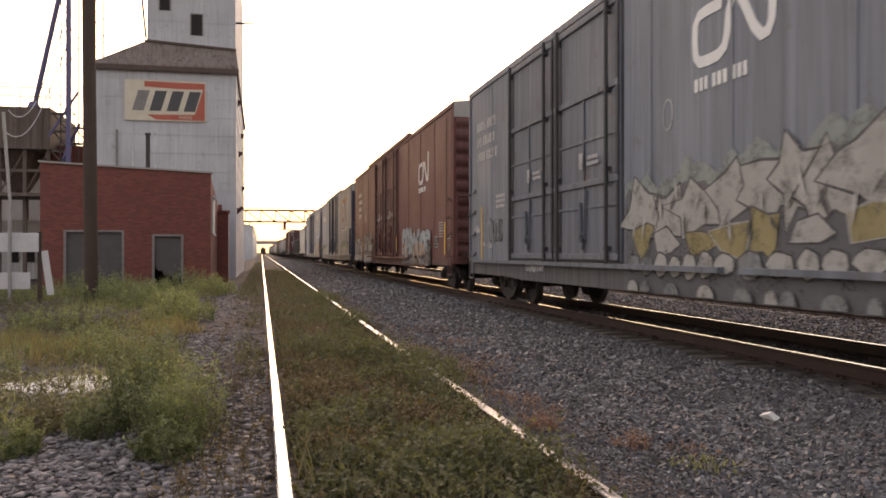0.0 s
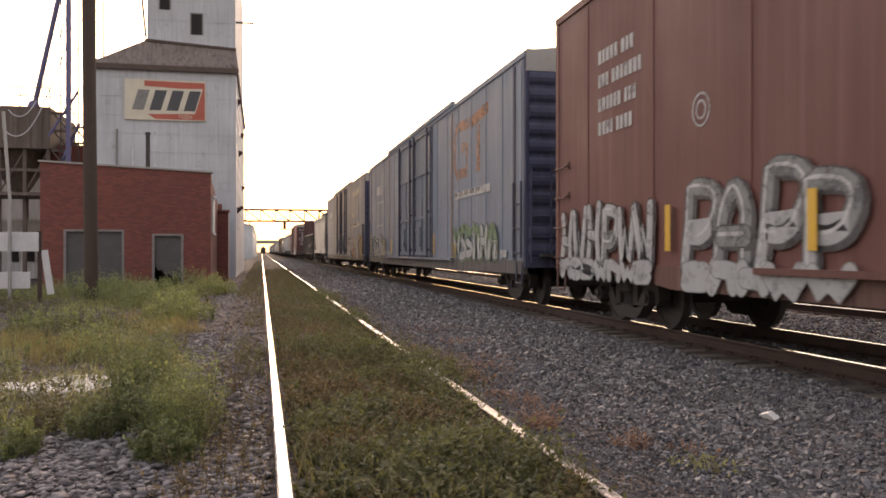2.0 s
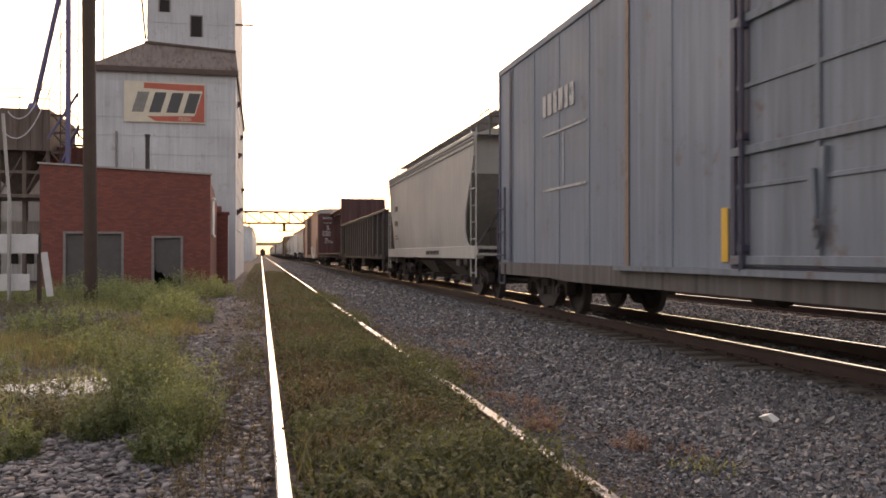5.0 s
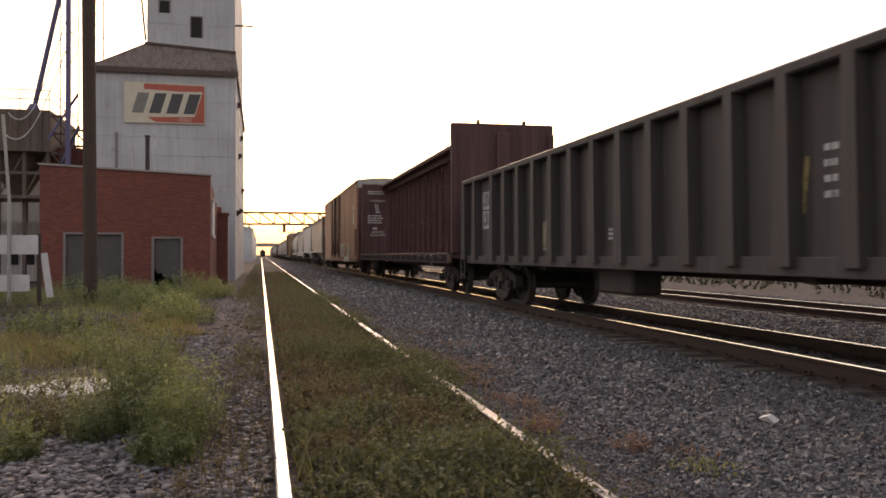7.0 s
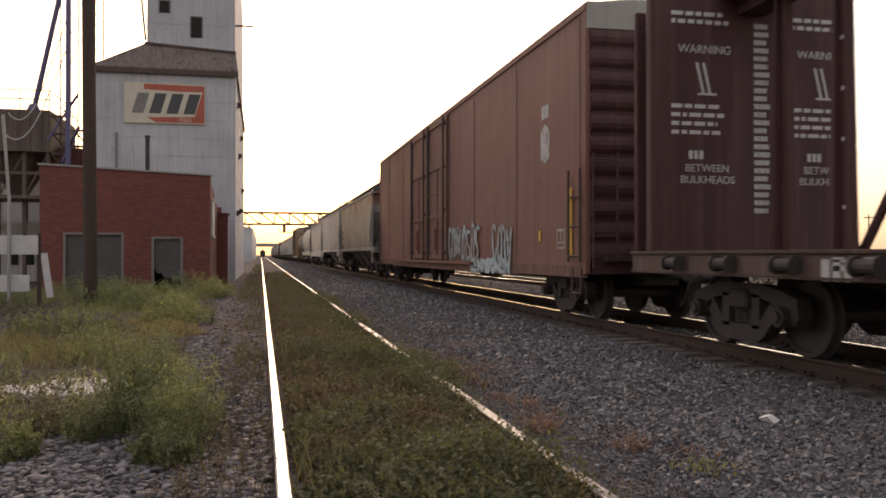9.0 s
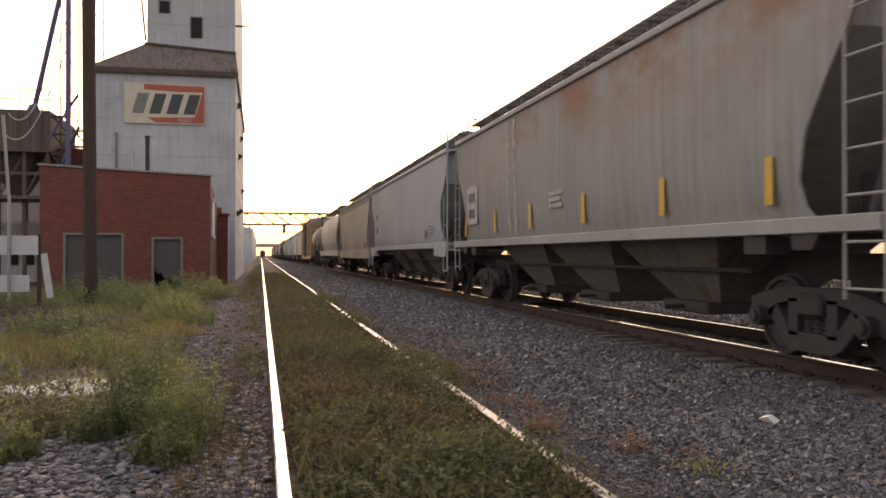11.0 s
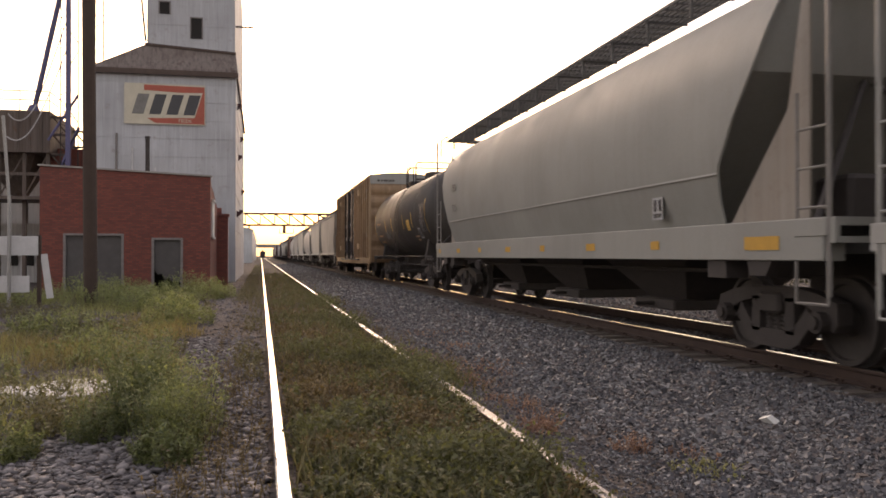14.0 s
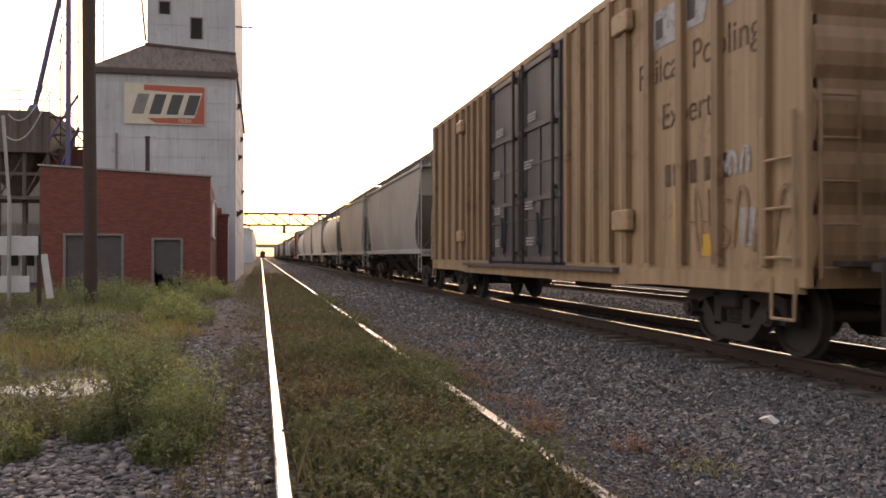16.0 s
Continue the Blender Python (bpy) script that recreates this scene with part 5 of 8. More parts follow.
for i, (kind, f0, f1) in enumerate(FAR_ROWS):
    if kind == "h":
        covered_hopper("covered_hopper", "grey covered hopper further back in the train", mid(f0, f1), f1 - f0, [HOPPER_GREY, HOPPER_WHITE][i % 2], HOPPER_WHITE, side=[FLAT_SIDE, FLAT_SIDE, ROUND_SIDE][i % 3], moving=False)
    elif kind == "b":
        boxcar("boxcar", "brown boxcar further back in the train", mid(f0, f1), f1 - f0, [BROWN_OLD, GREY_BLUE, RED_BROWN][i % 3], BROWN_OLD, MAROON, HOPPER_GREY, [(-2, 2)], z1=4.7, moving=False)
    else:
        tank_car("tank_car", mid(f0, f1), f1 - f0, moving=False)

# ---- brick building ----


def brick_material():
    m, nt, b = nodes_of("red_brick")
    tc = nt.nodes.new("ShaderNodeTexCoord")
    sep = nt.nodes.new("ShaderNodeSeparateXYZ")
    nt.links.new(tc.outputs["Object"], sep.inputs[0])
    s = nt.nodes.new("ShaderNodeMath")
    s.operation = "ADD"
    nt.links.new(sep.outputs[0], s.inputs[0])
    nt.links.new(sep.outputs[1], s.inputs[1])
    cb = nt.nodes.new("ShaderNodeCombineXYZ")
    nt.links.new(s.outputs[0], cb.inputs[0])
    nt.links.new(sep.outputs[2], cb.inputs[1])
    t = add(nt, "ShaderNodeTexBrick", Scale=1.0, Color1=(0.22, 0.060, 0.043, 1), Color2=(0.14, 0.043, 0.034, 1), Mortar=(0.105, 0.055, 0.045, 1))
    t.inputs["Brick Width"].default_value, t.inputs["Row Height"].default_value, t.inputs["Mortar Size"].default_value = 0.21, 0.073, 0.009
    nt.links.new(cb.outputs[0], t.inputs["Vector"])
    vec = mapped(nt, (1, 1, 1))
    col = mix(nt, 0.5, t.outputs["Color"], mix(nt, noise_tex(nt, vec, 0.9, 6), (0.45, 0.42, 0.42), (1.1, 1.05, 1.0)), "MULTIPLY")
    nt.links.new(col, b.inputs["Base Color"])
    b.inputs["Roughness"].default_value = 0.9
    bumped(nt, b, t.outputs["Fac"], -0.4, 0.01)
    return m


BRICK_M = brick_material()
CONCRETE = plain("grey_concrete", (0.30, 0.28, 0.26), 0.9, 0.0, 0.3, 3)
BOARDED = plain("grey_boarding", (0.085, 0.078, 0.076), 0.85, 0.0, 0.3, 3)
# near-black colour that stands in for the darkness of unlit rooms
PAINTED_DARK = plain("painted_interior_dark", (0.020, 0.017, 0.016), 0.95)
FRAME_WHITE = plain("weathered_white_frame", (0.185, 0.168, 0.16), 0.7, 0.0, 0.5)
BOARD_WHITE = plain("weathered_white_board", (0.52, 0.51, 0.51), 0.8, 0.0, 0.25, 3)
SIDING = paint("dirty_white_siding", (0.465, 0.478, 0.505), 0.55, 0.75, 0.3, 0.35, (0.26, 0.23, 0.21))
SHINGLE = paint("brown_weathered_roofing", (0.15, 0.118, 0.105), 0.8, 0.9, 0.5, 0.7, (0.075, 0.048, 0.038), (0.30, 0.28, 0.27))


def brick_building():
    b = thing("brick_building", "low red brick building with boarded openings and worn coping", "building")
    x0, x1, y0, y1, zb = -8.04, -1.92, 33.85, 43.5, -0.45
    zl, zr = 4.48, 4.18                      # the parapet drops towards the track
    zat = lambda x: zl + (zr - zl) * (x - x0) / (x1 - x0)
    t = 0.3
    # front wall in piers and lintels round two openings
    wide, door = (-7.22, -5.08, 1.98), (-4.08, -2.93, 1.83)
    xs = [(x0, wide[0]), (wide[1], door[0]), (door[1], x1)]
    for a, c in xs:
        part("front_pier", Shape().prism([(a, zb), (c, zb), (c, zat(c)), (a, zat(a))], "Y", y0, y0 + t), BRICK_M, b)
    for a, c, top in (wide, door):
        part("lintel_wall", Shape().prism([(a, top), (c, top), (c, zat(c)), (a, zat(a))], "Y", y0, y0 + t), BRICK_M, b)
    part("back_wall", Shape().box(x0, x1, y1 - t, y1, zb, 3.5), BRICK_M, b)
    part("left_wall", Shape().prism([(y0 + t, zb), (y1 - t, zb), (y1 - t, 3.8), (y0 + t, zl)], "X", x0, x0 + t), BRICK_M, b)
    s = Shape()
    s.prism([(y0 + t, zb), (34.6, zb), (34.6, 3.9), (y0 + t, zr)], "X", x1 - t, x1)
    s.prism([(34.6, zb), (36.0, zb), (36.0, 1.9), (34.6, 1.9)], "X", x1 - t, x1)
    s.prism([(34.6, 3.3), (36.0, 3.3), (36.0, 3.78), (34.6, 3.9)], "X", x1 - t, x1)
    s.prism([(36.0, zb), (39.0, zb), (39.0, 3.3), (36.0, 3.78)], "X", x1 - t, x1)
    s.prism([(39.0, zb), (y1 - t, zb), (y1 - t, 2.9), (39.0, 2.9)], "X", x1 - t, x1)
    part("side_wall", s, BRICK_M, b)
    part("side_pier", Shape().box(x1, x1 + 0.47, 38.8, 39.5, zb, 2.9).box(x1, x1 + 0.53, 38.72, 39.58, 2.9, 3.0), BRICK_M, b)
    part("window", Shape().box(x1 - 0.02, x1 + 0.05, 34.6, 36.0, 1.9, 3.3).box(x1 + 0.05, x1 + 0.09, 34.5, 36.1, 1.82, 1.9).box(x1 + 0.05, x1 + 0.09, 34.5, 36.1, 3.3, 3.38), BOARD_WHITE, b, "pale boarded side window")
    part("coping", Shape().prism([(x0 - 0.06, zat(x0) + 0.004), (x1 + 0.06, zat(x1) + 0.004), (x1 + 0.06, zat(x1) + 0.07), (x0 - 0.06, zat(x0) + 0.07)], "Y", y0 - 0.06, y0 + t + 0.05), CONCRETE, b, "worn stone coping")
    part("roof", Shape().prism([(y0 + t, 3.7), (y1 - t, 3.0), (y1 - t, 3.1), (y0 + t, 3.8)], "X", x0 + t, x1 - t), SHINGLE, b)
    for (a, c, top), nm in ((wide, "garage_opening"), (door, "doorway")):
        fr = Shape().box(a, a + 0.09, y0 - 0.02, y0 + 0.12, zb, top).box(c - 0.09, c, y0 - 0.02, y0 + 0.12, zb, top).box(a + 0.09, c - 0.09, y0 - 0.02, y0 + 0.12, top - 0.08, top)
        o = part(nm, fr, FRAME_WHITE, b, "peeling white frame")
        if nm == "garage_opening":
            part("panel", Shape().box(a + 0.09, (a + c) / 2 - 0.02, y0 + 0.08, y0 + 0.12, zb, top - 0.08), BOARDED, o)
            part("panel", Shape().box((a + c) / 2 + 0.02, c - 0.09, y0 + 0.08, y0 + 0.12, zb, top - 0.08), BOARDED, o)
        else:
            # boarded door with a broken lower edge
            part("panel", Shape().prism([(a + 0.09, top - 0.08), (a + 0.09, 0.62), (a + 0.22, 0.42), (a + 0.36, 0.46), (a + 0.48, 0.22), (a + 0.62, 0.30), (a + 0.76, 0.12), (c - 0.09, 0.15), (c - 0.09, top - 0.08)], "Y", y0 + 0.08, y0 + 0.11), BOARDED, o, "broken grey door board")
    # a near-black sheet added behind the openings as painted indoor shade
    part("inside", Shape().box(x0 + t, x1 - t, y0 + 0.9, y0 + 1.0, zb, 3.5), PAINTED_DARK, b)
    part("vent_pipe", Shape().rod((-4.42, y0 + 1.5, 3.6), (-4.42, y0 + 1.5, 5.8), 0.085, 10).rod((-4.42, y0 + 1.5, 5.8), (-4.42, y0 + 1.5, 5.88), 0.11, 10), IRON, b)
    return b


brick_building()


EAVE_BROWN = plain("dark_brown_eave", (0.085, 0.060, 0.050), 0.9, 0.0, 0.4, 3)


def grain_tower():
    g = thing("grain_elevator_tower", "tall dirty white grain elevator tower with a faded feed sign", "building")
    x0, x1, y0, y1 = -8.15, -1.30, 45.0, 66.0
    ze = 10.4                                   # eaves of the lower block
    part("lower_wall", Shape().box(x0, x1, y0, y1, -0.5, ze), SIDING, g)
    z, k = 0.6, 0
    while z < ze - 0.2:
        part("siding_seam", Shape().box(x0 - 0.012, x1 + 0.012, y0 - 0.016, y0, z, z + 0.035).box(x1, x1 + 0.016, y0, y1, z, z + 0.035), SIDING, g)
        z += 0.93
    # skirt roof, sloping up to the upper block, deep fascia
    part("skirt_roof", Shape().loft([[(x0 - 0.1, y0 - 0.15, ze), (x1 + 0.1, y0 - 0.15, ze), (x1 + 0.1, y1, ze), (x0 - 0.1, y1, ze)],
                                     [(x0 - 0.1, y0 - 0.10, ze + 0.25), (x1 + 0.1, y0 - 0.10, ze + 0.3), (x1 + 0.1, y1, ze + 0.3), (x0 - 0.1, y1, ze + 0.25)],
                                     [(-5.8, y0 + 0.35, ze + 1.52), (x1 - 0.02, y0 + 0.35, ze + 1.25), (x1 - 0.02, y1 - 1, ze + 1.25), (-5.8, y1 - 1, ze + 1.52)]]), SHINGLE, g, "brown weathered skirt roof")
    for za, zb_, d, col_ in ((ze - 0.10, ze + 0.10, 0.22, EAVE_BROWN), (ze + 0.10, ze + 0.17, 0.17, EAVE_BROWN)):
        part("eave_board", Shape().box(x0 - 0.14, x1 + 0.14, y0 - d, y0 - d + 0.06, za, zb_), col_, g, "dark weathered eave board")
    part("ridge_trim", Shape().prism([(-5.82, ze + 1.48), (x1, ze + 1.20), (x1, ze + 1.32), (-5.82, ze + 1.60)], "Y", y0 + 0.28, y0 + 0.42), EAVE_BROWN, g)
    for x, za, zb_ in ((-6.35, 5.0, 6.6), (-5.25, 4.4, 5.6)):
        part("conduit", Shape().rod((x, y0 - 0.07, za), (x, y0 - 0.07, zb_), 0.045, 8), BOARD_WHITE, g, "pale pipe on the wall")
    part("upper_wall", Shape().box(-5.72, x1 - 0.05, y0 + 0.4, y1 - 2, ze + 1.0, ze + 8.5), SIDING, g)
    for z in (ze + 2.6, ze + 4.4, ze + 6.2):
        part("siding_seam", Shape().box(-5.73, x1 - 0.04, y0 + 0.385, y0 + 0.4, z, z + 0.03), SIDING, g)
    for nm, a, c, za, zc_ in (("window", -5.1, -4.62, ze + 3.15, ze + 3.75), ("window", -3.55, -3.02, ze + 1.95, ze + 3.0)):
        wd = part(nm, Shape().box(a, c, y0 + 0.37, y0 + 0.41, za, zc_), PAINTED_DARK, g, "dark broken window")
        part("frame", Shape().box(a - 0.06, a, y0 + 0.34, y0 + 0.4, za, zc_).box(c, c + 0.06, y0 + 0.34, y0 + 0.4, za, zc_).box(a - 0.06, c + 0.06, y0 + 0.34, y0 + 0.4, zc_, zc_ + 0.06), FRAME_WHITE, wd)
    for y, z in ((48.0, 9.2), (50.0, 6.6), (53, 3.6), (55, 8.3), (58, 5.2), (47.0, 3.2)):
        part("wall_bracket", Shape().prism([(x1, z), (x1 + 0.22, z + 0.2), (x1 + 0.22, z + 0.3), (x1, z + 0.35)], "Y", y, y + 0.3), MAROON, g, "small rusty fixture on the wall")
    part("roof_hoist", Shape().rod((x1 - 0.1, 46.2, ze + 2.9), (x1 + 0.9, 46.2, ze + 2.9), 0.05, 6), IRON, g)
    part("downpipe", Shape().rod((-7.1, y0 - 0.08, 4.0), (-7.1, y0 - 0.08, 7.3), 0.05, 8), FRAME_WHITE, g)
    return g


grain_tower()

SIGN_CREAM = plain("faded_cream_sign", (0.52, 0.48, 0.38), 0.6, 0.0, 0.25, 2)
SIGN_RED = plain("faded_red_sign", (0.37, 0.082, 0.050), 0.6, 0.0, 0.3, 2)
SIGN_GREY = plain("worn_grey_sign", (0.17, 0.165, 0.155), 0.6, 0.0, 0.4, 4)
SIGN_BLACK = plain("faded_black_sign", (0.05, 0.05, 0.055), 0.6, 0.0, 0.2, 2)


def wall_sign():
    s = thing("wall_sign", "faded cream and red painted sign on the tower wall", "sign")
    w, h = 3.93, 2.05
    part("board", Shape().box(0, w, -0.06, 0, 0, h), SIGN_CREAM, s)
    part("red_field", Shape().prism([(0.95, h - 0.06), (w - 0.04, h - 0.10), (w - 0.04, 0.05), (1.5, 0.06), (1.1, 0.30), (3.40, 0.36), (3.76, h - 0.46), (0.95, h - 0.34)], "Y", -0.066, -0.06), SIGN_RED, s)
    part("pale_field", Shape().prism([(0.75, h - 0.46), (3.80, h - 0.40), (3.42, 0.40), (0.25, 0.36)], "Y", -0.070, -0.064), SIGN_CREAM, s)
    for i in range(4):
        x = 0.36 + i * 0.83
        part("mark", Shape().prism([(x, 0.50), (x + 0.56, 0.50), (x + 0.86, 1.52), (x + 0.30, 1.52)], "Y", -0.076, -0.070), SIGN_BLACK if i else SIGN_GREY, s)
    lettering("FEEDS", 0.24, SIGN_CREAM, s, Matrix.Translation((2.62, -0.067, 0.12)) @ Matrix(((1, 0, 0, 0), (0, 0, -1, 0), (0, 1, 0, 0), (0, 0, 0, 1))))
    s.matrix_basis = pose(-6.74, 44.97, 7.80)
    return s


wall_sign()

# ---- utility pole ----
POLE_WOOD = plain("creosoted_pole", (0.055, 0.036, 0.027), 0.9, 0.0, 0.35, 3, 0.5)
pole = thing("utility_pole", "dark creosoted wooden utility pole beside the brick building", "utility pole")
part("shaft", Shape().rod((0.05, 0, -0.5), (-0.05, 0, 9.5), 0.192, 14, 0.175), POLE_WOOD, pole)
part("band", Shape().rod((0.045, 0, 0.92), (0.045, 0, 1.0), 0.199, 14), POLE_WOOD, pole)
pole.matrix_basis = pose(-4.77, 25.6, 0)


# ---- signal bridge ----
def signal_bridge():
    b = thing("signal_bridge", "rusty steel lattice signal bridge spanning the tracks", "signal bridge")
    y, x0, x1, z0, z1 = 173.0, -6.0, 22.9, 7.25, 9.55
    for yy in (y - 0.8, y + 0.8):
        for z in (z0, z1):
            part("chord", Shape().box(x0, x1, yy - 0.14, yy + 0.14, z - 0.16, z + 0.16), RUST, b)
    n = 10
    for i in range(n + 1):
        x = x0 + (x1 - x0) * i / n
        for yy in (y - 0.8, y + 0.8):
            part("upright", Shape().box(x - 0.09, x + 0.09, yy - 0.06, yy + 0.06, z0, z1), RUST, b)
            if i < n:
                xn = x0 + (x1 - x0) * (i + 1) / n
                part("diagonal", Shape().rod((x, yy, z1), (xn, yy, z0), 0.10, 6), RUST, b)
    for x in (-2.35, x1 - 0.6):
        part("leg", Shape().box(x - 0.14, x + 0.14, y - 0.14, y + 0.14, -0.4, z0), RUST, b)
    part("signal_head", Shape().box(4.2, 4.8, y - 0.5, y, 5.7, 7.4).rod((4.5, y, 7.4), (4.5, y, 7.6), 0.08), IRON, b)
    part("signal_cage", Shape().box(3.5, 3.6, y - 0.5, y - 0.4, 5.6, 6.6).box(3.5, 6.4, y - 0.5, y - 0.4, 5.6, 5.72).box(6.3, 6.4, y - 0.5, y - 0.4, 5.6, 6.6), RUST, b)
    return b


signal_bridge()

WHITE_METAL = paint("white_metal_cladding", (0.58, 0.60, 0.62), 0.1, 0.6)
shed = thing("metal_shed", "pale metal-clad trackside shed", "building")
part("wall", Shape().box(-6.5, -1.75, 172, 330, -0.4, 6.4), WHITE_METAL, shed)
for i in range(10):
    part("cladding_rib", Shape().box(-6.4 + i * 0.5, -6.32 + i * 0.5, 171.94, 172, -0.4, 6.35), WHITE_METAL, shed)
part("roof", Shape().prism([(-6.7, 6.4), (-1.6, 6.4), (-4.1, 7.0)], "Y", 171.8, 330), WHITE_METAL, shed)

overpass = thing("road_overpass", "far concrete road overpass across the tracks", "bridge")
part("deck", Shape().box(-60, 90, 620, 634, 7.0, 9.4), CONCRETE, overpass)
for x in (-14, -4.5, 16, 26):
    part("pier", Shape().box(x - 0.6, x + 0.6, 622, 632, -0.5, 7.0), CONCRETE, overpass)

parked = thing("parked_rail_car", "dark rail car standing far down the spur", "rail car")
part("body", Shape().box(-1.5, 1.5, 0, 14, 0.9, 3.6, 0.2).box(-0.5, 0.5, 1, 3, 3.6, 4.4, 0.1), IRON, parked)
part("running_gear", Shape().box(-1.2, 1.2, 1, 3, 0, 0.9).box(-1.2, 1.2, 11, 13, 0, 0.9), IRON, parked)
parked.matrix_basis = pose(SPUR, 505, 0)


# ---- feed mill machinery beside the tower ----
MILL_RUST = paint("dark_rusty_sheet", (0.098, 0.072, 0.060), 0.7, 0.75, 0.2, 0.6)
MILL_PALE = paint("dirty_pale_sheet", (0.50, 0.49, 0.49), 0.2, 0.7)
BLUE_STEEL = plain("dark_blue_steel", (0.075, 0.070, 0.16), 0.5, 0.0, 0.3)


def mill_bin():
    b = thing("storage_bin", "dark rusty sheet-metal bin on steel legs with a railed roof", "storage bin")
    part("bin", Shape().box(-17.5, -10.45, 46.0, 52.0, 6.35, 8.45), MILL_RUST, b)
    for y in (46.3, 51.4):          # open stair frame beside the bin
        part("frame_post", Shape().box(-9.68, -9.56, y - 0.06, y + 0.06, 4.1, 8.3), MILL_RUST, b)
        for z in (5.2, 6.3, 7.3, 8.2):
            part("frame_beam", Shape().box(-10.45, -9.62, y - 0.05, y + 0.05, z - 0.06, z + 0.06), MILL_RUST, b)
        for z in (4.2, 5.3, 6.4, 7.3):
            part("frame_diagonal", Shape().rod((-10.42, y, z + 0.95), (-9.64, y, z), 0.045, 6), MILL_RUST, b)
    for i in range(12):
        x = -17.2 + i * 0.58
        part("bin_rib", Shape().box(x - 0.03, x + 0.03, 45.95, 46.0, 6.4, 8.4), MILL_RUST, b)
    for x in (-12.9, -11.7, -10.6, -9.8):
        for y in (46.3, 51.4):
            part("leg", Shape().box(x - 0.09, x + 0.09, y - 0.09, y + 0.09, -0.5, 6.35), MILL_RUST, b)
    part("platform", Shape().box(-17.5, -9.9, 45.6, 49, 3.95, 4.12), MILL_RUST, b)
    part("crossbeam", Shape().box(-17.5, -9.7, 46.2, 46.4, 5.2, 5.35).rod((-12.9, 46.3, 4.1), (-11.7, 46.3, 6.3), 0.05, 6).rod((-11.7, 46.3, 4.1), (-10.6, 46.3, 6.3), 0.05, 6), MILL_RUST, b)
    h = Shape()
    for z in (9.0, 9.45):
        h.rod((-17.4, 46.1, z), (-10.5, 46.1, z), 0.025, 6).rod((-10.5, 46.1, z), (-10.5, 51.9, z), 0.025, 6)
    for i in range(6):
        h.rod((-17.4 + i * 1.38, 46.1, 8.4), (-17.4 + i * 1.38, 46.1, 9.45), 0.025, 6)
    part("handrail", h, MILL_RUST, b)
    part("hopper_cone", Shape().loft([[(-13.9, 46.6, 6.35), (-11.3, 46.6, 6.35), (-11.3, 50.5, 6.35), (-13.9, 50.5, 6.35)], [(-12.8, 48, 4.3), (-12.2, 48, 4.3), (-12.2, 49, 4.3), (-12.8, 49, 4.3)]]), MILL_RUST, b)
    return b


mill_bin()
mill = thing("mill_building", "pale sheet-clad mill building behind the bin", "building")
part("wall", Shape().box(-24, -11.9, 54, 62, -0.4, 6.2), MILL_PALE, mill)
part("lower_wall", Shape().box(-24, -9.4, 50, 53.9, -0.4, 2.9), MILL_PALE, mill)
# flat near-black panels on the wall paint the shade of openings
for i in range(5):
    part("window", Shape().box(-13.4 + i * 0.8, -12.95 + i * 0.8, 49.95, 50.0, 0.6, 1.9), PAINTED_DARK, mill, "near-black panel standing for a dark opening")
part("brick_stack", Shape().box(-11.0, -8.25, 47.6, 49.6, -0.4, 6.75), BRICK_M, mill, "dull brick block")

leg = thing("elevator_leg", "tall blue steel elevator leg with lattice ladder", "elevator leg")
part("mast", Shape().box(-9.55, -9.33, 45.2, 45.42, -0.4, 22.0), BLUE_STEEL, leg)
lad = Shape().rod((-9.80, 45.3, -0.4), (-9.80, 45.3, 22), 0.03, 6).rod((-8.98, 45.3, 2.5), (-8.98, 45.3, 22), 0.03, 6)
part("rail", lad, IRON, leg)
for i in range(44):
    z = 1.0 + i * 0.48
    part("rung", Shape().rod((-9.80, 45.3, z), (-9.5, 45.3, z + (0.2 if i % 2 else -0.1)), 0.018, 5), IRON, leg)
for i in range(9):
    z = 4.5 + i * 2.0
    part("lattice_bar", Shape().rod((-9.45, 45.3, z), (-8.98, 45.3, z + (0.9 if i % 2 else -0.7)), 0.025, 5), IRON, leg)
part("brace", Shape().rod((-10.4, 45.4, 6.9), (-9.0, 45.4, 9.2), 0.07, 6), BLUE_STEEL, leg)
part("brace", Shape().rod((-10.2, 45.4, 4.6), (-8.95, 45.4, 7.6), 0.09, 6), BLUE_STEEL, leg)
spout = thing("grain_spout", "slanting blue steel grain spout pipe", "pipe")
part("pipe", Shape().rod((-11.40, 46.8, 8.55), (-9.25, 46.8, 19.0), 0.125, 12), BLUE_STEEL, spout)
part("outlet", Shape().lathe([(8.30, 0.001), (8.30, 0.26), (8.55, 0.32), (8.85, 0.2), (8.85, 0.001)], "Z", 14, (-11.42, 46.8, 0)), BLUE_STEEL, spout)
mast = thing("lattice_mast", "thin steel lattice mast behind the tower", "mast")
for x in (-10.85, -10.32):
    part("rail", Shape().rod((x, 60, -0.4), (x, 60, 27), 0.045, 6), IRON, mast)
for i in range(26):
    part("rung", Shape().rod((-10.85, 60, 6 + i * 0.8), (-10.32, 60, 6 + i * 0.8 + (0.4 if i % 2 else 0)), 0.022, 5), IRON, mast)
wire = thing("slack_cable", "slack pale cables hanging from the elevator leg", "cable")


def droop(p, q, sag, n=14):
    p, q = Vector(p), Vector(q)
    return [p.lerp(q, i / n) - Vector((0, 0, sag * 4 * (i / n) * (1 - i / n))) for i in range(n + 1)]


part("cable", Shape().pipe(droop((-12.3, 45.6, 8.2), (-11.0, 45.6, 8.7), 0.55), 0.03, 5), MILL_PALE, wire)
part("cable", Shape().pipe(droop((-12.4, 45.6, 7.1), (-10.7, 45.6, 8.5), 0.75), 0.03, 5), MILL_PALE, wire)
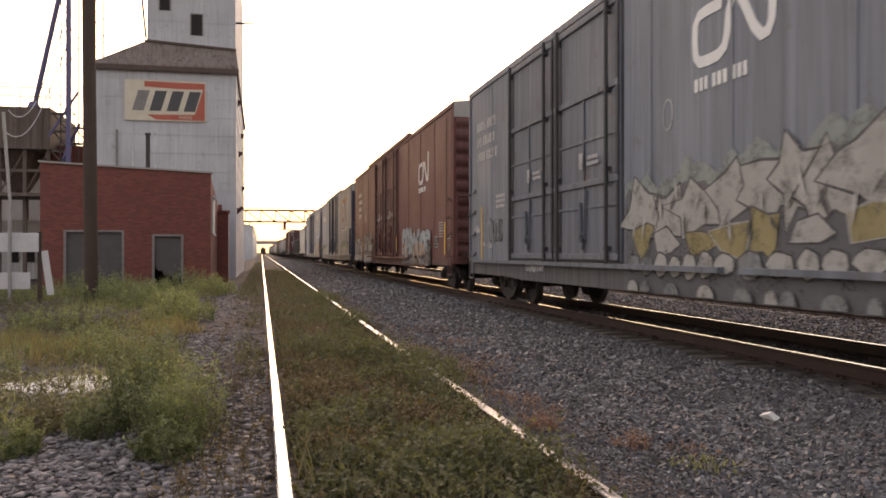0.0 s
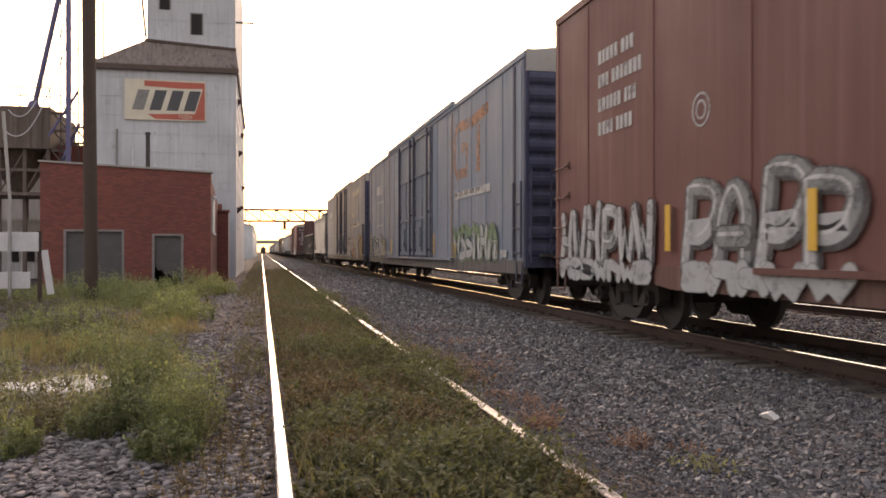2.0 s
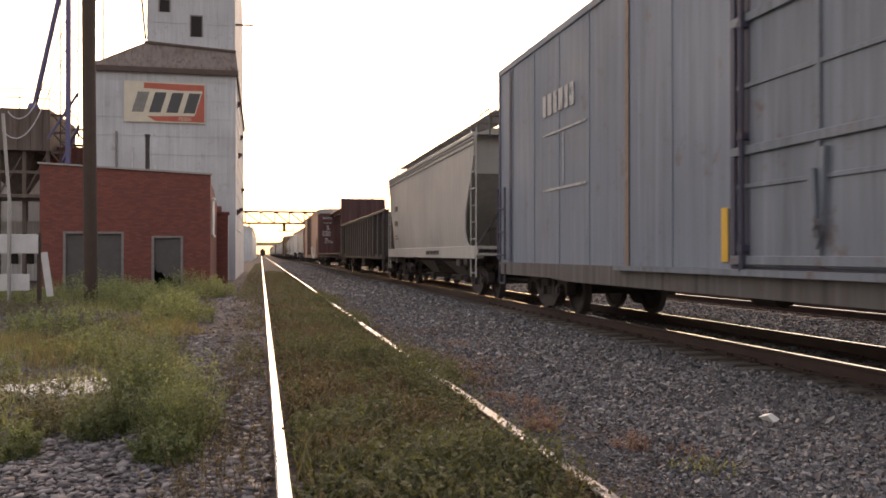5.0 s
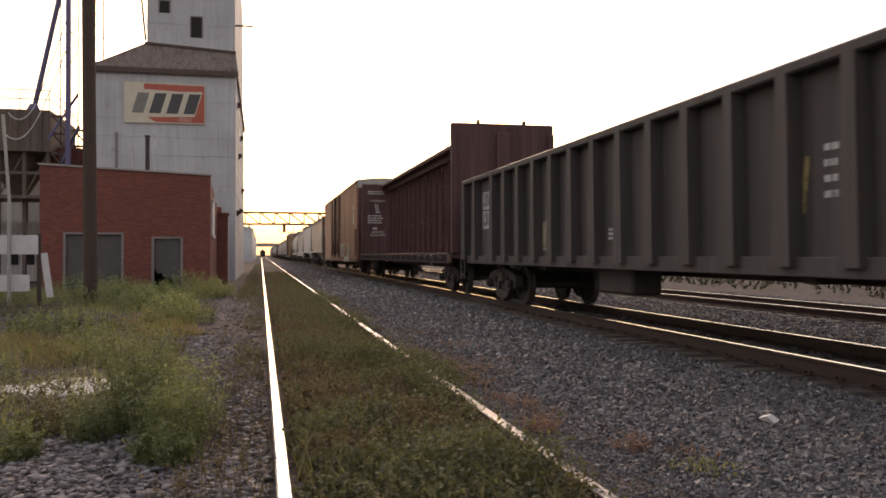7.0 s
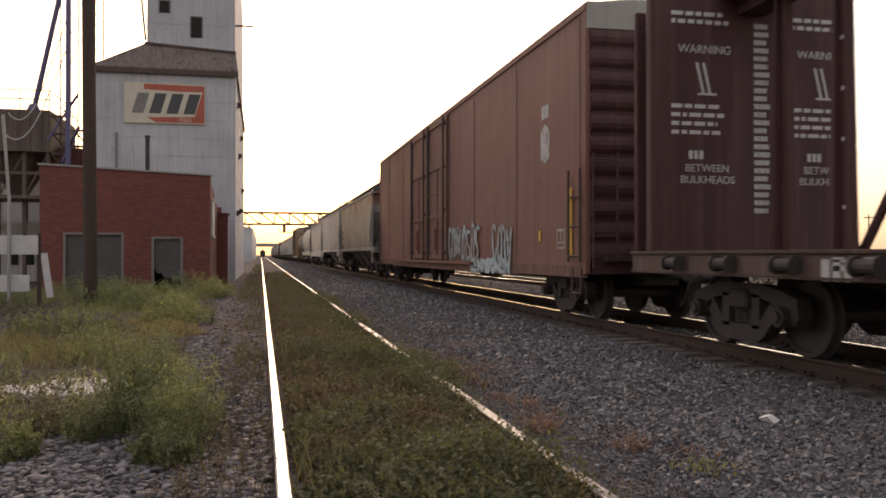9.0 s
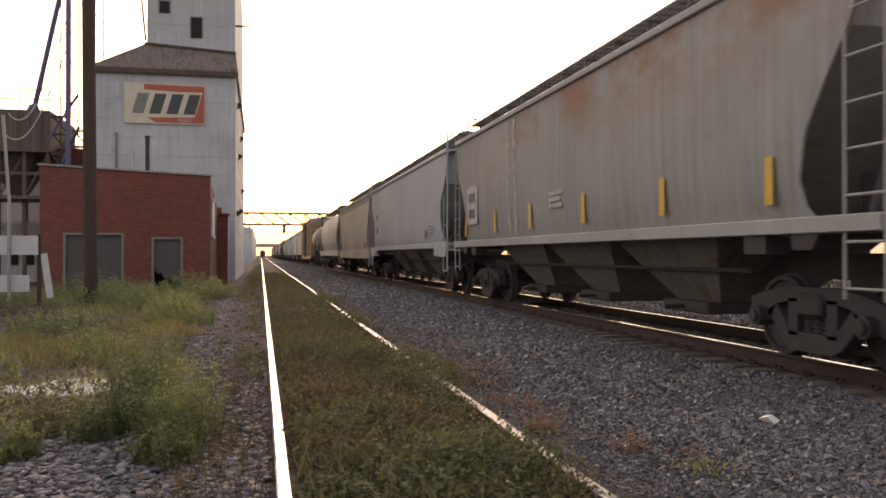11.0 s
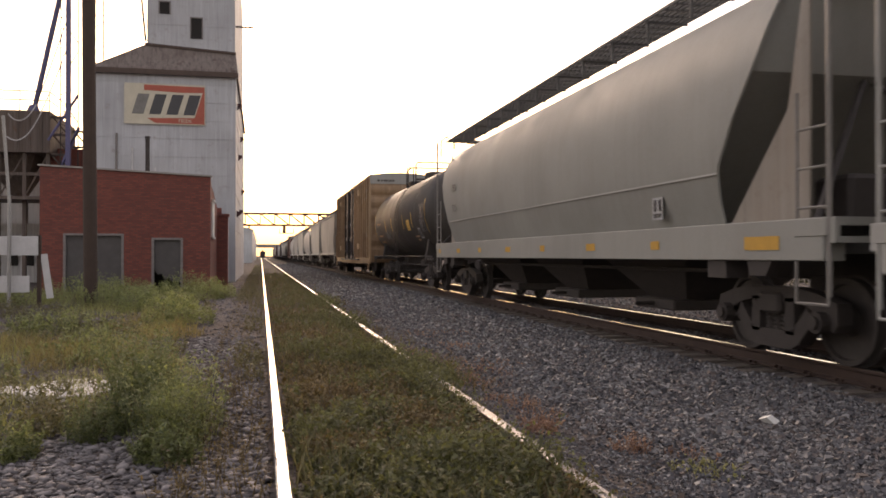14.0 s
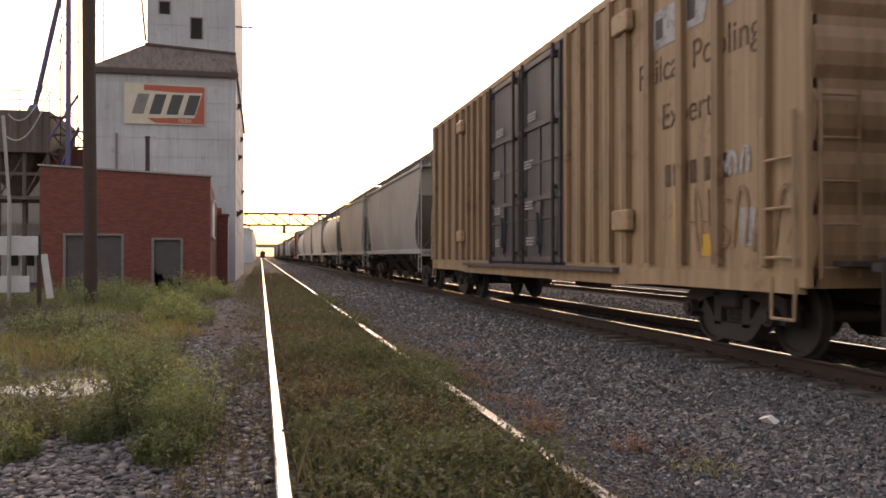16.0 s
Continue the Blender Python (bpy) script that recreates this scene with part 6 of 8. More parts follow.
part("cable", Shape().pipe(droop((-11.0, 45.6, 8.7), (-9.5, 45.6, 13.3), 0.1), 0.025, 5), IRON, wire)
part("cable", Shape().pipe(droop((-10.7, 45.6, 8.5), (-9.5, 45.6, 11.8), 0.1), 0.025, 5), IRON, wire)
stay = thing("stay_wire", "steel stay from the elevator roof", "cable")
part("wire", Shape().rod((-6.35, 45.4, 18.0), (-5.78, 45.4, 12.1), 0.055, 6), IRON, stay)


def board_fence():
    f = thing("board_fence", "broken white board fence with a thin grey pole", "fence")
    for z0, z1, xr in ((1.15, 1.68, -6.08), (0.12, 0.58, -6.3)):
        part("board", Shape().box(-13, xr, 25.45, 25.5, z0, z1, 0.008), BOARD_WHITE, f)
    part("post", Shape().box(-6.12, -6.02, 25.5, 25.6, -0.4, 1.72), POLE_WOOD, f)
    part("post", Shape().box(-9.0, -8.9, 25.5, 25.6, -0.4, 1.72), POLE_WOOD, f)
    part("plank", Shape().box(-0.09, 0.09, -0.02, 0.02, 0, 1.25), BOARD_WHITE, f, "leaning white plank", at=pose(-5.78, 25.55, -0.05, 0, -8, 0))
    part("pole", Shape().rod((-6.78, 25.3, -0.4), (-6.78, 25.3, 2.6), 0.05, 8).rod((-6.78, 25.3, 2.6), (-6.95, 25.3, 5.0), 0.045, 8), GALVANISED, f)
    return f


board_fence()

# ---- distance beyond the tracks ----
TREE_LEAF = islands("dark_tree_leaf", (0.020, 0.035, 0.012), (0.075, 0.100, 0.035), 0.8, through_light=0.25)
BARK = plain("grey_bark", (0.07, 0.055, 0.045), 0.9)


def tree(x, y, h, r, seed):
    g = np.random.default_rng(seed)
    t = thing("tree", "dark leafy tree on the skyline", "tree", "trees beyond the yard", at=pose(x, y, -0.5))
    tr = Shape().rod((0, 0, 0), (0.1, 0, h * 0.55), 0.22, 8, 0.12)
    for k in range(6):
        a = k * 1.05 + g.uniform(0, 0.5)
        tr.rod((0.05, 0, h * (0.25 + 0.05 * k)), (r * 0.6 * math.cos(a), r * 0.6 * math.sin(a), h * (0.5 + 0.06 * k)), 0.09, 6, 0.03)
    part("trunk", tr, BARK, t)
    n = 130
    c = g.normal(size=(n, 3))
    c /= np.linalg.norm(c, axis=1, keepdims=True)
    c *= g.uniform(0.35, 1.0, (n, 1)) ** 0.6
    c = c * (r, r, h * 0.42) + (0, 0, h * 0.56)
    m = 70
    p = np.repeat(c, m, 0) + g.normal(0, r * 0.16, (n * m, 3))
    d, e_ = g.normal(size=(n * m, 3)), g.normal(size=(n * m, 3))
    d /= np.linalg.norm(d, axis=1, keepdims=True)
    e_ /= np.linalg.norm(e_, axis=1, keepdims=True)
    q = g.uniform(0.15, 0.34, (n * m, 1))
    v = np.stack([p - d * q, p + e_ * q * 0.6, p + d * q, p - e_ * q * 0.6], 1).reshape(-1, 3)
    i = 4 * np.arange(n * m)
    part("crown", tri_mesh("crown", v, np.concatenate([np.stack([i, i + 1, i + 2], 1), np.stack([i, i + 2, i + 3], 1)]), TREE_LEAF), TREE_LEAF, t, "uneven dark green crown")
    return t


for i, (az, d, h, r) in enumerate(((25.0, 150, 8.0, 3.2), (26.4, 146, 7.6, 4.0), (28.2, 150, 8.0, 3.6), (31.0, 138, 10.2, 4.0), (32.6, 138, 9.6, 3.8), (35.6, 240, 9.0, 3.8), (38.0, 230, 3.6, 3.0),
                                   (20.0, 330, 9.0, 6.0), (17.5, 360, 10.0, 7.0), (15.0, 380, 9.0, 7.0), (42.0, 200, 7.0, 4.5), (27.0, 152, 7.0, 4.2), (27.2, 148, 7.2, 4.2), (29.6, 146, 7.6, 4.4), (36.8, 210, 3.4, 4.0))):
    tree(d * math.sin(radians(az)), d * math.cos(radians(az)), h, r, 50 + i)

WATER_WHITE = paint("water_tower_white", (0.55, 0.56, 0.58), 0.05, 0.6)
wt = thing("water_tower", "pale water tower with a fluted column", "water tower", at=pose(118, 290, -0.5))
prof = [(21.0, 0.01), (21.0, 5.0), (22.0, 8.6), (24.5, 9.6), (34.0, 9.6), (37.0, 8.4), (38.5, 5.0), (39.0, 0.01)]
part("tank", Shape().lathe(prof, "Z", 36), WATER_WHITE, wt, smooth=True)
col = []
for k in range(40):
    a = 2 * math.pi * k / 40
    rr = 5.4 if k % 2 else 5.0
    col.append((rr * math.cos(a), rr * math.sin(a)))
part("column", Shape().prism(col, "Z", 0, 21.2), WATER_WHITE, wt)
low = thing("low_shed", "low pale shed far beyond the yard", "building", at=pose(150, 205, -0.6))
part("wall", Shape().box(-8, 8, 0, 9, 0, 3.6), WHITE_METAL, low)
part("roof", Shape().prism([(-8.4, 3.6), (8.4, 3.6), (0, 5.0)], "Y", -0.4, 9.4), WHITE_METAL, low)
copy_thing(low, pose(186, 190, -0.6, 0, 0, 10))
for x, y in ((127, 158), (150, 150), (116, 195)):
    up = thing("line_pole", "far wooden line pole with a crossarm", "utility pole", "line poles", at=pose(x, y, -0.6))
    part("shaft", Shape().rod((0, 0, 0), (0, 0, 10.5), 0.16, 8, 0.1), POLE_WOOD, up)
    part("crossarm", Shape().box(-1.2, 1.2, -0.07, 0.07, 9.6, 9.8), POLE_WOOD, up)

# broken concrete slab lying in the weeds
CONCRETE_PALE = plain("pale_concrete", (0.52, 0.50, 0.49), 0.9, 0.0, 0.25, 4)
slab = thing("concrete_slab", "broken pale concrete slab lying in the weeds", "slab")
part("piece", Shape().prism([(-2.22, 8.60), (-1.95, 8.42), (-1.60, 8.50), (-1.38, 8.75), (-1.42, 9.35), (-1.80, 9.62), (-2.15, 9.5), (-2.30, 9.0)], "Z", -0.28, -0.165), CONCRETE_PALE, slab)
part("piece", Shape().prism([(-1.36, 8.75), (-1.12, 8.85), (-1.05, 9.05), (-1.20, 9.25), (-1.37, 9.2)], "Z", -0.26, -0.19), CONCRETE_PALE, slab)
part("piece", Shape().prism([(-2.60, 9.0), (-2.33, 8.9), (-2.31, 9.3), (-2.55, 9.42)], "Z", -0.26, -0.19), CONCRETE_PALE, slab)


# ---- gravel ----
STONE = islands("ballast_stone", (0.040, 0.040, 0.046), (0.27, 0.262, 0.258), 0.8, stops=((0.35, (0.084, 0.083, 0.091)), (0.55, (0.118, 0.094, 0.085)), (0.62, (0.108, 0.107, 0.115)), (0.88, (0.180, 0.176, 0.178))))
PALE_STONE = islands("pale_river_stone", (0.060, 0.054, 0.058), (0.225, 0.208, 0.21), 0.9)


def stones(name, label, xs, ys, sizes, flat, material, lift=0.25):
    """Crushed stone: small blocks with shifted corners, turned every way."""
    cube = np.array([(x, y, z) for z in (-1, 1) for x, y in ((-1, -1), (1, -1), (1, 1), (-1, 1))]) * 0.62
    tri = np.array([(0, 2, 1), (0, 3, 2), (4, 5, 6), (4, 6, 7), (0, 1, 5), (0, 5, 4), (1, 2, 6), (1, 6, 5), (2, 3, 7), (2, 7, 6), (3, 0, 4), (3, 4, 7)])
    n = len(xs)
    v = cube[None] * rng.uniform(0.35, 1.3, (n, 8, 3)) * rng.uniform(0.55, 1.4, (n, 1, 3))
    q = rng.normal(size=(n, 4))
    q /= np.linalg.norm(q, axis=1, keepdims=True)
    w, x, y, z = q.T
    rot = np.stack([1 - 2 * (y * y + z * z), 2 * (x * y - z * w), 2 * (x * z + y * w), 2 * (x * y + z * w), 1 - 2 * (x * x + z * z), 2 * (y * z - x * w),
                    2 * (x * z - y * w), 2 * (y * z + x * w), 1 - 2 * (x * x + y * y)], 1).reshape(n, 3, 3)
    v = np.einsum("nij,nkj->nki", rot, v) * (sizes / 2)[:, None, None]
    v[..., 2] *= flat
    v += np.stack([xs, ys, ground_height(xs, ys) + sizes * lift * flat], 1)[:, None]
    t = tri[None] + 8 * np.arange(n)[:, None, None]
    return tagged(new(name, tri_mesh(name, v.reshape(-1, 3), t.reshape(-1, 3), material)), label, "gravel", "", "stuff")


def spread(n, x0, x1, y0, y1, power):
    """Places thinning out with distance along Y."""
    u = rng.uniform(0, 1, n)
    k = 1 - power
    ys = (y0 ** k + u * (y1 ** k - y0 ** k)) ** (1 / k)
    return rng.uniform(x0, x1, n), ys


x, y = spread(96000, 1.72, 5.50, 3.6, 30.0, 1.35)
bare = np.clip(1.0 - np.abs(x - 2.35 - 0.12 * np.sin(1.3 * y)) / 0.75, 0, 1) * (0.35 + 0.65 * (np.sin(2.1 * x + 1.7 * y) * np.sin(0.9 * y - 2.3 * x) > -0.2))
keep = rng.uniform(0, 1, len(x)) > 0.75 * bare         # a worn strip of brown fines beside the spur
x, y = x[keep], y[keep]
stones("ballast", "dark grey crushed stone ballast between the tracks", x, y, np.clip(rng.lognormal(-3.54, 0.33, len(x)), 0.013, 0.075) * (1 + 0.03 * y) * np.clip(0.5 + 0.5 * (x - 1.9) / 1.2, 0.5, 1.0), 0.85, STONE)
x, y = spread(16000, 1.8, 5.45, 28.0, 150.0, 1.1)
stones("ballast", "grey ballast further along the tracks", x, y, rng.uniform(0.08, 0.16, len(x)), 0.7, STONE)
x, y = spread(9000, 6.05, 7.4, 4.5, 30.0, 1.2)
stones("ballast", "dark oily ballast between the main rails", x, y, rng.uniform(0.03, 0.07, len(x)), 0.85, STONE)
x, y = spread(26000, 7.6, 16.0, 7.0, 60.0, 1.3)
stones("ballast", "grey ballast beyond the main line", x, y, rng.uniform(0.04, 0.09, len(x)), 0.85, STONE)
x, y = spread(30000, -4.2, 0.04, 3.8, 14.0, 1.3)
keep = (np.sin(2.1 * x + 0.8 * y) + np.sin(1.3 * y - x) + (y < 6.6) * 2.0 + (x > -0.7) * 1.5 + (x < -2.6) * 0.8) > -0.3
x, y = x[keep], y[keep]
pebbles = stones("loose_gravel", "flat grey loose stones beside the spur", x, y, np.clip(rng.lognormal(-3.16, 0.40, len(x)), 0.02, 0.13), 0.42, PALE_STONE, 0.3)
pebbles.data.shade_smooth()
x, y = spread(9000, -9.5, 0.0, 12.0, 60.0, 0.9)
stones("loose_gravel", "scattered stones over the open ground", x, y, rng.uniform(0.04, 0.10, len(x)), 0.5, PALE_STONE)
stones("white_stone", "single pale stone lying on the ballast", np.array([4.12]), np.array([6.31]), np.array([0.21]), 0.42, plain("pale_limestone", (0.74, 0.73, 0.70), 0.9), 0.45)


# ---- weeds and grass ----
LEAF_GREEN = islands("green_weed_leaf", (0.055, 0.062, 0.033), (0.150, 0.155, 0.076), 0.75, through_light=0.45)
LEAF_WEED = islands("pale_green_weed_leaf", (0.115, 0.138, 0.072), (0.285, 0.31, 0.16), 0.75, through_light=0.5)
LEAF_OLIVE = islands("olive_weed_leaf", (0.078, 0.074, 0.037), (0.180, 0.160, 0.080), 0.75, through_light=0.25)
LEAF_YELLOW = islands("yellow_grass_blade", (0.15, 0.165, 0.075), (0.33, 0.32, 0.17), 0.75, through_light=0.5)
LEAF_BROWN = islands("brown_weed_leaf", (0.078, 0.060, 0.030), (0.200, 0.145, 0.072), 0.8, through_light=0.3)
DRY_ORANGE = islands("dry_orange_weed", (0.20, 0.105, 0.075), (0.36, 0.22, 0.15), 0.85, through_light=0.2)


def leafy(name, label, xs, ys, heights, leaves, leaf, material, spread_out=0.3, base=None):
    """Many weed stems, each set with small leaves; joined, as nobody could count them."""
    n = len(xs)
    lean = rng.normal(0, spread_out, (n, 2))
    z0 = ground_height(xs, ys) - 0.01
    total = n * leaves
    k = np.repeat(np.arange(n), leaves)
    u = rng.uniform(0.06, 1.0, total)
    ax, ay = rng.uniform(0, 2 * np.pi, total), rng.normal(0.25, 0.5, total)
    h = heights[k]
    bend = u ** 1.6
    reach = (0.10 + 0.16 * (1 - u)) * h * rng.uniform(0.2, 1.0, total)
    cx = xs[k] + lean[k, 0] * h * bend + np.cos(ax) * reach
    cy = ys[k] + lean[k, 1] * h * bend + np.sin(ax) * reach
    cz = z0[k] + u * h
    d = np.stack([np.cos(ax) * np.cos(ay), np.sin(ax) * np.cos(ay), np.sin(ay)], 1)
    s = np.stack([-np.sin(ax), np.cos(ax), rng.normal(0, 0.5, total)], 1)
    ll = leaf * rng.uniform(0.5, 1.4, total)
    c = np.stack([cx, cy, cz], 1)
    v = np.stack([c - d * ll[:, None] * 0.5, c + s * ll[:, None] * 0.20, c + d * ll[:, None] * 0.5, c - s * ll[:, None] * 0.20], 1).reshape(-1, 3)
    i = 4 * np.arange(total)
    t = np.concatenate([np.stack([i, i + 1, i + 2], 1), np.stack([i, i + 2, i + 3], 1)])
    # stems: thin three-sided spikes
    sv = np.stack([np.stack([xs + 0.004, ys, z0], 1), np.stack([xs - 0.004, ys + 0.003, z0], 1), np.stack([xs, ys - 0.004, z0], 1),
                   np.stack([xs + lean[:, 0] * heights, ys + lean[:, 1] * heights, z0 + heights], 1)], 1).reshape(-1, 3)
    j = 4 * np.arange(n) + len(v)
    st = np.concatenate([np.stack([j, j + 1, j + 3], 1), np.stack([j + 1, j + 2, j + 3], 1), np.stack([j + 2, j, j + 3], 1)])
    return tagged(new(name, tri_mesh(name, np.concatenate([v, sv]), np.concatenate([t, st]), material)), label, "weeds", "", "stuff")


def blades(name, label, xs, ys, heights, width, material, lean=0.4):
    n = len(xs)
    a = rng.uniform(0, 2 * np.pi, n)
    l = rng.normal(0, lean, (n, 2)) * heights[:, None]
    z0 = ground_height(xs, ys) - 0.01
    w = width * rng.uniform(0.6, 1.3, n)
    dx, dy = np.cos(a) * w / 2, np.sin(a) * w / 2
    mx, my, mz = xs + 0.35 * l[:, 0], ys + 0.35 * l[:, 1], z0 + 0.6 * heights
    v = np.stack([np.stack([xs - dx, ys - dy, z0], 1), np.stack([xs + dx, ys + dy, z0], 1), np.stack([mx + 0.7 * dx, my + 0.7 * dy, mz], 1),
                  np.stack([mx - 0.7 * dx, my - 0.7 * dy, mz], 1), np.stack([xs + l[:, 0], ys + l[:, 1], z0 + heights * 0.95], 1)], 1).reshape(-1, 3)
    i = 5 * np.arange(n)
    t = np.concatenate([np.stack([i, i + 1, i + 2], 1), np.stack([i, i + 2, i + 3], 1), np.stack([i + 3, i + 2, i + 4], 1)])
    return tagged(new(name, tri_mesh(name, v, t, material)), label, "grass", "", "stuff")


def patchy(x, y, k=0.0):
    """A slow uneven swell between 0 and 1 over the ground."""
    return np.clip(0.5 + 0.28 * np.sin(2.3 * x + 1.1 * y + k) + 0.25 * np.sin(3.7 * y - 1.9 * x + 2 * k) + 0.2 * np.sin(7.1 * x + 5.3 * y + k) * np.sin(2.2 * y), 0, 1)


# low weeds filling the spur between its rails, in uneven tufts
x, y = spread(7600, 0.20, 1.62, 3.4, 60.0, 1.35)
h = np.where((x > 1.38) & (y < 5.9), 0.75, 1.0) * (0.07 + 0.24 * patchy(x, y) * np.clip(0.35 + 0.75 * (x - 0.2), 0.3, 1.2)) * rng.uniform(0.6, 1.15, len(x))
# brown patches, with more brown leftwards to carry the reddish lens flare
dark = patchy(x, y, 4.0) + 0.22 * (0.8 - x) > 0.52
leafy("spur_weeds", "dense low green weeds growing between the spur rails", x[~dark], y[~dark], h[~dark], 20, 0.036, LEAF_GREEN, 0.45)
leafy("spur_weeds", "dull brownish weeds between the spur rails, browned leftwards for lens flare", x[dark], y[dark], h[dark], 20, 0.032, LEAF_BROWN, 0.45)
x, y = spread(3800, 0.16, 1.50, 3.4, 90.0, 1.2)
blades("spur_grass", "olive grass growing between the spur rails", x, y, (0.06 + 0.26 * patchy(x, y, 1.5)) * rng.uniform(0.6, 1.1, len(x)), 0.009, LEAF_OLIVE)
# weeds hanging over the near edge of the far spur rail
x, y = spread(1300, 1.38, 1.60, 3.6, 7.6, 1.2)
keep = patchy(3 * x, 2.2 * y, 1.0) > 0.55
x, y = x[keep], y[keep]
leafy("rail_side_weeds", "small weeds hanging over the rusty rail", x, y, rng.uniform(0.10, 0.22, len(x)), 14, 0.026, LEAF_BROWN, 0.5)
# weeds spilling over the far spur rail in clumps
x, y = spread(5200, 1.30, 1.80, 4.0, 40.0, 1.2)
keep = ((y > 7.4) & (y < 9.3)) | ((y > 5.6) & (y < 7.4) & (x < 1.48)) | ((y > 14) & (y < 15.5)) | ((y > 19.5) & (y < 24))
x, y = x[keep], y[keep]
leafy("rail_side_weeds", "green weeds spilling over the rusty rail", x, y, rng.uniform(0.14, 0.36, len(x)) * (0.75 + 0.4 * patchy(x, y, 2.0)), 20, 0.034, LEAF_GREEN, 0.4)
x, y = spread(1500, 1.5, 2.3, 4.0, 40.0, 1.2)
keep = (np.sin(1.3 * y + 2.0) + 0.6 * np.sin(3.1 * y) > 0.3) & (y > 5.8)
x, y = x[keep], y[keep]
leafy("rail_side_weeds", "thin brown weeds beside the rusty rail", x, y, rng.uniform(0.05, 0.2, len(x)), 12, 0.026, LEAF_BROWN, 0.5)
# sparse growth along the bright rail
x, y = spread(520, -0.60, 0.05, 4.4, 50.0, 1.2)
leafy("rail_side_weeds", "sparse brownish weeds along the bright rail", x, y, rng.uniform(0.05, 0.24, len(x)), 14, 0.026, LEAF_BROWN, 0.4)
x, y = spread(2600, -0.75, 0.03, 9.0, 120.0, 1.1)
keep = ((x > -0.32) & (patchy(x, y, 3.0) > 0.62)) | (y > 24)
x, y = x[keep], y[keep]
leafy("rail_side_weeds", "green weeds along the bright rail further off", x, y, rng.uniform(0.06, 0.26, len(x)), 12, 0.04, LEAF_OLIVE, 0.4)


def clump(cx, cy, r, n):
    a, q = rng.uniform(0, 2 * np.pi, n), r * np.sqrt(rng.uniform(0, 1, n))
    return cx + q * np.cos(a), cy + q * np.sin(a), np.clip(1 - (q / r) ** 2, 0.12, 1)


# tall weed stands left of the spur: place, radius, height, stems
STANDS = [(-0.60, 6.05, 0.24, 0.74, 58), (-0.48, 6.5, 0.20, 0.70, 34), (-0.56, 5.62, 0.20, 0.30, 40), (-0.93, 6.95, 0.24, 0.94, 84), (-0.86, 7.5, 0.22, 0.78, 40), (-1.22, 6.65, 0.22, 0.36, 44), (-1.10, 8.6, 0.30, 0.62, 44), (-1.64, 6.15, 0.22, 0.26, 36), (-2.1, 6.9, 0.24, 0.3, 36),
          (-2.0, 11.4, 0.4, 0.42, 50), (-3.2, 10.6, 0.5, 0.45, 60), (-2.5, 12.6, 0.7, 0.45, 60), (-1.6, 17.0, 0.7, 0.70, 80), (-2.05, 20.5, 0.6, 0.7, 70), (-3.6, 16.5, 0.9, 0.6, 80),
          (-2.6, 23.0, 1.0, 0.8, 110), (-4.2, 26.0, 1.4, 0.85, 130), (-1.6, 27.5, 0.8, 0.8, 90), (-5.4, 30.5, 2.0, 0.95, 200), (-2.6, 31.5, 1.2, 0.95, 130), (-7.6, 27.0, 1.6, 0.8, 130),
          (-3.4, 8.6, 0.35, 0.42, 40), (-4.2, 10.6, 0.5, 0.5, 60), (-3.0, 6.8, 0.28, 0.26, 30), (-5.2, 13.0, 0.7, 0.6, 70), (-6.5, 17.0, 1.0, 0.6, 90)]
px, py, ph = [], [], []
for cx, cy, r, hh, n in STANDS:
    a, b_, c = clump(cx, cy, r, n)
    px.append(a), py.append(b_), ph.append(hh * (0.45 + 0.55 * c) * rng.uniform(0.65, 1.1, n))
px, py, ph = np.concatenate(px), np.concatenate(py), np.concatenate(ph)
near = py < 12
LEAF_DARK = islands("dark_green_weed_leaf", (0.078, 0.098, 0.052), (0.215, 0.24, 0.125), 0.75, through_light=0.45)
other = near & (np.where((px < -0.72) & (px > -1.5), 0.7, -0.5) + rng.normal(0, 0.4, len(px)) > 0.0)
near = near & ~other
leafy("tall_weeds", "tall feathery green weeds beside the spur", px[near], py[near], ph[near], 85, 0.030, LEAF_WEED, 0.2)
leafy("tall_weeds", "dark green bushy weeds beside the spur", px[other], py[other], ph[other] * 1.08, 85, 0.028, LEAF_DARK, 0.2)
near = py < 12
dry = near & (rng.uniform(0, 1, len(px)) < 0.10)
leafy("dry_stalks", "brown dry stalks among the green weeds", px[dry], py[dry], ph[dry] * 1.15 + 0.05, 22, 0.022, LEAF_BROWN, 0.15)
leafy("tall_weeds", "tall green weeds in front of the brick building", px[~near], py[~near], ph[~near], 55, 0.055, LEAF_WEED, 0.2)
# yellowing grass over the open ground
x, y = spread(30000, -9.5, -0.9, 6.8, 33.0, 0.6)
keep = (np.sin(1.1 * x + 0.5 * y) + np.sin(0.7 * y - 0.9 * x + 1.0) + 0.5 * np.sin(2.7 * x) > 0.15) & (x < -0.75 - 0.055 * y)
x, y = x[keep], y[keep]
blades("meadow_grass", "yellow-green grass over the open ground", x, y, rng.uniform(0.06, 0.36, len(x)) * (0.6 + 0.02 * y), 0.009, LEAF_YELLOW, 0.35)
x, y = spread(4200, -10.0, -1.0, 6.5, 33.0, 0.5)
keep = (np.sin(0.9 * x - 0.6 * y + 2.0) + np.sin(0.8 * y + 1.7 * x) > -0.1)
x, y = x[keep], y[keep]
leafy("low_weeds", "olive weeds among the grass", x, y, rng.uniform(0.12, 0.42, len(x)), 26, 0.05, LEAF_OLIVE, 0.35)
# golden dry grass behind the slab and tall thin stems among the stones
LEAF_GOLD = islands("golden_dry_blade", (0.15, 0.122, 0.062), (0.30, 0.245, 0.125), 0.8, through_light=0.35)
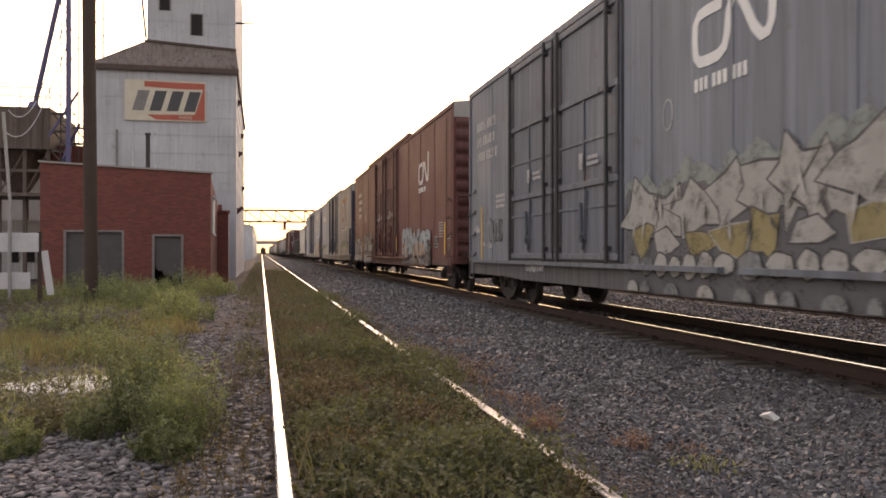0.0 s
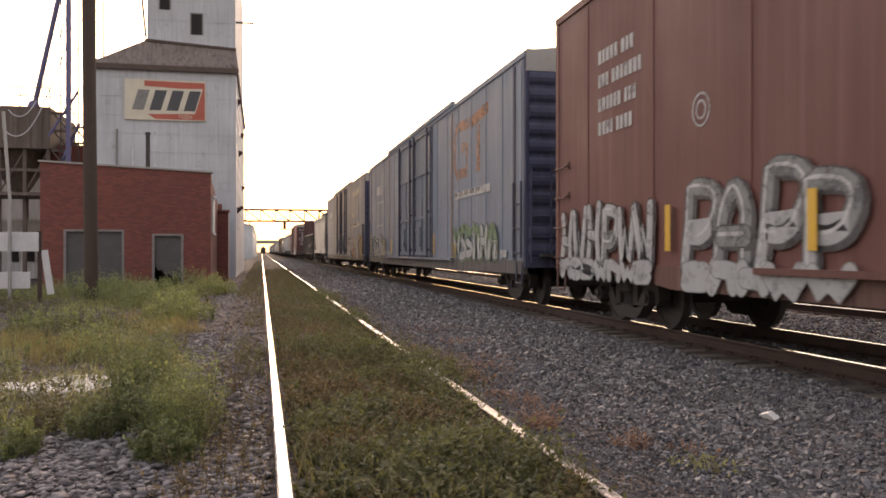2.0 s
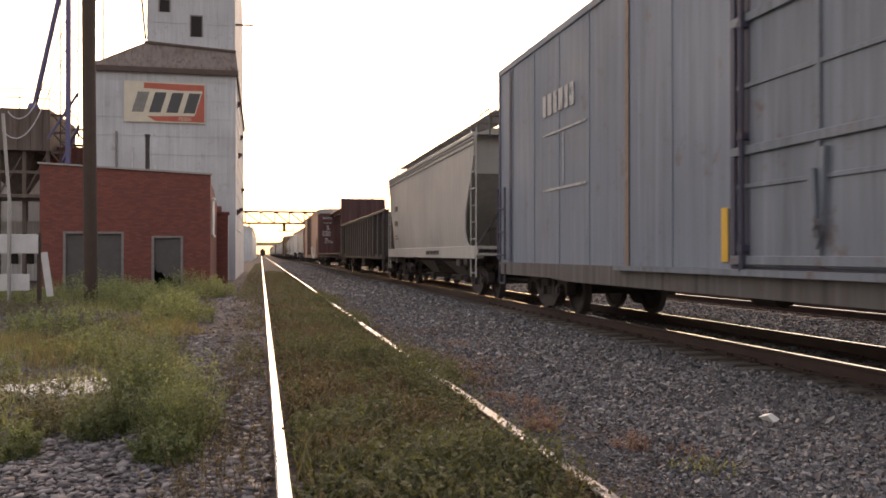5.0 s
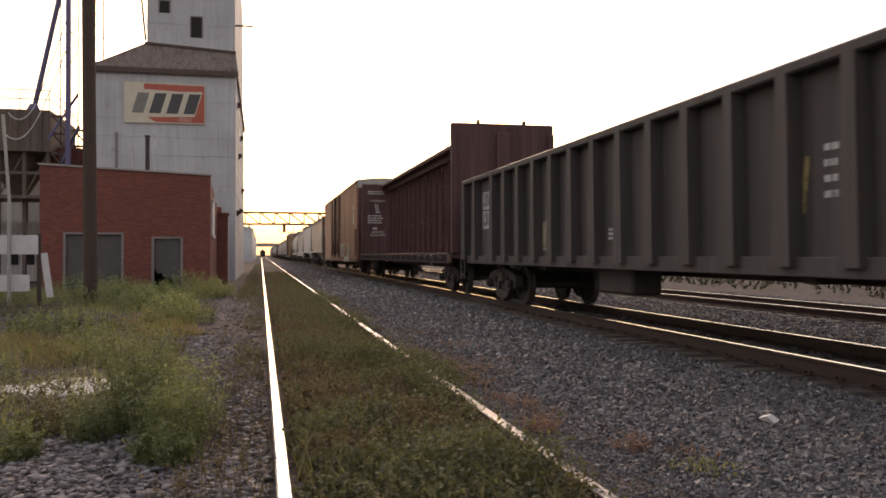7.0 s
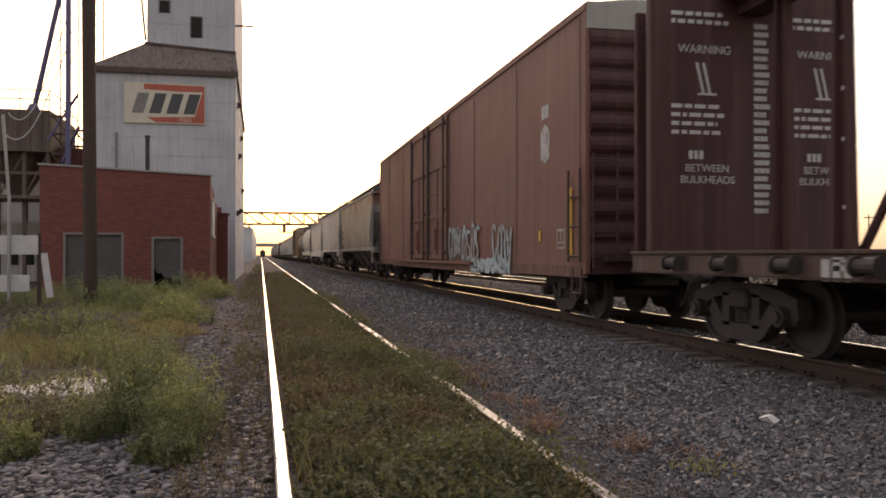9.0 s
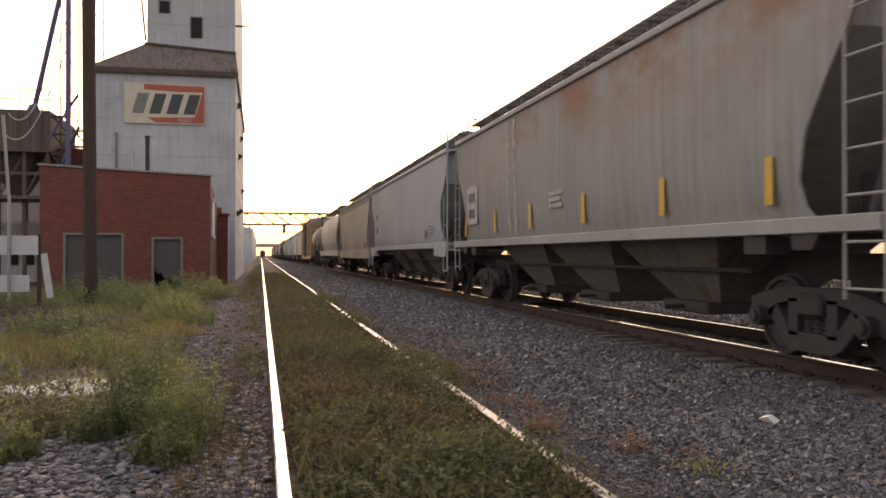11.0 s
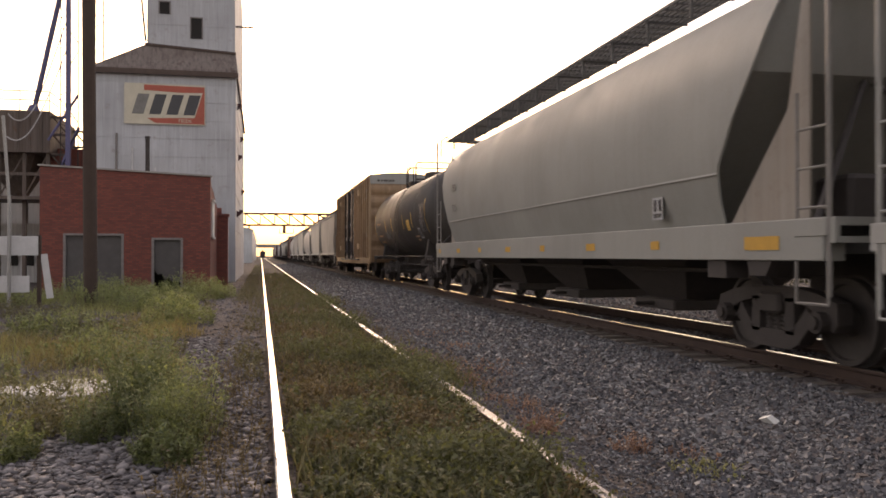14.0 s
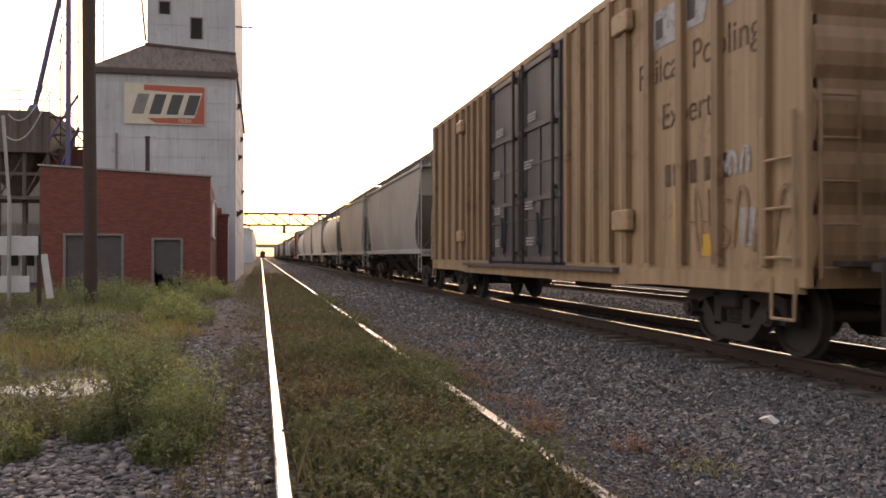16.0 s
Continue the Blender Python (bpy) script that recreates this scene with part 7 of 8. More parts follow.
for cx, cy, r, n, hh in ((-2.4, 12.2, 0.9, 900, 0.42), (-1.5, 11.2, 0.5, 380, 0.36), (-3.6, 14.0, 1.0, 800, 0.42), (-1.5, 14.5, 0.6, 500, 0.45), (-2.2, 17.5, 0.8, 600, 0.5), (-0.95, 10.0, 0.25, 120, 0.3)):
    a, b_, c = clump(cx, cy, r, n)
    blades("golden_grass", "golden dry grass beside the spur", a, b_, hh * (0.35 + 0.65 * c) * rng.uniform(0.5, 1.1, n), 0.009, LEAF_GOLD, 0.3)
x, y = spread(70, -0.42, -0.06, 4.6, 12.0, 1.1)
leafy("thin_stalks", "thin brown stalks standing beside the bright rail", x, y, rng.uniform(0.14, 0.34, len(x)), 16, 0.016, LEAF_BROWN, 0.12)
# rough growth beyond the third track
FIELD_LEAF = islands("dull_field_leaf", (0.030, 0.034, 0.018), (0.085, 0.085, 0.045), 0.85, through_light=0.15)
x, y = rng.uniform(19.5, 70.0, 5200), rng.uniform(4.0, 110.0, 5200)
keep = patchy(0.2 * x, 0.2 * y, 1.0) > 0.18
x, y = x[keep], y[keep]
leafy("field_weeds", "dull green growth beyond the tracks", x, y, rng.uniform(0.12, 0.45, len(x)), 22, 0.16, FIELD_LEAF, 0.45)
# dry orange weeds on the ballast
for cx, cy, r, n in ((2.31, 7.64, 0.30, 60), (2.08, 6.15, 0.14, 60), (2.15, 6.45, 0.2, 40), (2.60, 5.62, 0.16, 50), (2.95, 5.42, 0.2, 26), (2.8, 10.8, 0.6, 70), (3.0, 12.8, 0.6, 70), (2.2, 8.9, 0.4, 60), (2.5, 9.7, 0.5, 70), (2.3, 7.0, 0.3, 40), (2.0, 11.6, 0.4, 60), (3.1, 15.0, 0.7, 60)):
    a, b_, c = clump(cx, cy, r, n)
    leafy("dry_weeds", "dry orange weeds on the ballast", a, b_, 0.04 + (0.16 if r < 0.2 else 0.08) * c * rng.uniform(0.5, 1.1, n), 12, 0.020, DRY_ORANGE, 0.6)

# low brown and yellow-green tufts
a, b_, c = clump(-1.66, 7.25, 0.21, 110)
leafy("brown_tuft", "rounded grey-brown weed tuft beside the slab", a, b_, 0.08 + 0.22 * c, 26, 0.024, islands("grey_brown_weed", (0.11, 0.095, 0.055), (0.24, 0.21, 0.13), 0.8, through_light=0.3), 0.3)
a, b_, c = clump(2.85, 5.05, 0.26, 60)
leafy("ballast_weeds", "thin yellow-green weeds on the ballast", a, b_, 0.03 + 0.08 * c, 9, 0.024, LEAF_YELLOW, 0.7)


# ---- lettering, graffiti and marks on the cars ----
CREAM, OLIVE, BLACK_INK = tint("cream_spray", (0.44, 0.425, 0.40), 0.6, 0.28), tint("olive_spray", (0.285, 0.235, 0.105)), tint("black_spray", (0.06, 0.058, 0.062))
PALE_BLUE, DUSTY_BLUE, GREEN = tint("pale_blue_spray", (0.42, 0.52, 0.55), 0.6, 0.28), tint("dusty_blue_spray", (0.30, 0.39, 0.41), 0.6, 0.3), tint("green_spray", (0.14, 0.22, 0.12))
WHITE_SPRAY, SILVER, ORANGE = tint("white_spray", (0.50, 0.50, 0.50)), tint("silver_spray", (0.36, 0.37, 0.375), 0.6, 0.28), tint("orange_spray", (0.42, 0.24, 0.07))
GT_RUST, GT_CREAM = tint("peeling_orange_paint", (0.40, 0.19, 0.10), 0.6, 0.38), tint("faded_cream_paint", (0.36, 0.335, 0.285), 0.6, 0.30)
DARK_TEXT, FADED_WHITE = tint("dark_lettering", (0.06, 0.05, 0.045), 0.6, 0.2), tint("faded_white_lettering", (0.43, 0.43, 0.43), 0.6, 0.3)
FAINT_TEAL = tint("faint_teal_spray", (0.20, 0.29, 0.28), 0.6, 0.44)
STEEL_SPRAY, ROSE, APRICOT = tint("steel_grey_spray", (0.20, 0.21, 0.21)), tint("dull_rose_spray", (0.30, 0.165, 0.135), 0.6, 0.42), tint("apricot_spray", (0.42, 0.25, 0.14))
NOTICE_WHITE = tint("notice_white_paint", (0.56, 0.55, 0.54), 0.6, 0.22)
BONE = tint("bone_white_spray", (0.37, 0.36, 0.335), 0.6, 0.3)
GREY_TEXT = tint("worn_grey_lettering", (0.24, 0.23, 0.22), 0.6, 0.4)
TANK_TEXT = tint("worn_pale_lettering", (0.20, 0.19, 0.18), 0.6, 0.44)
BROWN_TEXT = tint("brown_lettering", (0.11, 0.055, 0.03))


def ribbon(points, width):
    """A flat band that follows a path, as one joined strip."""
    left, right = [], []
    n = len(points)
    for i, (x, z) in enumerate(points):
        a, b = points[max(0, i - 1)], points[min(n - 1, i + 1)]
        d = math.hypot(b[0] - a[0], b[1] - a[1])
        nx, nz = -(b[1] - a[1]) / d * width / 2, (b[0] - a[0]) / d * width / 2
        left.append((x + nx, z + nz)), right.append((x - nx, z - nz))
    v = [(p[0], p[1], h) for h in (0, 0.003) for p in left + right]
    top = [(2 * n + i, 2 * n + i + 1, 3 * n + i + 1, 3 * n + i) for i in range(n - 1)]
    rim = [(i, i + 1, 2 * n + i + 1, 2 * n + i) for i in range(n - 1)] + [(n + i, n + i + 1, 3 * n + i + 1, 3 * n + i) for i in range(n - 1)]
    return Shape().poly(v, top + rim + [(0, n, 3 * n, 2 * n), (n - 1, 2 * n - 1, 4 * n - 1, 3 * n - 1)])


def on_side(car, name, shape, material, y, z, x=-1.506, label=""):
    return part(name, shape, material, car, label, at=Matrix.Translation((x, y, z)) @ SIDE)


def bar(car, y, z, width, height, material, x=-1.506, name="reflector"):
    return on_side(car, name, Shape().box(0, width, 0, height, 0, 0.004), material, y, z, x)


def frame_label(car, y, z, w, h, x=-1.506, back=None):
    t = 0.03
    if back:
        bar(car, y, z, w, h, back, x + 0.002, "stencil_ground")
    ring = [(0, 0), (w, 0), (w, h), (0, h)], [(t, t), (w - t, t), (w - t, h - t), (t, h - t)]
    v = [(p[0], p[1], 0.006) for r_ in ring for p in r_]
    g = on_side(car, "stencil", Shape().poly(v, [(k, (k + 1) % 4, 4 + (k + 1) % 4, 4 + k) for k in range(4)]), FADED_WHITE, y, z, x, "white stencilled frame")
    part("upright", Shape().box(w / 2 - t / 2, w / 2 + t / 2, h * 0.28 + t, h - t, 0, 0.006), FADED_WHITE, g)
    part("crossbar", Shape().box(t, w - t, h * 0.28, h * 0.28 + t, 0, 0.005), FADED_WHITE, g)


WORM = [(0.64, 0.62), (0.30, 0.62), (0.12, 0.60), (0.03, 0.50), (0.02, 0.30), (0.04, 0.12), (0.14, 0.03), (0.34, 0.02), (0.56, 0.03), (0.70, 0.10), (0.76, 0.26), (0.80, 0.50), (0.88, 0.63), (1.0, 0.62),
        (1.12, 0.46), (1.30, 0.18), (1.44, 0.05), (1.56, 0.06), (1.63, 0.18), (1.65, 0.50), (1.65, 0.92)]

def jagged(cx, cz, rx, rz, n, jag, r, turn=0.0):
    """A many-cornered outline with uneven spikes round a middle."""
    pts = []
    for k in range(n):
        a = turn + 2 * math.pi * (k + r.uniform(-0.25, 0.25)) / n
        q = 1.0 + (jag if k % 2 else -jag) * r.uniform(0.3, 1.0)
        pts.append((cx + rx * q * math.cos(a), cz + rz * q * math.sin(a)))
    return pts


def swollen(pts, k):
    """The same outline, grown outwards by k."""
    cx, cz = sum(p[0] for p in pts) / len(pts), sum(p[1] for p in pts) / len(pts)
    out = []
    for x, z in pts:
        d = math.hypot(x - cx, z - cz) or 1.0
        out.append((x + (x - cx) / d * k, z + (z - cz) / d * k))
    return out


def wild_piece(car, x, y, width, seed):
    """Interlocking sharp-cornered shapes in rows: pale tops, ochre bellies, pale blobs below, dark shadows between, a pale cloud above."""
    r = random.Random(seed)
    at = Matrix.Translation((x, y, 0)) @ SIDE
    lift = [0.0]
    rise = lambda u: 0.34 * min(1.0, u / (0.75 * width))

    def lay(pts, fill, edge, k, name="graffiti_shape"):
        lift[0] += 0.0004
        g = part(name, Shape().prism(pts, "Z", lift[0] + 0.0002, lift[0] + 0.0003), fill, car, at=at)
        if edge:
            part("outline", Shape().prism(swollen(pts, k), "Z", lift[0], lift[0] + 0.0001), edge, g)
        return g

    n = int(width / 0.12)
    us = [width * k / n for k in range(n + 1)]
    ragged = lambda base, amp: [(u, base + rise(u) + amp * (0.5 * abs(math.sin(2.1 * u + seed)) + 0.35 * abs(math.sin(5.7 * u + 1.0)) + r.uniform(-0.12, 0.18))) for u in us]
    part("overspray", sheet(Shape(), ragged(1.86, 0.42), [(u, 1.0) for u in us], 0.0, 0.0001), MINT, car, "pale cloudy spray above the piece", at=at)
    part("overspray", sheet(Shape(), ragged(1.62, 0.46), [(u, 0.62) for u in us], 0.0001, 0.0002), SHADOW_GREY, car, "dark grey ground of the piece", at=at)
    u = 0.2
    while u < width - 0.3:          # pale tops with spiked corners
        w = r.uniform(0.55, 1.05)
        lay(jagged(u + w * 0.4, 1.62 + rise(u) + r.uniform(-0.08, 0.08), w * 0.66, r.uniform(0.30, 0.42), r.choice((8, 9, 10, 11)), 0.42, r, r.uniform(0, 3)), BONE, BLACK_INK, 0.04)
        u += w * r.uniform(0.72, 0.95)
    u = 0.35
    while u < width - 0.3:          # ochre bellies
        w = r.uniform(0.50, 1.0)
        lay(jagged(u + w * 0.4, 1.24 + 0.6 * rise(u) + r.uniform(-0.08, 0.08), w * 0.52, r.uniform(0.17, 0.30), r.choice((5, 6, 7, 8)), 0.34, r, r.uniform(0, 3)), OLIVE if r.random() < 0.75 else BONE, BLACK_INK if r.random() < 0.5 else BONE, 0.03)
        u += w * r.uniform(0.85, 1.4)
    u = 0.1
    while u < width - 0.3:          # rounded pale blobs low down
        w = r.uniform(0.30, 0.52)
        lay(jagged(u + w * 0.5, 0.96 + 0.3 * rise(u) + r.uniform(-0.03, 0.03), w * 0.5, r.uniform(0.11, 0.17), 10, 0.07, r), BONE if r.random() < 0.7 else STEEL_SPRAY, BLACK_INK, 0.028)
        u += w * 1.12
    u = 0.3
    while u < width - 0.3:          # thin white arrows and glints across the shapes
        z = 1.2 + rise(u) * 0.7 + r.uniform(-0.1, 0.5)
        d, e_ = r.uniform(-0.22, 0.22), r.uniform(0.18, 0.42)
        lay([(u, z), (u + 0.5 * d + 0.03, z + 0.5 * e_), (u + d, z + e_), (u + 0.5 * d - 0.04, z + 0.45 * e_)], r.choice((CREAM, BLACK_INK, BLACK_INK, CREAM)), None, 0)
        u += r.uniform(0.16, 0.34)
    u = 0.15
    while u < width - 0.2:          # drips and half discs on the sill
        w = r.uniform(0.2, 0.42)
        lift[0] += 0.0004
        part("graffiti_shape", Shape().prism([(u + w * 0.5 * (1 - math.cos(k * math.pi / 8)), 0.60 + 0.15 * math.sin(k * math.pi / 8)) for k in range(9)], "Z", lift[0], lift[0] + 0.0001), STEEL_SPRAY if r.random() < 0.6 else BONE, car, at=Matrix.Translation((-0.004, 0, 0)) @ at)
        u += w * r.uniform(1.1, 2.6)


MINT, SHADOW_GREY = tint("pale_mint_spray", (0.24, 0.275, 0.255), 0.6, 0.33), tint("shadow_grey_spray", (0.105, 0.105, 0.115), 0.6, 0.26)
# grey boxcar
wild_piece(car_a, -1.524, 2.95, 9.6, 4)
on_side(car_a, "logo", ribbon(WORM, 0.14), WHITE_PAINT, 0.96, 3.42, label="white ribbon-shaped logo")
text_bars(car_a, 0.95, 3.26, 1.75, 0.17, 1, WHITE_PAINT, -1.506, fill=0.95, seed=4)
text_bars(car_a, 11.7, 4.30, 1.9, 1.1, 3, FADED_WHITE, -1.506, fill=0.6, seed=5)
text_bars(car_a, 10.0, 2.45, 0.8, 0.35, 3, FADED_WHITE, -1.506, seed=6)
on_side(car_a, "emblem", ribbon([(0.2 + 0.13 * math.cos(k * math.pi / 8), 0.2 + 0.2 * math.sin(k * math.pi / 8)) for k in range(17)], 0.03), FADED_WHITE, 1.85, 2.75)
bar(car_a, 11.28, 0.98, 0.11, 1.25, SIGNAL_YELLOW, -1.516)
bar(car_a, 12.42, 0.95, 0.11, 4.15, BLUE_END, -1.516, "side_post")
graffiti(car_a, -1.506, 11.3, 1.35, 1.5, 0.6, 4, FADED_WHITE, GREY_BLUE, 31, None, None, 0.05)
bar(car_a, 12.0, 1.62, 0.55, 0.10, FADED_WHITE, -1.508, "notice")
graffiti(car_a, -1.509, 10.6, 1.35, 1.2, 0.6, 4, BLACK_INK, STEEL_SPRAY, 34, None, None, 0.12)
for y, z, w_ in ((11.4, 1.3, 0.45), (10.7, 1.25, 0.4), (11.9, 1.7, 0.35)):
    bar(car_a, y, z, w_, 0.09, FADED_WHITE, -1.508, "patch")
graffiti(car_a, -1.53, 7.7, 0.80, 1.1, 0.14, 4, WHITE_SPRAY, GREY_BLUE, 32)
for y in (7.4, 4.6):
    bar(car_a, y, 2.5, 0.16, 0.26, FADED_WHITE, -1.60, "notice")
    text_bars(car_a, y - 0.3, 2.7, 0.55, 0.2, 2, FADED_WHITE, -1.58, seed=7)
# red boxcar
def on_b(y):
    return y + B_OFF


on_side(car_b, "logo", ribbon(WORM, 0.14), WHITE_PAINT, on_b(-7.72), 3.44, label="white ribbon-shaped logo")
text_bars(car_b, on_b(-7.72), 3.30, 1.75, 0.17, 1, WHITE_PAINT, -1.506, fill=0.95, seed=14)
graffiti(car_b, -1.53, on_b(-4.35), 0.86, 5.4, 1.05, 7, DUSTY_BLUE, CREAM, 12, ROSE, APRICOT, 0.32, "low", SILVER, STEEL_SPRAY, (7, 8, 5, 4, 6, 1))
graffiti(car_b, -1.555, on_b(-4.6), 0.78, 5.2, 0.26, 12, STEEL_SPRAY, APRICOT, 13, None, BLACK_INK, 0.22)
graffiti(car_b, -1.56, on_b(-9.5), 0.80, 0.55, 0.62, 1, BLACK_INK, STEEL_SPRAY, 15, None, None, 0.30, "top", GREY_TEXT, None, (1,))
bar(car_b, on_b(-10.42), 1.29, 0.5, 0.34, BLACK_INK, -1.505, "stencil_ground")
frame_label(car_b, on_b(-10.42), 1.29, 0.5, 0.34)
bar(car_b, on_b(-11.85), 1.07, 0.15, 0.95, SIGNAL_YELLOW, -1.514)
bar(car_b, on_b(-12.05), 0.95, 0.10, 4.1, RED_END, -1.516, "post")
bar(car_b, on_b(-12.25), 1.52, 0.40, 0.09, FADED_WHITE, -1.508, "notice")
bar(car_b, on_b(-12.62), 1.62, 0.30, 0.10, ROSE, -1.508, "patch")
graffiti(car_b, -1.506, on_b(-12.3), 1.02, 0.26, 0.40, 1, GREY_TEXT, ROSE, 24, None, GREEN, 0.2)
text_bars(car_b, on_b(-11.02), 2.05, 0.75, 0.50, 6, FADED_WHITE, -1.506, fill=0.5, seed=16)
text_bars(car_b, on_b(10.4), 4.30, 1.7, 1.5, 4, FADED_WHITE, -1.506, fill=0.55, seed=17)
for q in (0.20, 0.11):
    on_side(car_b, "emblem", ribbon([(0.25 + q * math.cos(k * math.pi / 8), 0.25 + q * math.sin(k * math.pi / 8)) for k in range(17)], 0.03), FADED_WHITE, on_b(7.45), 2.62)
graffiti(car_b, -1.53, on_b(12.1), 0.92, 3.7, 0.95, 6, SILVER, BLACK_INK, 18, None, STEEL_SPRAY, 0.24, "low", WHITE_SPRAY, BLACK_INK, (0, 4, 8, 5, 7))
graffiti(car_b, -1.56, on_b(12.0), 0.76, 3.6, 0.2, 7, SILVER, STEEL_SPRAY, 20, None, None, 0.3)
graffiti(car_b, -1.53, on_b(7.75), 0.92, 3.3, 1.12, 4, STEEL_SPRAY, BLACK_INK, 19, None, SILVER, 0.22, "low", WHITE_SPRAY, BLACK_INK, (6, 7, 8, 7))
graffiti(car_b, -1.56, on_b(7.6), 0.74, 3.1, 0.22, 5, SILVER, STEEL_SPRAY, 22, None, None, 0.3)
for y in (8.0, 5.05, 2.78, -3.2):
    bar(car_b, on_b(y), 1.15, 0.14, 0.6, SIGNAL_YELLOW, -1.575)
for y in (1.45, -1.65):
    bar(car_b, on_b(y), 2.55, 0.10, 0.28, WHITE_PAINT, -1.60, "notice")
    text_bars(car_b, on_b(y + 0.75), 2.66, 0.5, 0.16, 2, FADED_WHITE, -1.59, seed=21)
    text_bars(car_b, on_b(y - 0.35), 2.72, 0.5, 0.16, 2, FADED_WHITE, -1.59, seed=22)
    bar(car_b, on_b(y + 0.1), 1.55, 0.16, 0.22, FADED_WHITE, -1.64, "notice")
for y, z, q in ((-5.6, 1.15, 0.2), (-5.2, 1.05, 0.12), (-6.0, 1.5, 0.14)):
    on_side(car_b, "paint_ring", ribbon([(q * math.cos(k * math.pi / 8), q * math.sin(k * math.pi / 8)) for k in range(17)], q * 0.5), FADED_WHITE, on_b(y), z, -1.575)
# blue-grey boxcars
RUST_POST = paint("rusty_post_paint", (0.20, 0.13, 0.095), 0.9, 0.6, 0.3, 0.6)
for car, ink, fills, seed in ((car_c, GT_RUST, (GREEN, WHITE_SPRAY), 40), (car_d, GT_CREAM, (SILVER, ORANGE), 60)):
    on_side(car, "logo", ribbon([(1.75, 1.35), (0.35, 1.38), (0.12, 1.1), (0.10, 0.35), (0.35, 0.12), (1.45, 0.10), (1.55, 0.75), (0.95, 0.80)], 0.27), ink, -6.15, 3.12, label="large faded painted block logo")
    on_side(car, "logo", Shape().prism([(0, 1.15), (1.75, 1.30), (1.75, 1.58), (0, 1.45)], "Z", 0, 0.003).box(0.66, 0.95, 0.0, 1.16, 0, 0.003), ink, -8.05, 3.12)
    bar(car, -6.25, 2.56, 3.75, 0.19, FADED_WHITE, -1.5175, "stripe")
    text_bars(car, -6.25, 2.74, 3.75, 0.12, 1, GREY_TEXT, -1.524, fill=0.9, seed=seed + 7)
    for y in (-5.85, 6.0):
        bar(car, y, 0.95, 0.12, 4.1, RUST_POST, -1.518, "side_post")
    for y in (-11.85, 11.9):
        bar(car, y, 0.95, 0.14, 4.1, BLUE_END, -1.518, "side_post")
    for y in (-3.35, 3.35):
        bar(car, y, 1.05, 0.14, 0.62, SIGNAL_YELLOW, -1.518)
    text_bars(car, 9.7, 4.1, 2.2, 0.5, 1, FADED_WHITE, -1.518, fill=0.8, seed=seed + 1)
    bar(car, 9.7, 3.33, 2.15, 0.035, FADED_WHITE, -1.518, "stripe")
    bar(car, 8.62, 2.4, 0.04, 0.9, FADED_WHITE, -1.518, "stripe")
    bar(car, 9.7, 2.30, 2.15, 0.04, FADED_WHITE, -1.518, "stripe")
graffiti(car_c, -1.53, -6.25, 1.02, 4.3, 0.84, 6, SILVER, BLACK_INK, 41, None, GREEN, 0.25, "top", None, GREEN)
graffiti(car_c, -1.529, -6.05, 1.0, 0.5, 0.4, 2, ORANGE, GREEN, 44, None, None, 0.2)
graffiti(car_c, -1.53, 11.6, 0.95, 4.6, 0.85, 6, FAINT_TEAL, GREY_TEXT, 43, None, STEEL_SPRAY, 0.34, "low", SILVER)
for y in (7.35, 5.25):
    bar(car_c, y, 1.02, 0.14, 0.65, SIGNAL_YELLOW, -1.545)
for y, w_ in ((8.15, 0.4), (6.9, 0.6), (6.2, 0.9)):
    bar(car_c, y, 1.02, w_ * 0.6, 0.16, FADED_WHITE, -1.545, "patch")
bar(car_c, 11.78, 1.12, 0.14, 0.88, SIGNAL_YELLOW, -1.545)
frame_label(car_c, -10.3, 1.0, 0.45, 0.4, -1.545)
bar(car_c, -10.95, 1.02, 0.5, 0.16, FADED_WHITE, -1.545, "patch")
graffiti(car_d, -1.53, -3.35, 0.82, 3.0, 1.22, 4, DUSTY_BLUE, BLACK_INK, 61, ROSE, STEEL_SPRAY, 0.24, "low", WHITE_SPRAY, None, (4, 5, 2))
graffiti(car_d, -1.53, -6.5, 0.80, 0.8, 0.62, 2, APRICOT, BLACK_INK, 64, None, None, 0.22, "top", None, None, (4, 2))
graffiti(car_d, -1.53, -7.25, 0.82, 1.0, 1.16, 2, ORANGE, BLACK_INK, 62, None, OLIVE, 0.26, "low", None, None, (5, 2))
graffiti(car_d, -1.545, -7.95, 0.82, 2.6, 1.30, 5, SILVER, BLACK_INK, 65, None, STEEL_SPRAY, 0.24, "low", WHITE_SPRAY, None, (4, 5, 0))
graffiti(car_d, -1.57, -10.5, 0.84, 1.3, 1.22, 3, ORANGE, BLACK_INK, 63, None, OLIVE, 0.28, "low", None, None, (0, 4, 2))
bar(car_d, -10.05, 0.95, 0.72, 0.85, BLACK_INK, -1.585, "stencil_ground")
frame_label(car_d, -10.25, 1.0, 0.45, 0.42, -1.592)
bar(car_d, -12.0, 1.05, 0.10, 0.85, AMBER, -1.52)
# covered hoppers
X_FLAT = -1.572
for rows, y, z, w_, h_ in ((1, 5.55, 2.98, 0.85, 0.22), (1, 5.55, 2.42, 0.85, 0.22), (2, 5.4, 1.86, 0.9, 0.22)):
    text_bars(car_e, y, z, w_, h_, rows, DARK_TEXT if rows == 1 else GREY_TEXT, X_FLAT, fill=0.9 if rows == 1 else 0.5, seed=70 + rows)
bar(car_e, 5.9, 1.45, 0.12, 0.6, GT_RUST, X_FLAT, "patch")
text_bars(car_e, -1.0, 1.24, 2.4, 0.14, 1, DARK_TEXT, -1.585, fill=0.9, seed=75)
frame_label(car_e, 4.9, 1.09, 0.3, 0.16, -1.585)
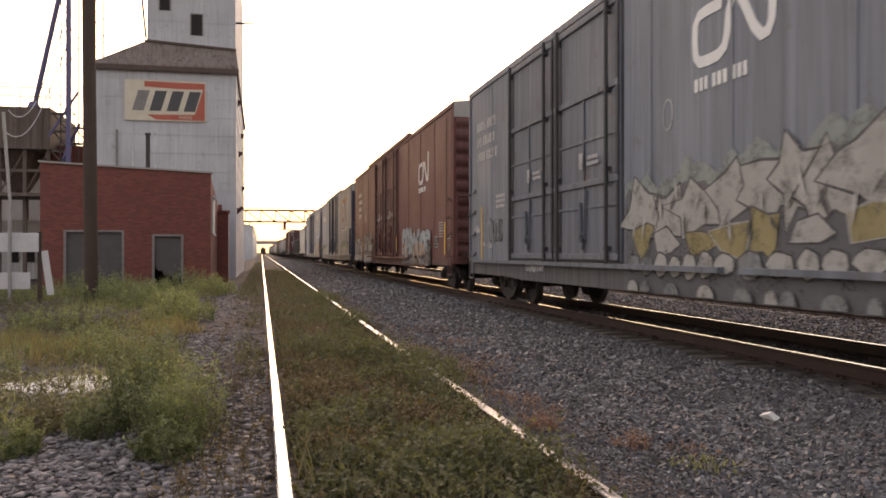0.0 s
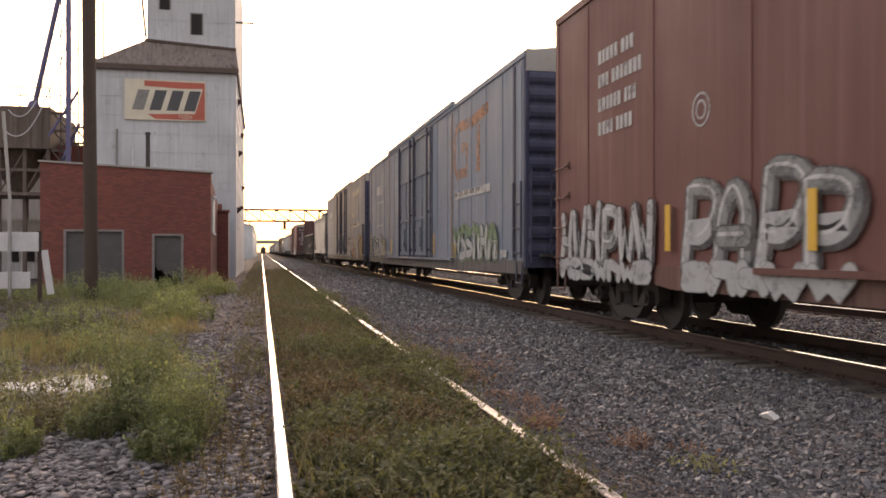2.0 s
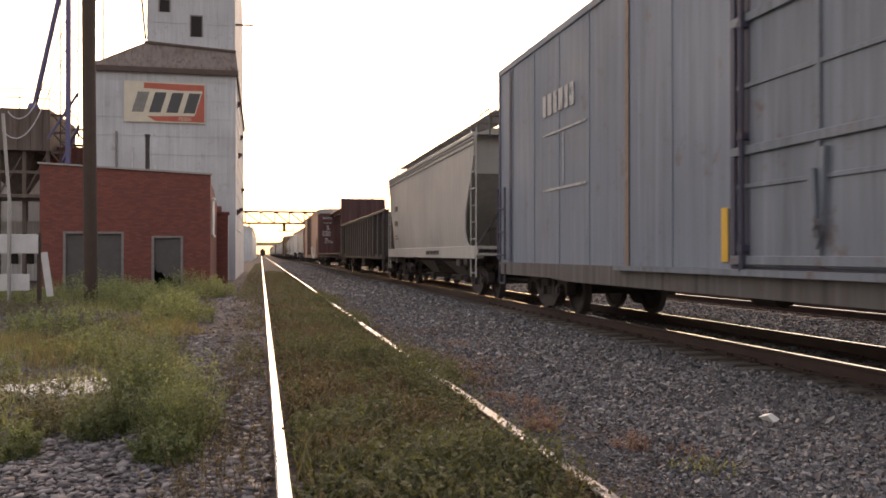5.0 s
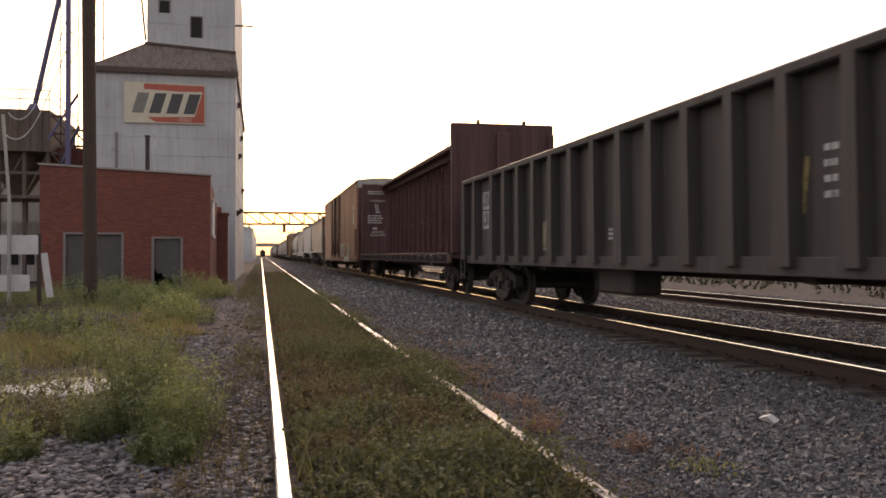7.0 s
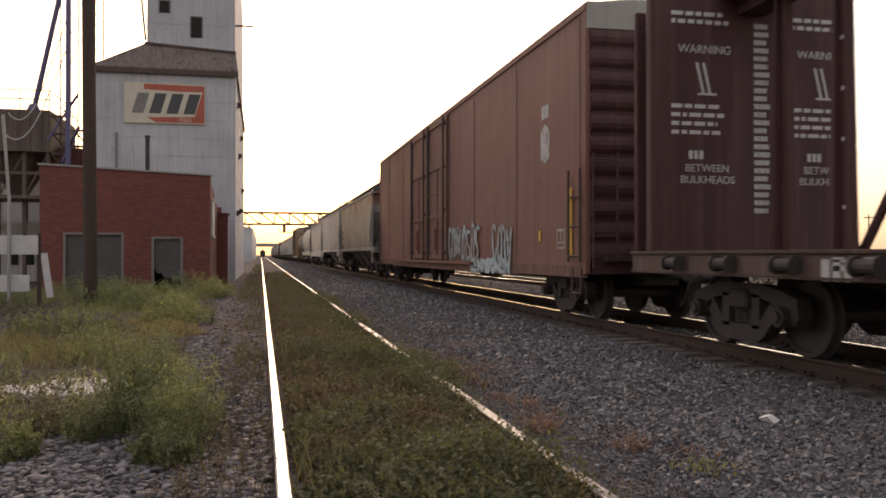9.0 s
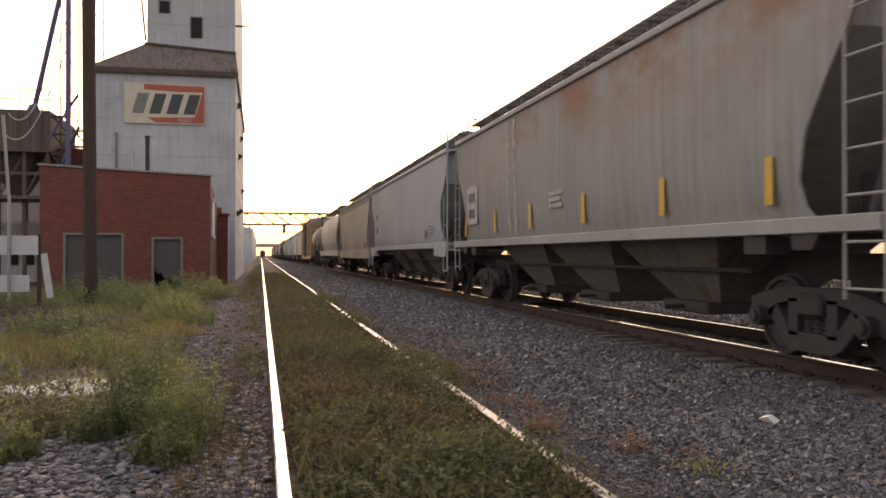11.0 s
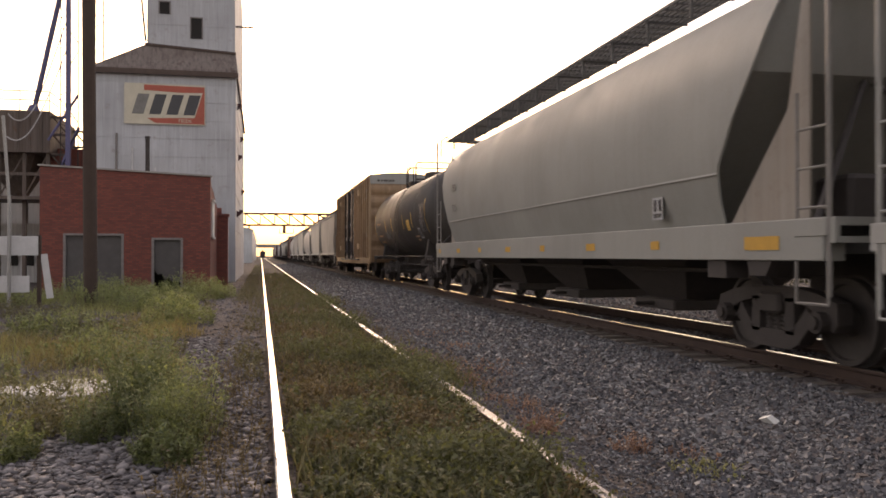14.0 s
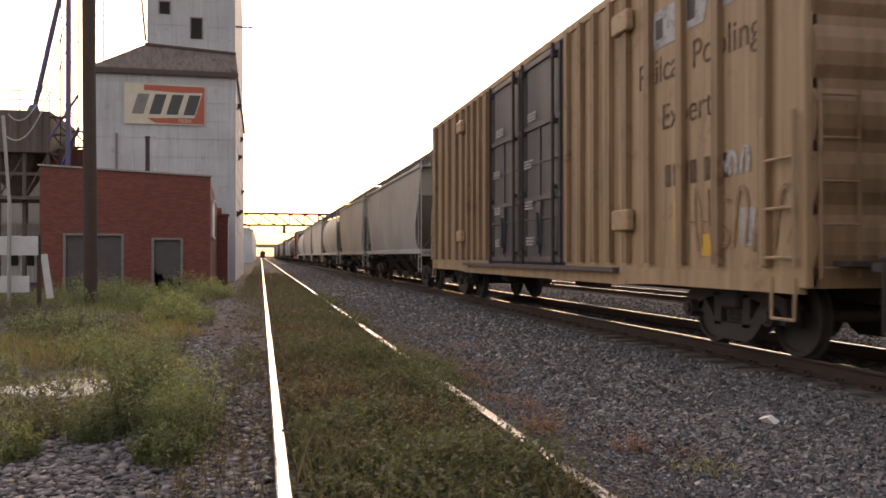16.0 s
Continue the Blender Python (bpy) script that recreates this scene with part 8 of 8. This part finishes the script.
PALE_SPILL = tint("pale_spill", (0.46, 0.45, 0.43), 0.8, 0.40)
bar(car_j, 6.65, 1.9, 1.0, 0.95, CREAM, X_FLAT, "patch")
for z in (2.68, 2.28):
    text_bars(car_j, 6.5, z, 0.85, 0.24, 1, DARK_TEXT, X_FLAT - 0.006, fill=0.95, seed=int(z * 10))
for y, z in ((6.9, 1.62), (4.15, 1.66), (1.6, 1.66), (-1.2, 1.66), (-4.0, 1.66), (-6.4, 1.66)):
    bar(car_j, y, z, 0.14, 0.5, SIGNAL_YELLOW, X_FLAT)
for y in (4.6, 3.0, 0.4, -3.0):
    bar(car_j, y, 1.38, 0.16, 0.08, FADED_WHITE, -1.585, "patch")
on_side(car_j, "spill", ribbon([(0, 2.7), (0.05, 1.9), (0.02, 1.0), (0.2, 0.3), (0.28, 0.0)], 0.09), PALE_SPILL, 3.1, 1.5, X_FLAT, "pale spill running down the side")
on_side(car_j, "spill", ribbon([(0, 2.7), (0.0, 1.7), (0.12, 0.7), (0.15, 0.0)], 0.14), PALE_SPILL, 2.6, 1.5, X_FLAT)
text_bars(car_j, 0.4, 2.3, 0.8, 0.35, 3, FADED_WHITE, X_FLAT, seed=78)
text_bars(car_k, 6.5, 2.95, 0.75, 0.24, 1, DARK_TEXT, X_FLAT, fill=0.95, seed=79)
text_bars(car_k, 6.4, 2.35, 0.75, 0.24, 1, DARK_TEXT, X_FLAT, fill=0.95, seed=80)
text_bars(car_k, 6.8, 1.95, 1.1, 0.18, 1, FADED_WHITE, X_FLAT, seed=81)
frame_label(car_k, -5.1, 1.68, 0.32, 0.28, X_FLAT, BLACK_INK)
text_bars(car_k, -5.8, 2.05, 0.9, 0.3, 3, GREY_TEXT, X_FLAT, fill=0.4, seed=82)
for y in (3.6, 0.0, -4.4, -6.4):
    bar(car_k, y, 1.37, 0.2, 0.08, FADED_WHITE, -1.585, "patch")
frame_label(car_l, -5.85, 1.48, 0.55, 0.33, X_FLAT, BLACK_INK)
text_bars(car_l, -5.85, 2.35, 0.4, 0.35, 4, GREY_TEXT, X_FLAT, fill=0.4, seed=83)
for z in (2.36, 1.95):
    text_bars(car_l, 6.8, z, 0.85, 0.27, 1, BLACK_INK, X_FLAT, fill=0.85, seed=int(84 + z))
for k in range(9):
    bar(car_l, -6.65 + 1.65 * k, 1.10, 0.30 if k in (0, 4, 8) else 0.16, 0.15 if k in (0, 4, 8) else 0.07, AMBER, -1.585)
text_bars(car_l, -2.05, 1.2, 2.2, 0.08, 1, GREY_TEXT, -1.585, fill=0.8, seed=86)
for y, z, w_, h_ in ((3.9, 1.62, 0.5, 0.05), (1.2, 1.55, 0.3, 0.04), (-1.8, 1.7, 0.22, 0.05)):
    bar(car_l, y, z, w_, h_, GREY_TEXT, X_FLAT, "scrape")
text_bars(car_m, 6.95, 3.08, 0.75, 0.24, 1, GREY_TEXT, -1.60, fill=0.8, seed=87)
text_bars(car_m, 6.85, 2.52, 0.85, 0.24, 1, GREY_TEXT, -1.615, fill=0.8, seed=88)
on_side(car_m, "weld_bead", Shape().box(0, 14.2, -0.012, 0.012, 0, 0.006), HOPPER_WHITE, 7.3, 2.09, -1.572)
frame_label(car_m, -5.15, 1.62, 0.3, 0.3, -1.52, BLACK_INK)
bar(car_m, -7.55, 1.20, 0.62, 0.14, AMBER, -1.625)
for k in range(7):
    bar(car_m, -5.3 + 2.3 * k, 1.22, 0.36 if k % 2 else 0.24, 0.11, AMBER, -1.625)


# gondola
def gon_panel(y, z, w_, h_, material, name="patch"):
    return bar(car_f, y, z, w_, h_, material, -1.454, name)


for y, z, rows in ((7.7, 2.28, 1), (7.7, 1.82, 1)):
    gon_panel(y + 0.5, z - 0.06, 0.95, 0.42, FADED_WHITE)
    text_bars(car_f, y + 0.43, z + 0.32, 0.95, 0.32, 1, GREY_TEXT, -1.462, fill=0.95, seed=90)
graffiti(car_f, -1.456, 7.5, 1.25, 0.7, 0.5, 3, OLIVE, GREEN, 91)
graffiti(car_f, -1.456, 3.75, 1.25, 0.6, 0.5, 3, OLIVE, CREAM, 92)
graffiti(car_f, -1.456, -3.7, 1.5, 0.62, 0.6, 2, OLIVE, OLIVE, 93, thick=0.14)
text_bars(car_f, 0.6, 1.55, 0.4, 0.2, 3, FADED_WHITE, -1.456, seed=94)
for y in (-4.55, -6.6):
    text_bars(car_f, y, 2.2, 0.65, 0.6, 4, FADED_WHITE, -1.456, fill=0.45, seed=95)
gon_panel(-1.05, 1.25, 0.15, 0.15, FADED_WHITE)
gon_panel(-7.4, 1.15, 0.3, 0.35, FADED_WHITE)
gon_panel(-1.2 + 3.4, 1.5, 0.16, 0.2, WHITE_PAINT)
# centre-beam flatcar: notices on the inner face of the rear bulkhead and the front of the other
yb = 10.9 - 0.505
for xo in (-1.22, 0.62):
    lettering("WARNING", 0.165, NOTICE_WHITE, car_g, Matrix.Translation((xo + 0.10, yb, 3.93)) @ FRONT)
    text_bars(car_g, yb, 4.5, 0.95, 0.22, 2, NOTICE_WHITE, xo, FRONT, 0.5, 96)
    part("pictogram", Shape().prism([(0.40, 0), (0.68, 0.0), (0.68, 0.03), (0.40, 0.03)], "Z", 0, 0.004).prism([(0.56, 0.03), (0.60, 0.03), (0.50, 0.45), (0.46, 0.45)], "Z", 0, 0.004).prism([(0.46, 0.03), (0.50, 0.03), (0.40, 0.45), (0.36, 0.45)], "Z", 0, 0.004), NOTICE_WHITE, car_g, at=Matrix.Translation((xo, yb, 3.35)) @ FRONT)
    text_bars(car_g, yb, 3.22, 0.95, 0.48, 4, NOTICE_WHITE, xo, FRONT, 0.45, 97)
    text_bars(car_g, yb, 2.58, 0.4, 0.13, 1, NOTICE_WHITE, xo + 0.26, FRONT, 0.9, 98)
    for word, dx, z in (("BETWEEN", 0.20, 2.29), ("BULKHEADS", 0.13, 2.13)):
        lettering(word, 0.15, NOTICE_WHITE, car_g, Matrix.Translation((xo + dx, yb, z)) @ FRONT)
text_bars(car_g, yb, 4.38, 0.25, 2.7, 24, NOTICE_WHITE, 0.04, FRONT, 0.6, 99)
text_bars(car_g, -10.905, 3.75, 0.6, 0.14, 1, FADED_WHITE, -0.1, FRONT, 0.9, 100)
for y, w_ in ((6.75, 0.62), (5.35, 0.4), (4.3, 0.4)):
    text_bars(car_g, y, 1.10, w_, 0.22, 1, FADED_WHITE, -1.565, SIDE, 0.95, 101)
for y in (9.9, 5.75, 1.6, -2.4, -6.3):
    bar(car_g, y, 0.93, 0.22, 0.20, RUST_POST, -1.565, "patch")
text_bars(car_g, 6.6, 1.12, 1.2, 0.16, 2, FADED_WHITE, -1.565, SIDE, 0.6, 102)
frame_label(car_g, -8.2, 0.72, 0.42, 0.42, -1.565)
# old red boxcar
graffiti(car_h, -1.53, -1.95, 1.0, 3.4, 0.95, 9, SILVER, STEEL_SPRAY, 110, None, PALE_BLUE, 0.2)
graffiti(car_h, -1.53, -6.6, 1.0, 1.5, 0.85, 4, PALE_BLUE, STEEL_SPRAY, 111, None, SILVER, 0.2)
graffiti(car_h, -1.536, -4.5, 0.78, 3.6, 0.24, 9, PALE_BLUE, SILVER, 112)
on_side(car_h, "emblem", Shape().prism([(0.0, 0.1), (0.25, 0.0), (0.5, 0.1), (0.5, 0.6), (0.25, 0.75), (0.0, 0.6)], "Z", 0, 0.003), FADED_WHITE, -10.0, 2.85, label="worn white shield emblem")
on_side(car_h, "emblem", Shape().box(0.05, 0.45, 0.85, 1.1, 0, 0.003), FADED_WHITE, -10.0, 2.85)
frame_label(car_h, -10.9, 1.25, 0.4, 0.35)
bar(car_h, -11.55, 1.1, 0.14, 1.2, SIGNAL_YELLOW, -1.515)
bar(car_h, -9.9, 1.4, 0.12, 0.2, SIGNAL_YELLOW, -1.515)


# tank car marks, curved to the shell
def tank_patch(car, y0, y1, z0, z1, material, name="mark", r=1.526, zc=2.65, lift=0.0):
    a0, a1 = math.asin((z0 - zc) / r), math.asin((z1 - zc) / r)
    s = Shape()
    n = max(2, int((a1 - a0) / 0.08))
    q = r + lift
    for i in range(n):
        b0, b1 = a0 + (a1 - a0) * i / n, a0 + (a1 - a0) * (i + 1) / n
        p = [(-q * math.cos(b), y, zc + q * math.sin(b)) for b in (b0, b1) for y in (y0, y1)]
        s.poly([p[0], p[1], p[3], p[2]], [(0, 1, 2, 3)])
    return part(name, s, material, car)


for y, z in ((2.9, 2.4), (1.2, 2.4), (-1.62, 2.4), (-3.52, 2.42)):
    tank_patch(car_n, y - 0.045, y + 0.045, z - 0.26, z + 0.26, SIGNAL_YELLOW, "reflector")
for y in (6.1, -6.1):
    tank_patch(car_n, y - 0.025, y + 0.025, 1.9, 3.0, SIGNAL_YELLOW, "reflector")
tank_patch(car_n, -3.0, -2.4, 2.07, 2.45, SIGNAL_YELLOW, "placard")
for k in range(3):
    tank_patch(car_n, -2.92, -2.48, 2.13 + 0.1 * k, 2.15 + 0.1 * k, GREY_TEXT, "lettering", lift=0.004)
tank_patch(car_n, -4.75, -4.3, 1.75, 2.1, FADED_WHITE, "stencil")
tank_patch(car_n, -4.71, -4.34, 1.79, 2.06, BLACK_INK, "stencil_ground", lift=0.003)
tank_patch(car_n, -5.9, -5.0, 1.95, 2.9, BLACK_INK, "stencil_ground")
for k in range(5):
    tank_patch(car_n, -5.8, -5.15, 2.05 + 0.15 * k, 2.11 + 0.15 * k, TANK_TEXT, "lettering", lift=0.004)
for k, w_ in ((0, 1.0), (1, 1.7), (2, 1.2), (3, 1.4)):
    tank_patch(car_n, 4.9 - w_ * 0.5, 4.9 + w_ * 0.5, 2.5 - 0.26 * k, 2.58 - 0.26 * k + (0.1 if k == 1 else 0), APRICOT if k != 1 else TANK_TEXT, "lettering")
for k in range(2):
    tank_patch(car_n, -4.1 + 0.2 * k, -3.25, 1.80 - 0.12 * k, 1.86 - 0.12 * k, APRICOT, "lettering")
graff_y = 3.0
for k in range(4):
    tank_patch(car_n, graff_y - 0.35 * k, graff_y - 0.35 * k + 0.22, 1.85 + 0.05 * (k % 2), 2.15 + 0.05 * (k % 3), tint("grey_blue_spray", (0.13, 0.17, 0.21)), "graffiti")
# yellow boxcar
RED_TAG = tint("thin_red_spray", (0.30, 0.09, 0.05), 0.6, 0.4)
XO = -1.545
lettering("Railcar Pooling", 0.50, BROWN_TEXT, car_o, Matrix.Translation((XO, -5.4, 3.44)) @ SIDE)
lettering("Experts", 0.48, BROWN_TEXT, car_o, Matrix.Translation((XO, -6.1, 2.80)) @ SIDE)
text_bars(car_o, -6.2, 2.32, 2.0, 0.3, 1, BROWN_TEXT, XO, fill=0.95, seed=120)
on_side(car_o, "logo", Shape().prism([(0, 0), (0.62, 0.0), (0.75, 0.5), (0.05, 0.5)], "Z", 0, 0.003).prism([(0.8, 0.05), (1.35, 0.05), (1.5, 0.55), (0.9, 0.55)], "Z", 0, 0.003).prism([(1.5, 0.1), (2.0, 0.1), (2.2, 0.6), (1.65, 0.6)], "Z", 0, 0.003), FADED_WHITE, -5.85, 3.9, XO, "white and dark block logo")
on_side(car_o, "logo", Shape().box(0.1, 0.3, 0.12, 0.38, 0.003, 0.006).box(0.95, 1.15, 0.15, 0.42, 0.003, 0.006).box(1.7, 1.9, 0.2, 0.48, 0.003, 0.006), DARK_TEXT, -5.85, 3.9, XO)
bar(car_o, -7.15, 1.14, 0.42, 0.26, SIGNAL_YELLOW, XO, "placard")
graffiti(car_o, XO - 0.002, -6.7, 1.2, 2.2, 0.75, 6, RED_TAG, YELLOW_TAN, 125, None, None, 0.04)
frame_label(car_o, -8.0, 1.25, 0.4, 0.42, XO, FADED_WHITE)
bar(car_o, -6.45, 1.3, 0.16, 0.55, SIGNAL_YELLOW, XO)
graffiti(car_o, XO - 0.004, -7.55, 2.05, 0.6, 0.3, 3, WHITE_SPRAY, FADED_WHITE, 121, None, None, 0.12)
for y in (-5.05, 5.1):
    for z in (1.5, 4.35):
        on_side(car_o, "bracket", Shape().box(0, 0.55, 0, 0.3, 0, 0.12, 0.02), YELLOW_TAN, y + 0.3, z, -1.56)
for y in (1.9, -0.35):
    for z in (1.5, 2.2, 3.0, 3.9):
        text_bars(car_o, y - 0.25 * (z % 1), z, 0.6, 0.18, 3, FADED_WHITE, -1.62, seed=int(z * 7 + y * 3) + 200)
text_bars(car_o, -9.19, 4.86, 1.0, 0.1, 1, DARK_TEXT, -1.2, FRONT, 0.9, 122)


# ---- what moves ----
def motions():
    """The train runs towards the camera at a steady speed; its wheels turn with it."""
    for car, middle, wheels in CARS:
        walk(car, [(t, pose(MAIN, middle - SPEED * t, 0)) for t in (0.0, 4.0, 8.0, 12.0, 16.0)])
        for w in wheels:
            y = w.matrix_basis.translation.y
            rows = []
            for k in range(481):
                t = k / 30
                rows.append((t, pose(0, y, WHEEL_R, math.degrees(SPEED * t / WHEEL_R) % 360)))
            walk(w, rows)


motions()
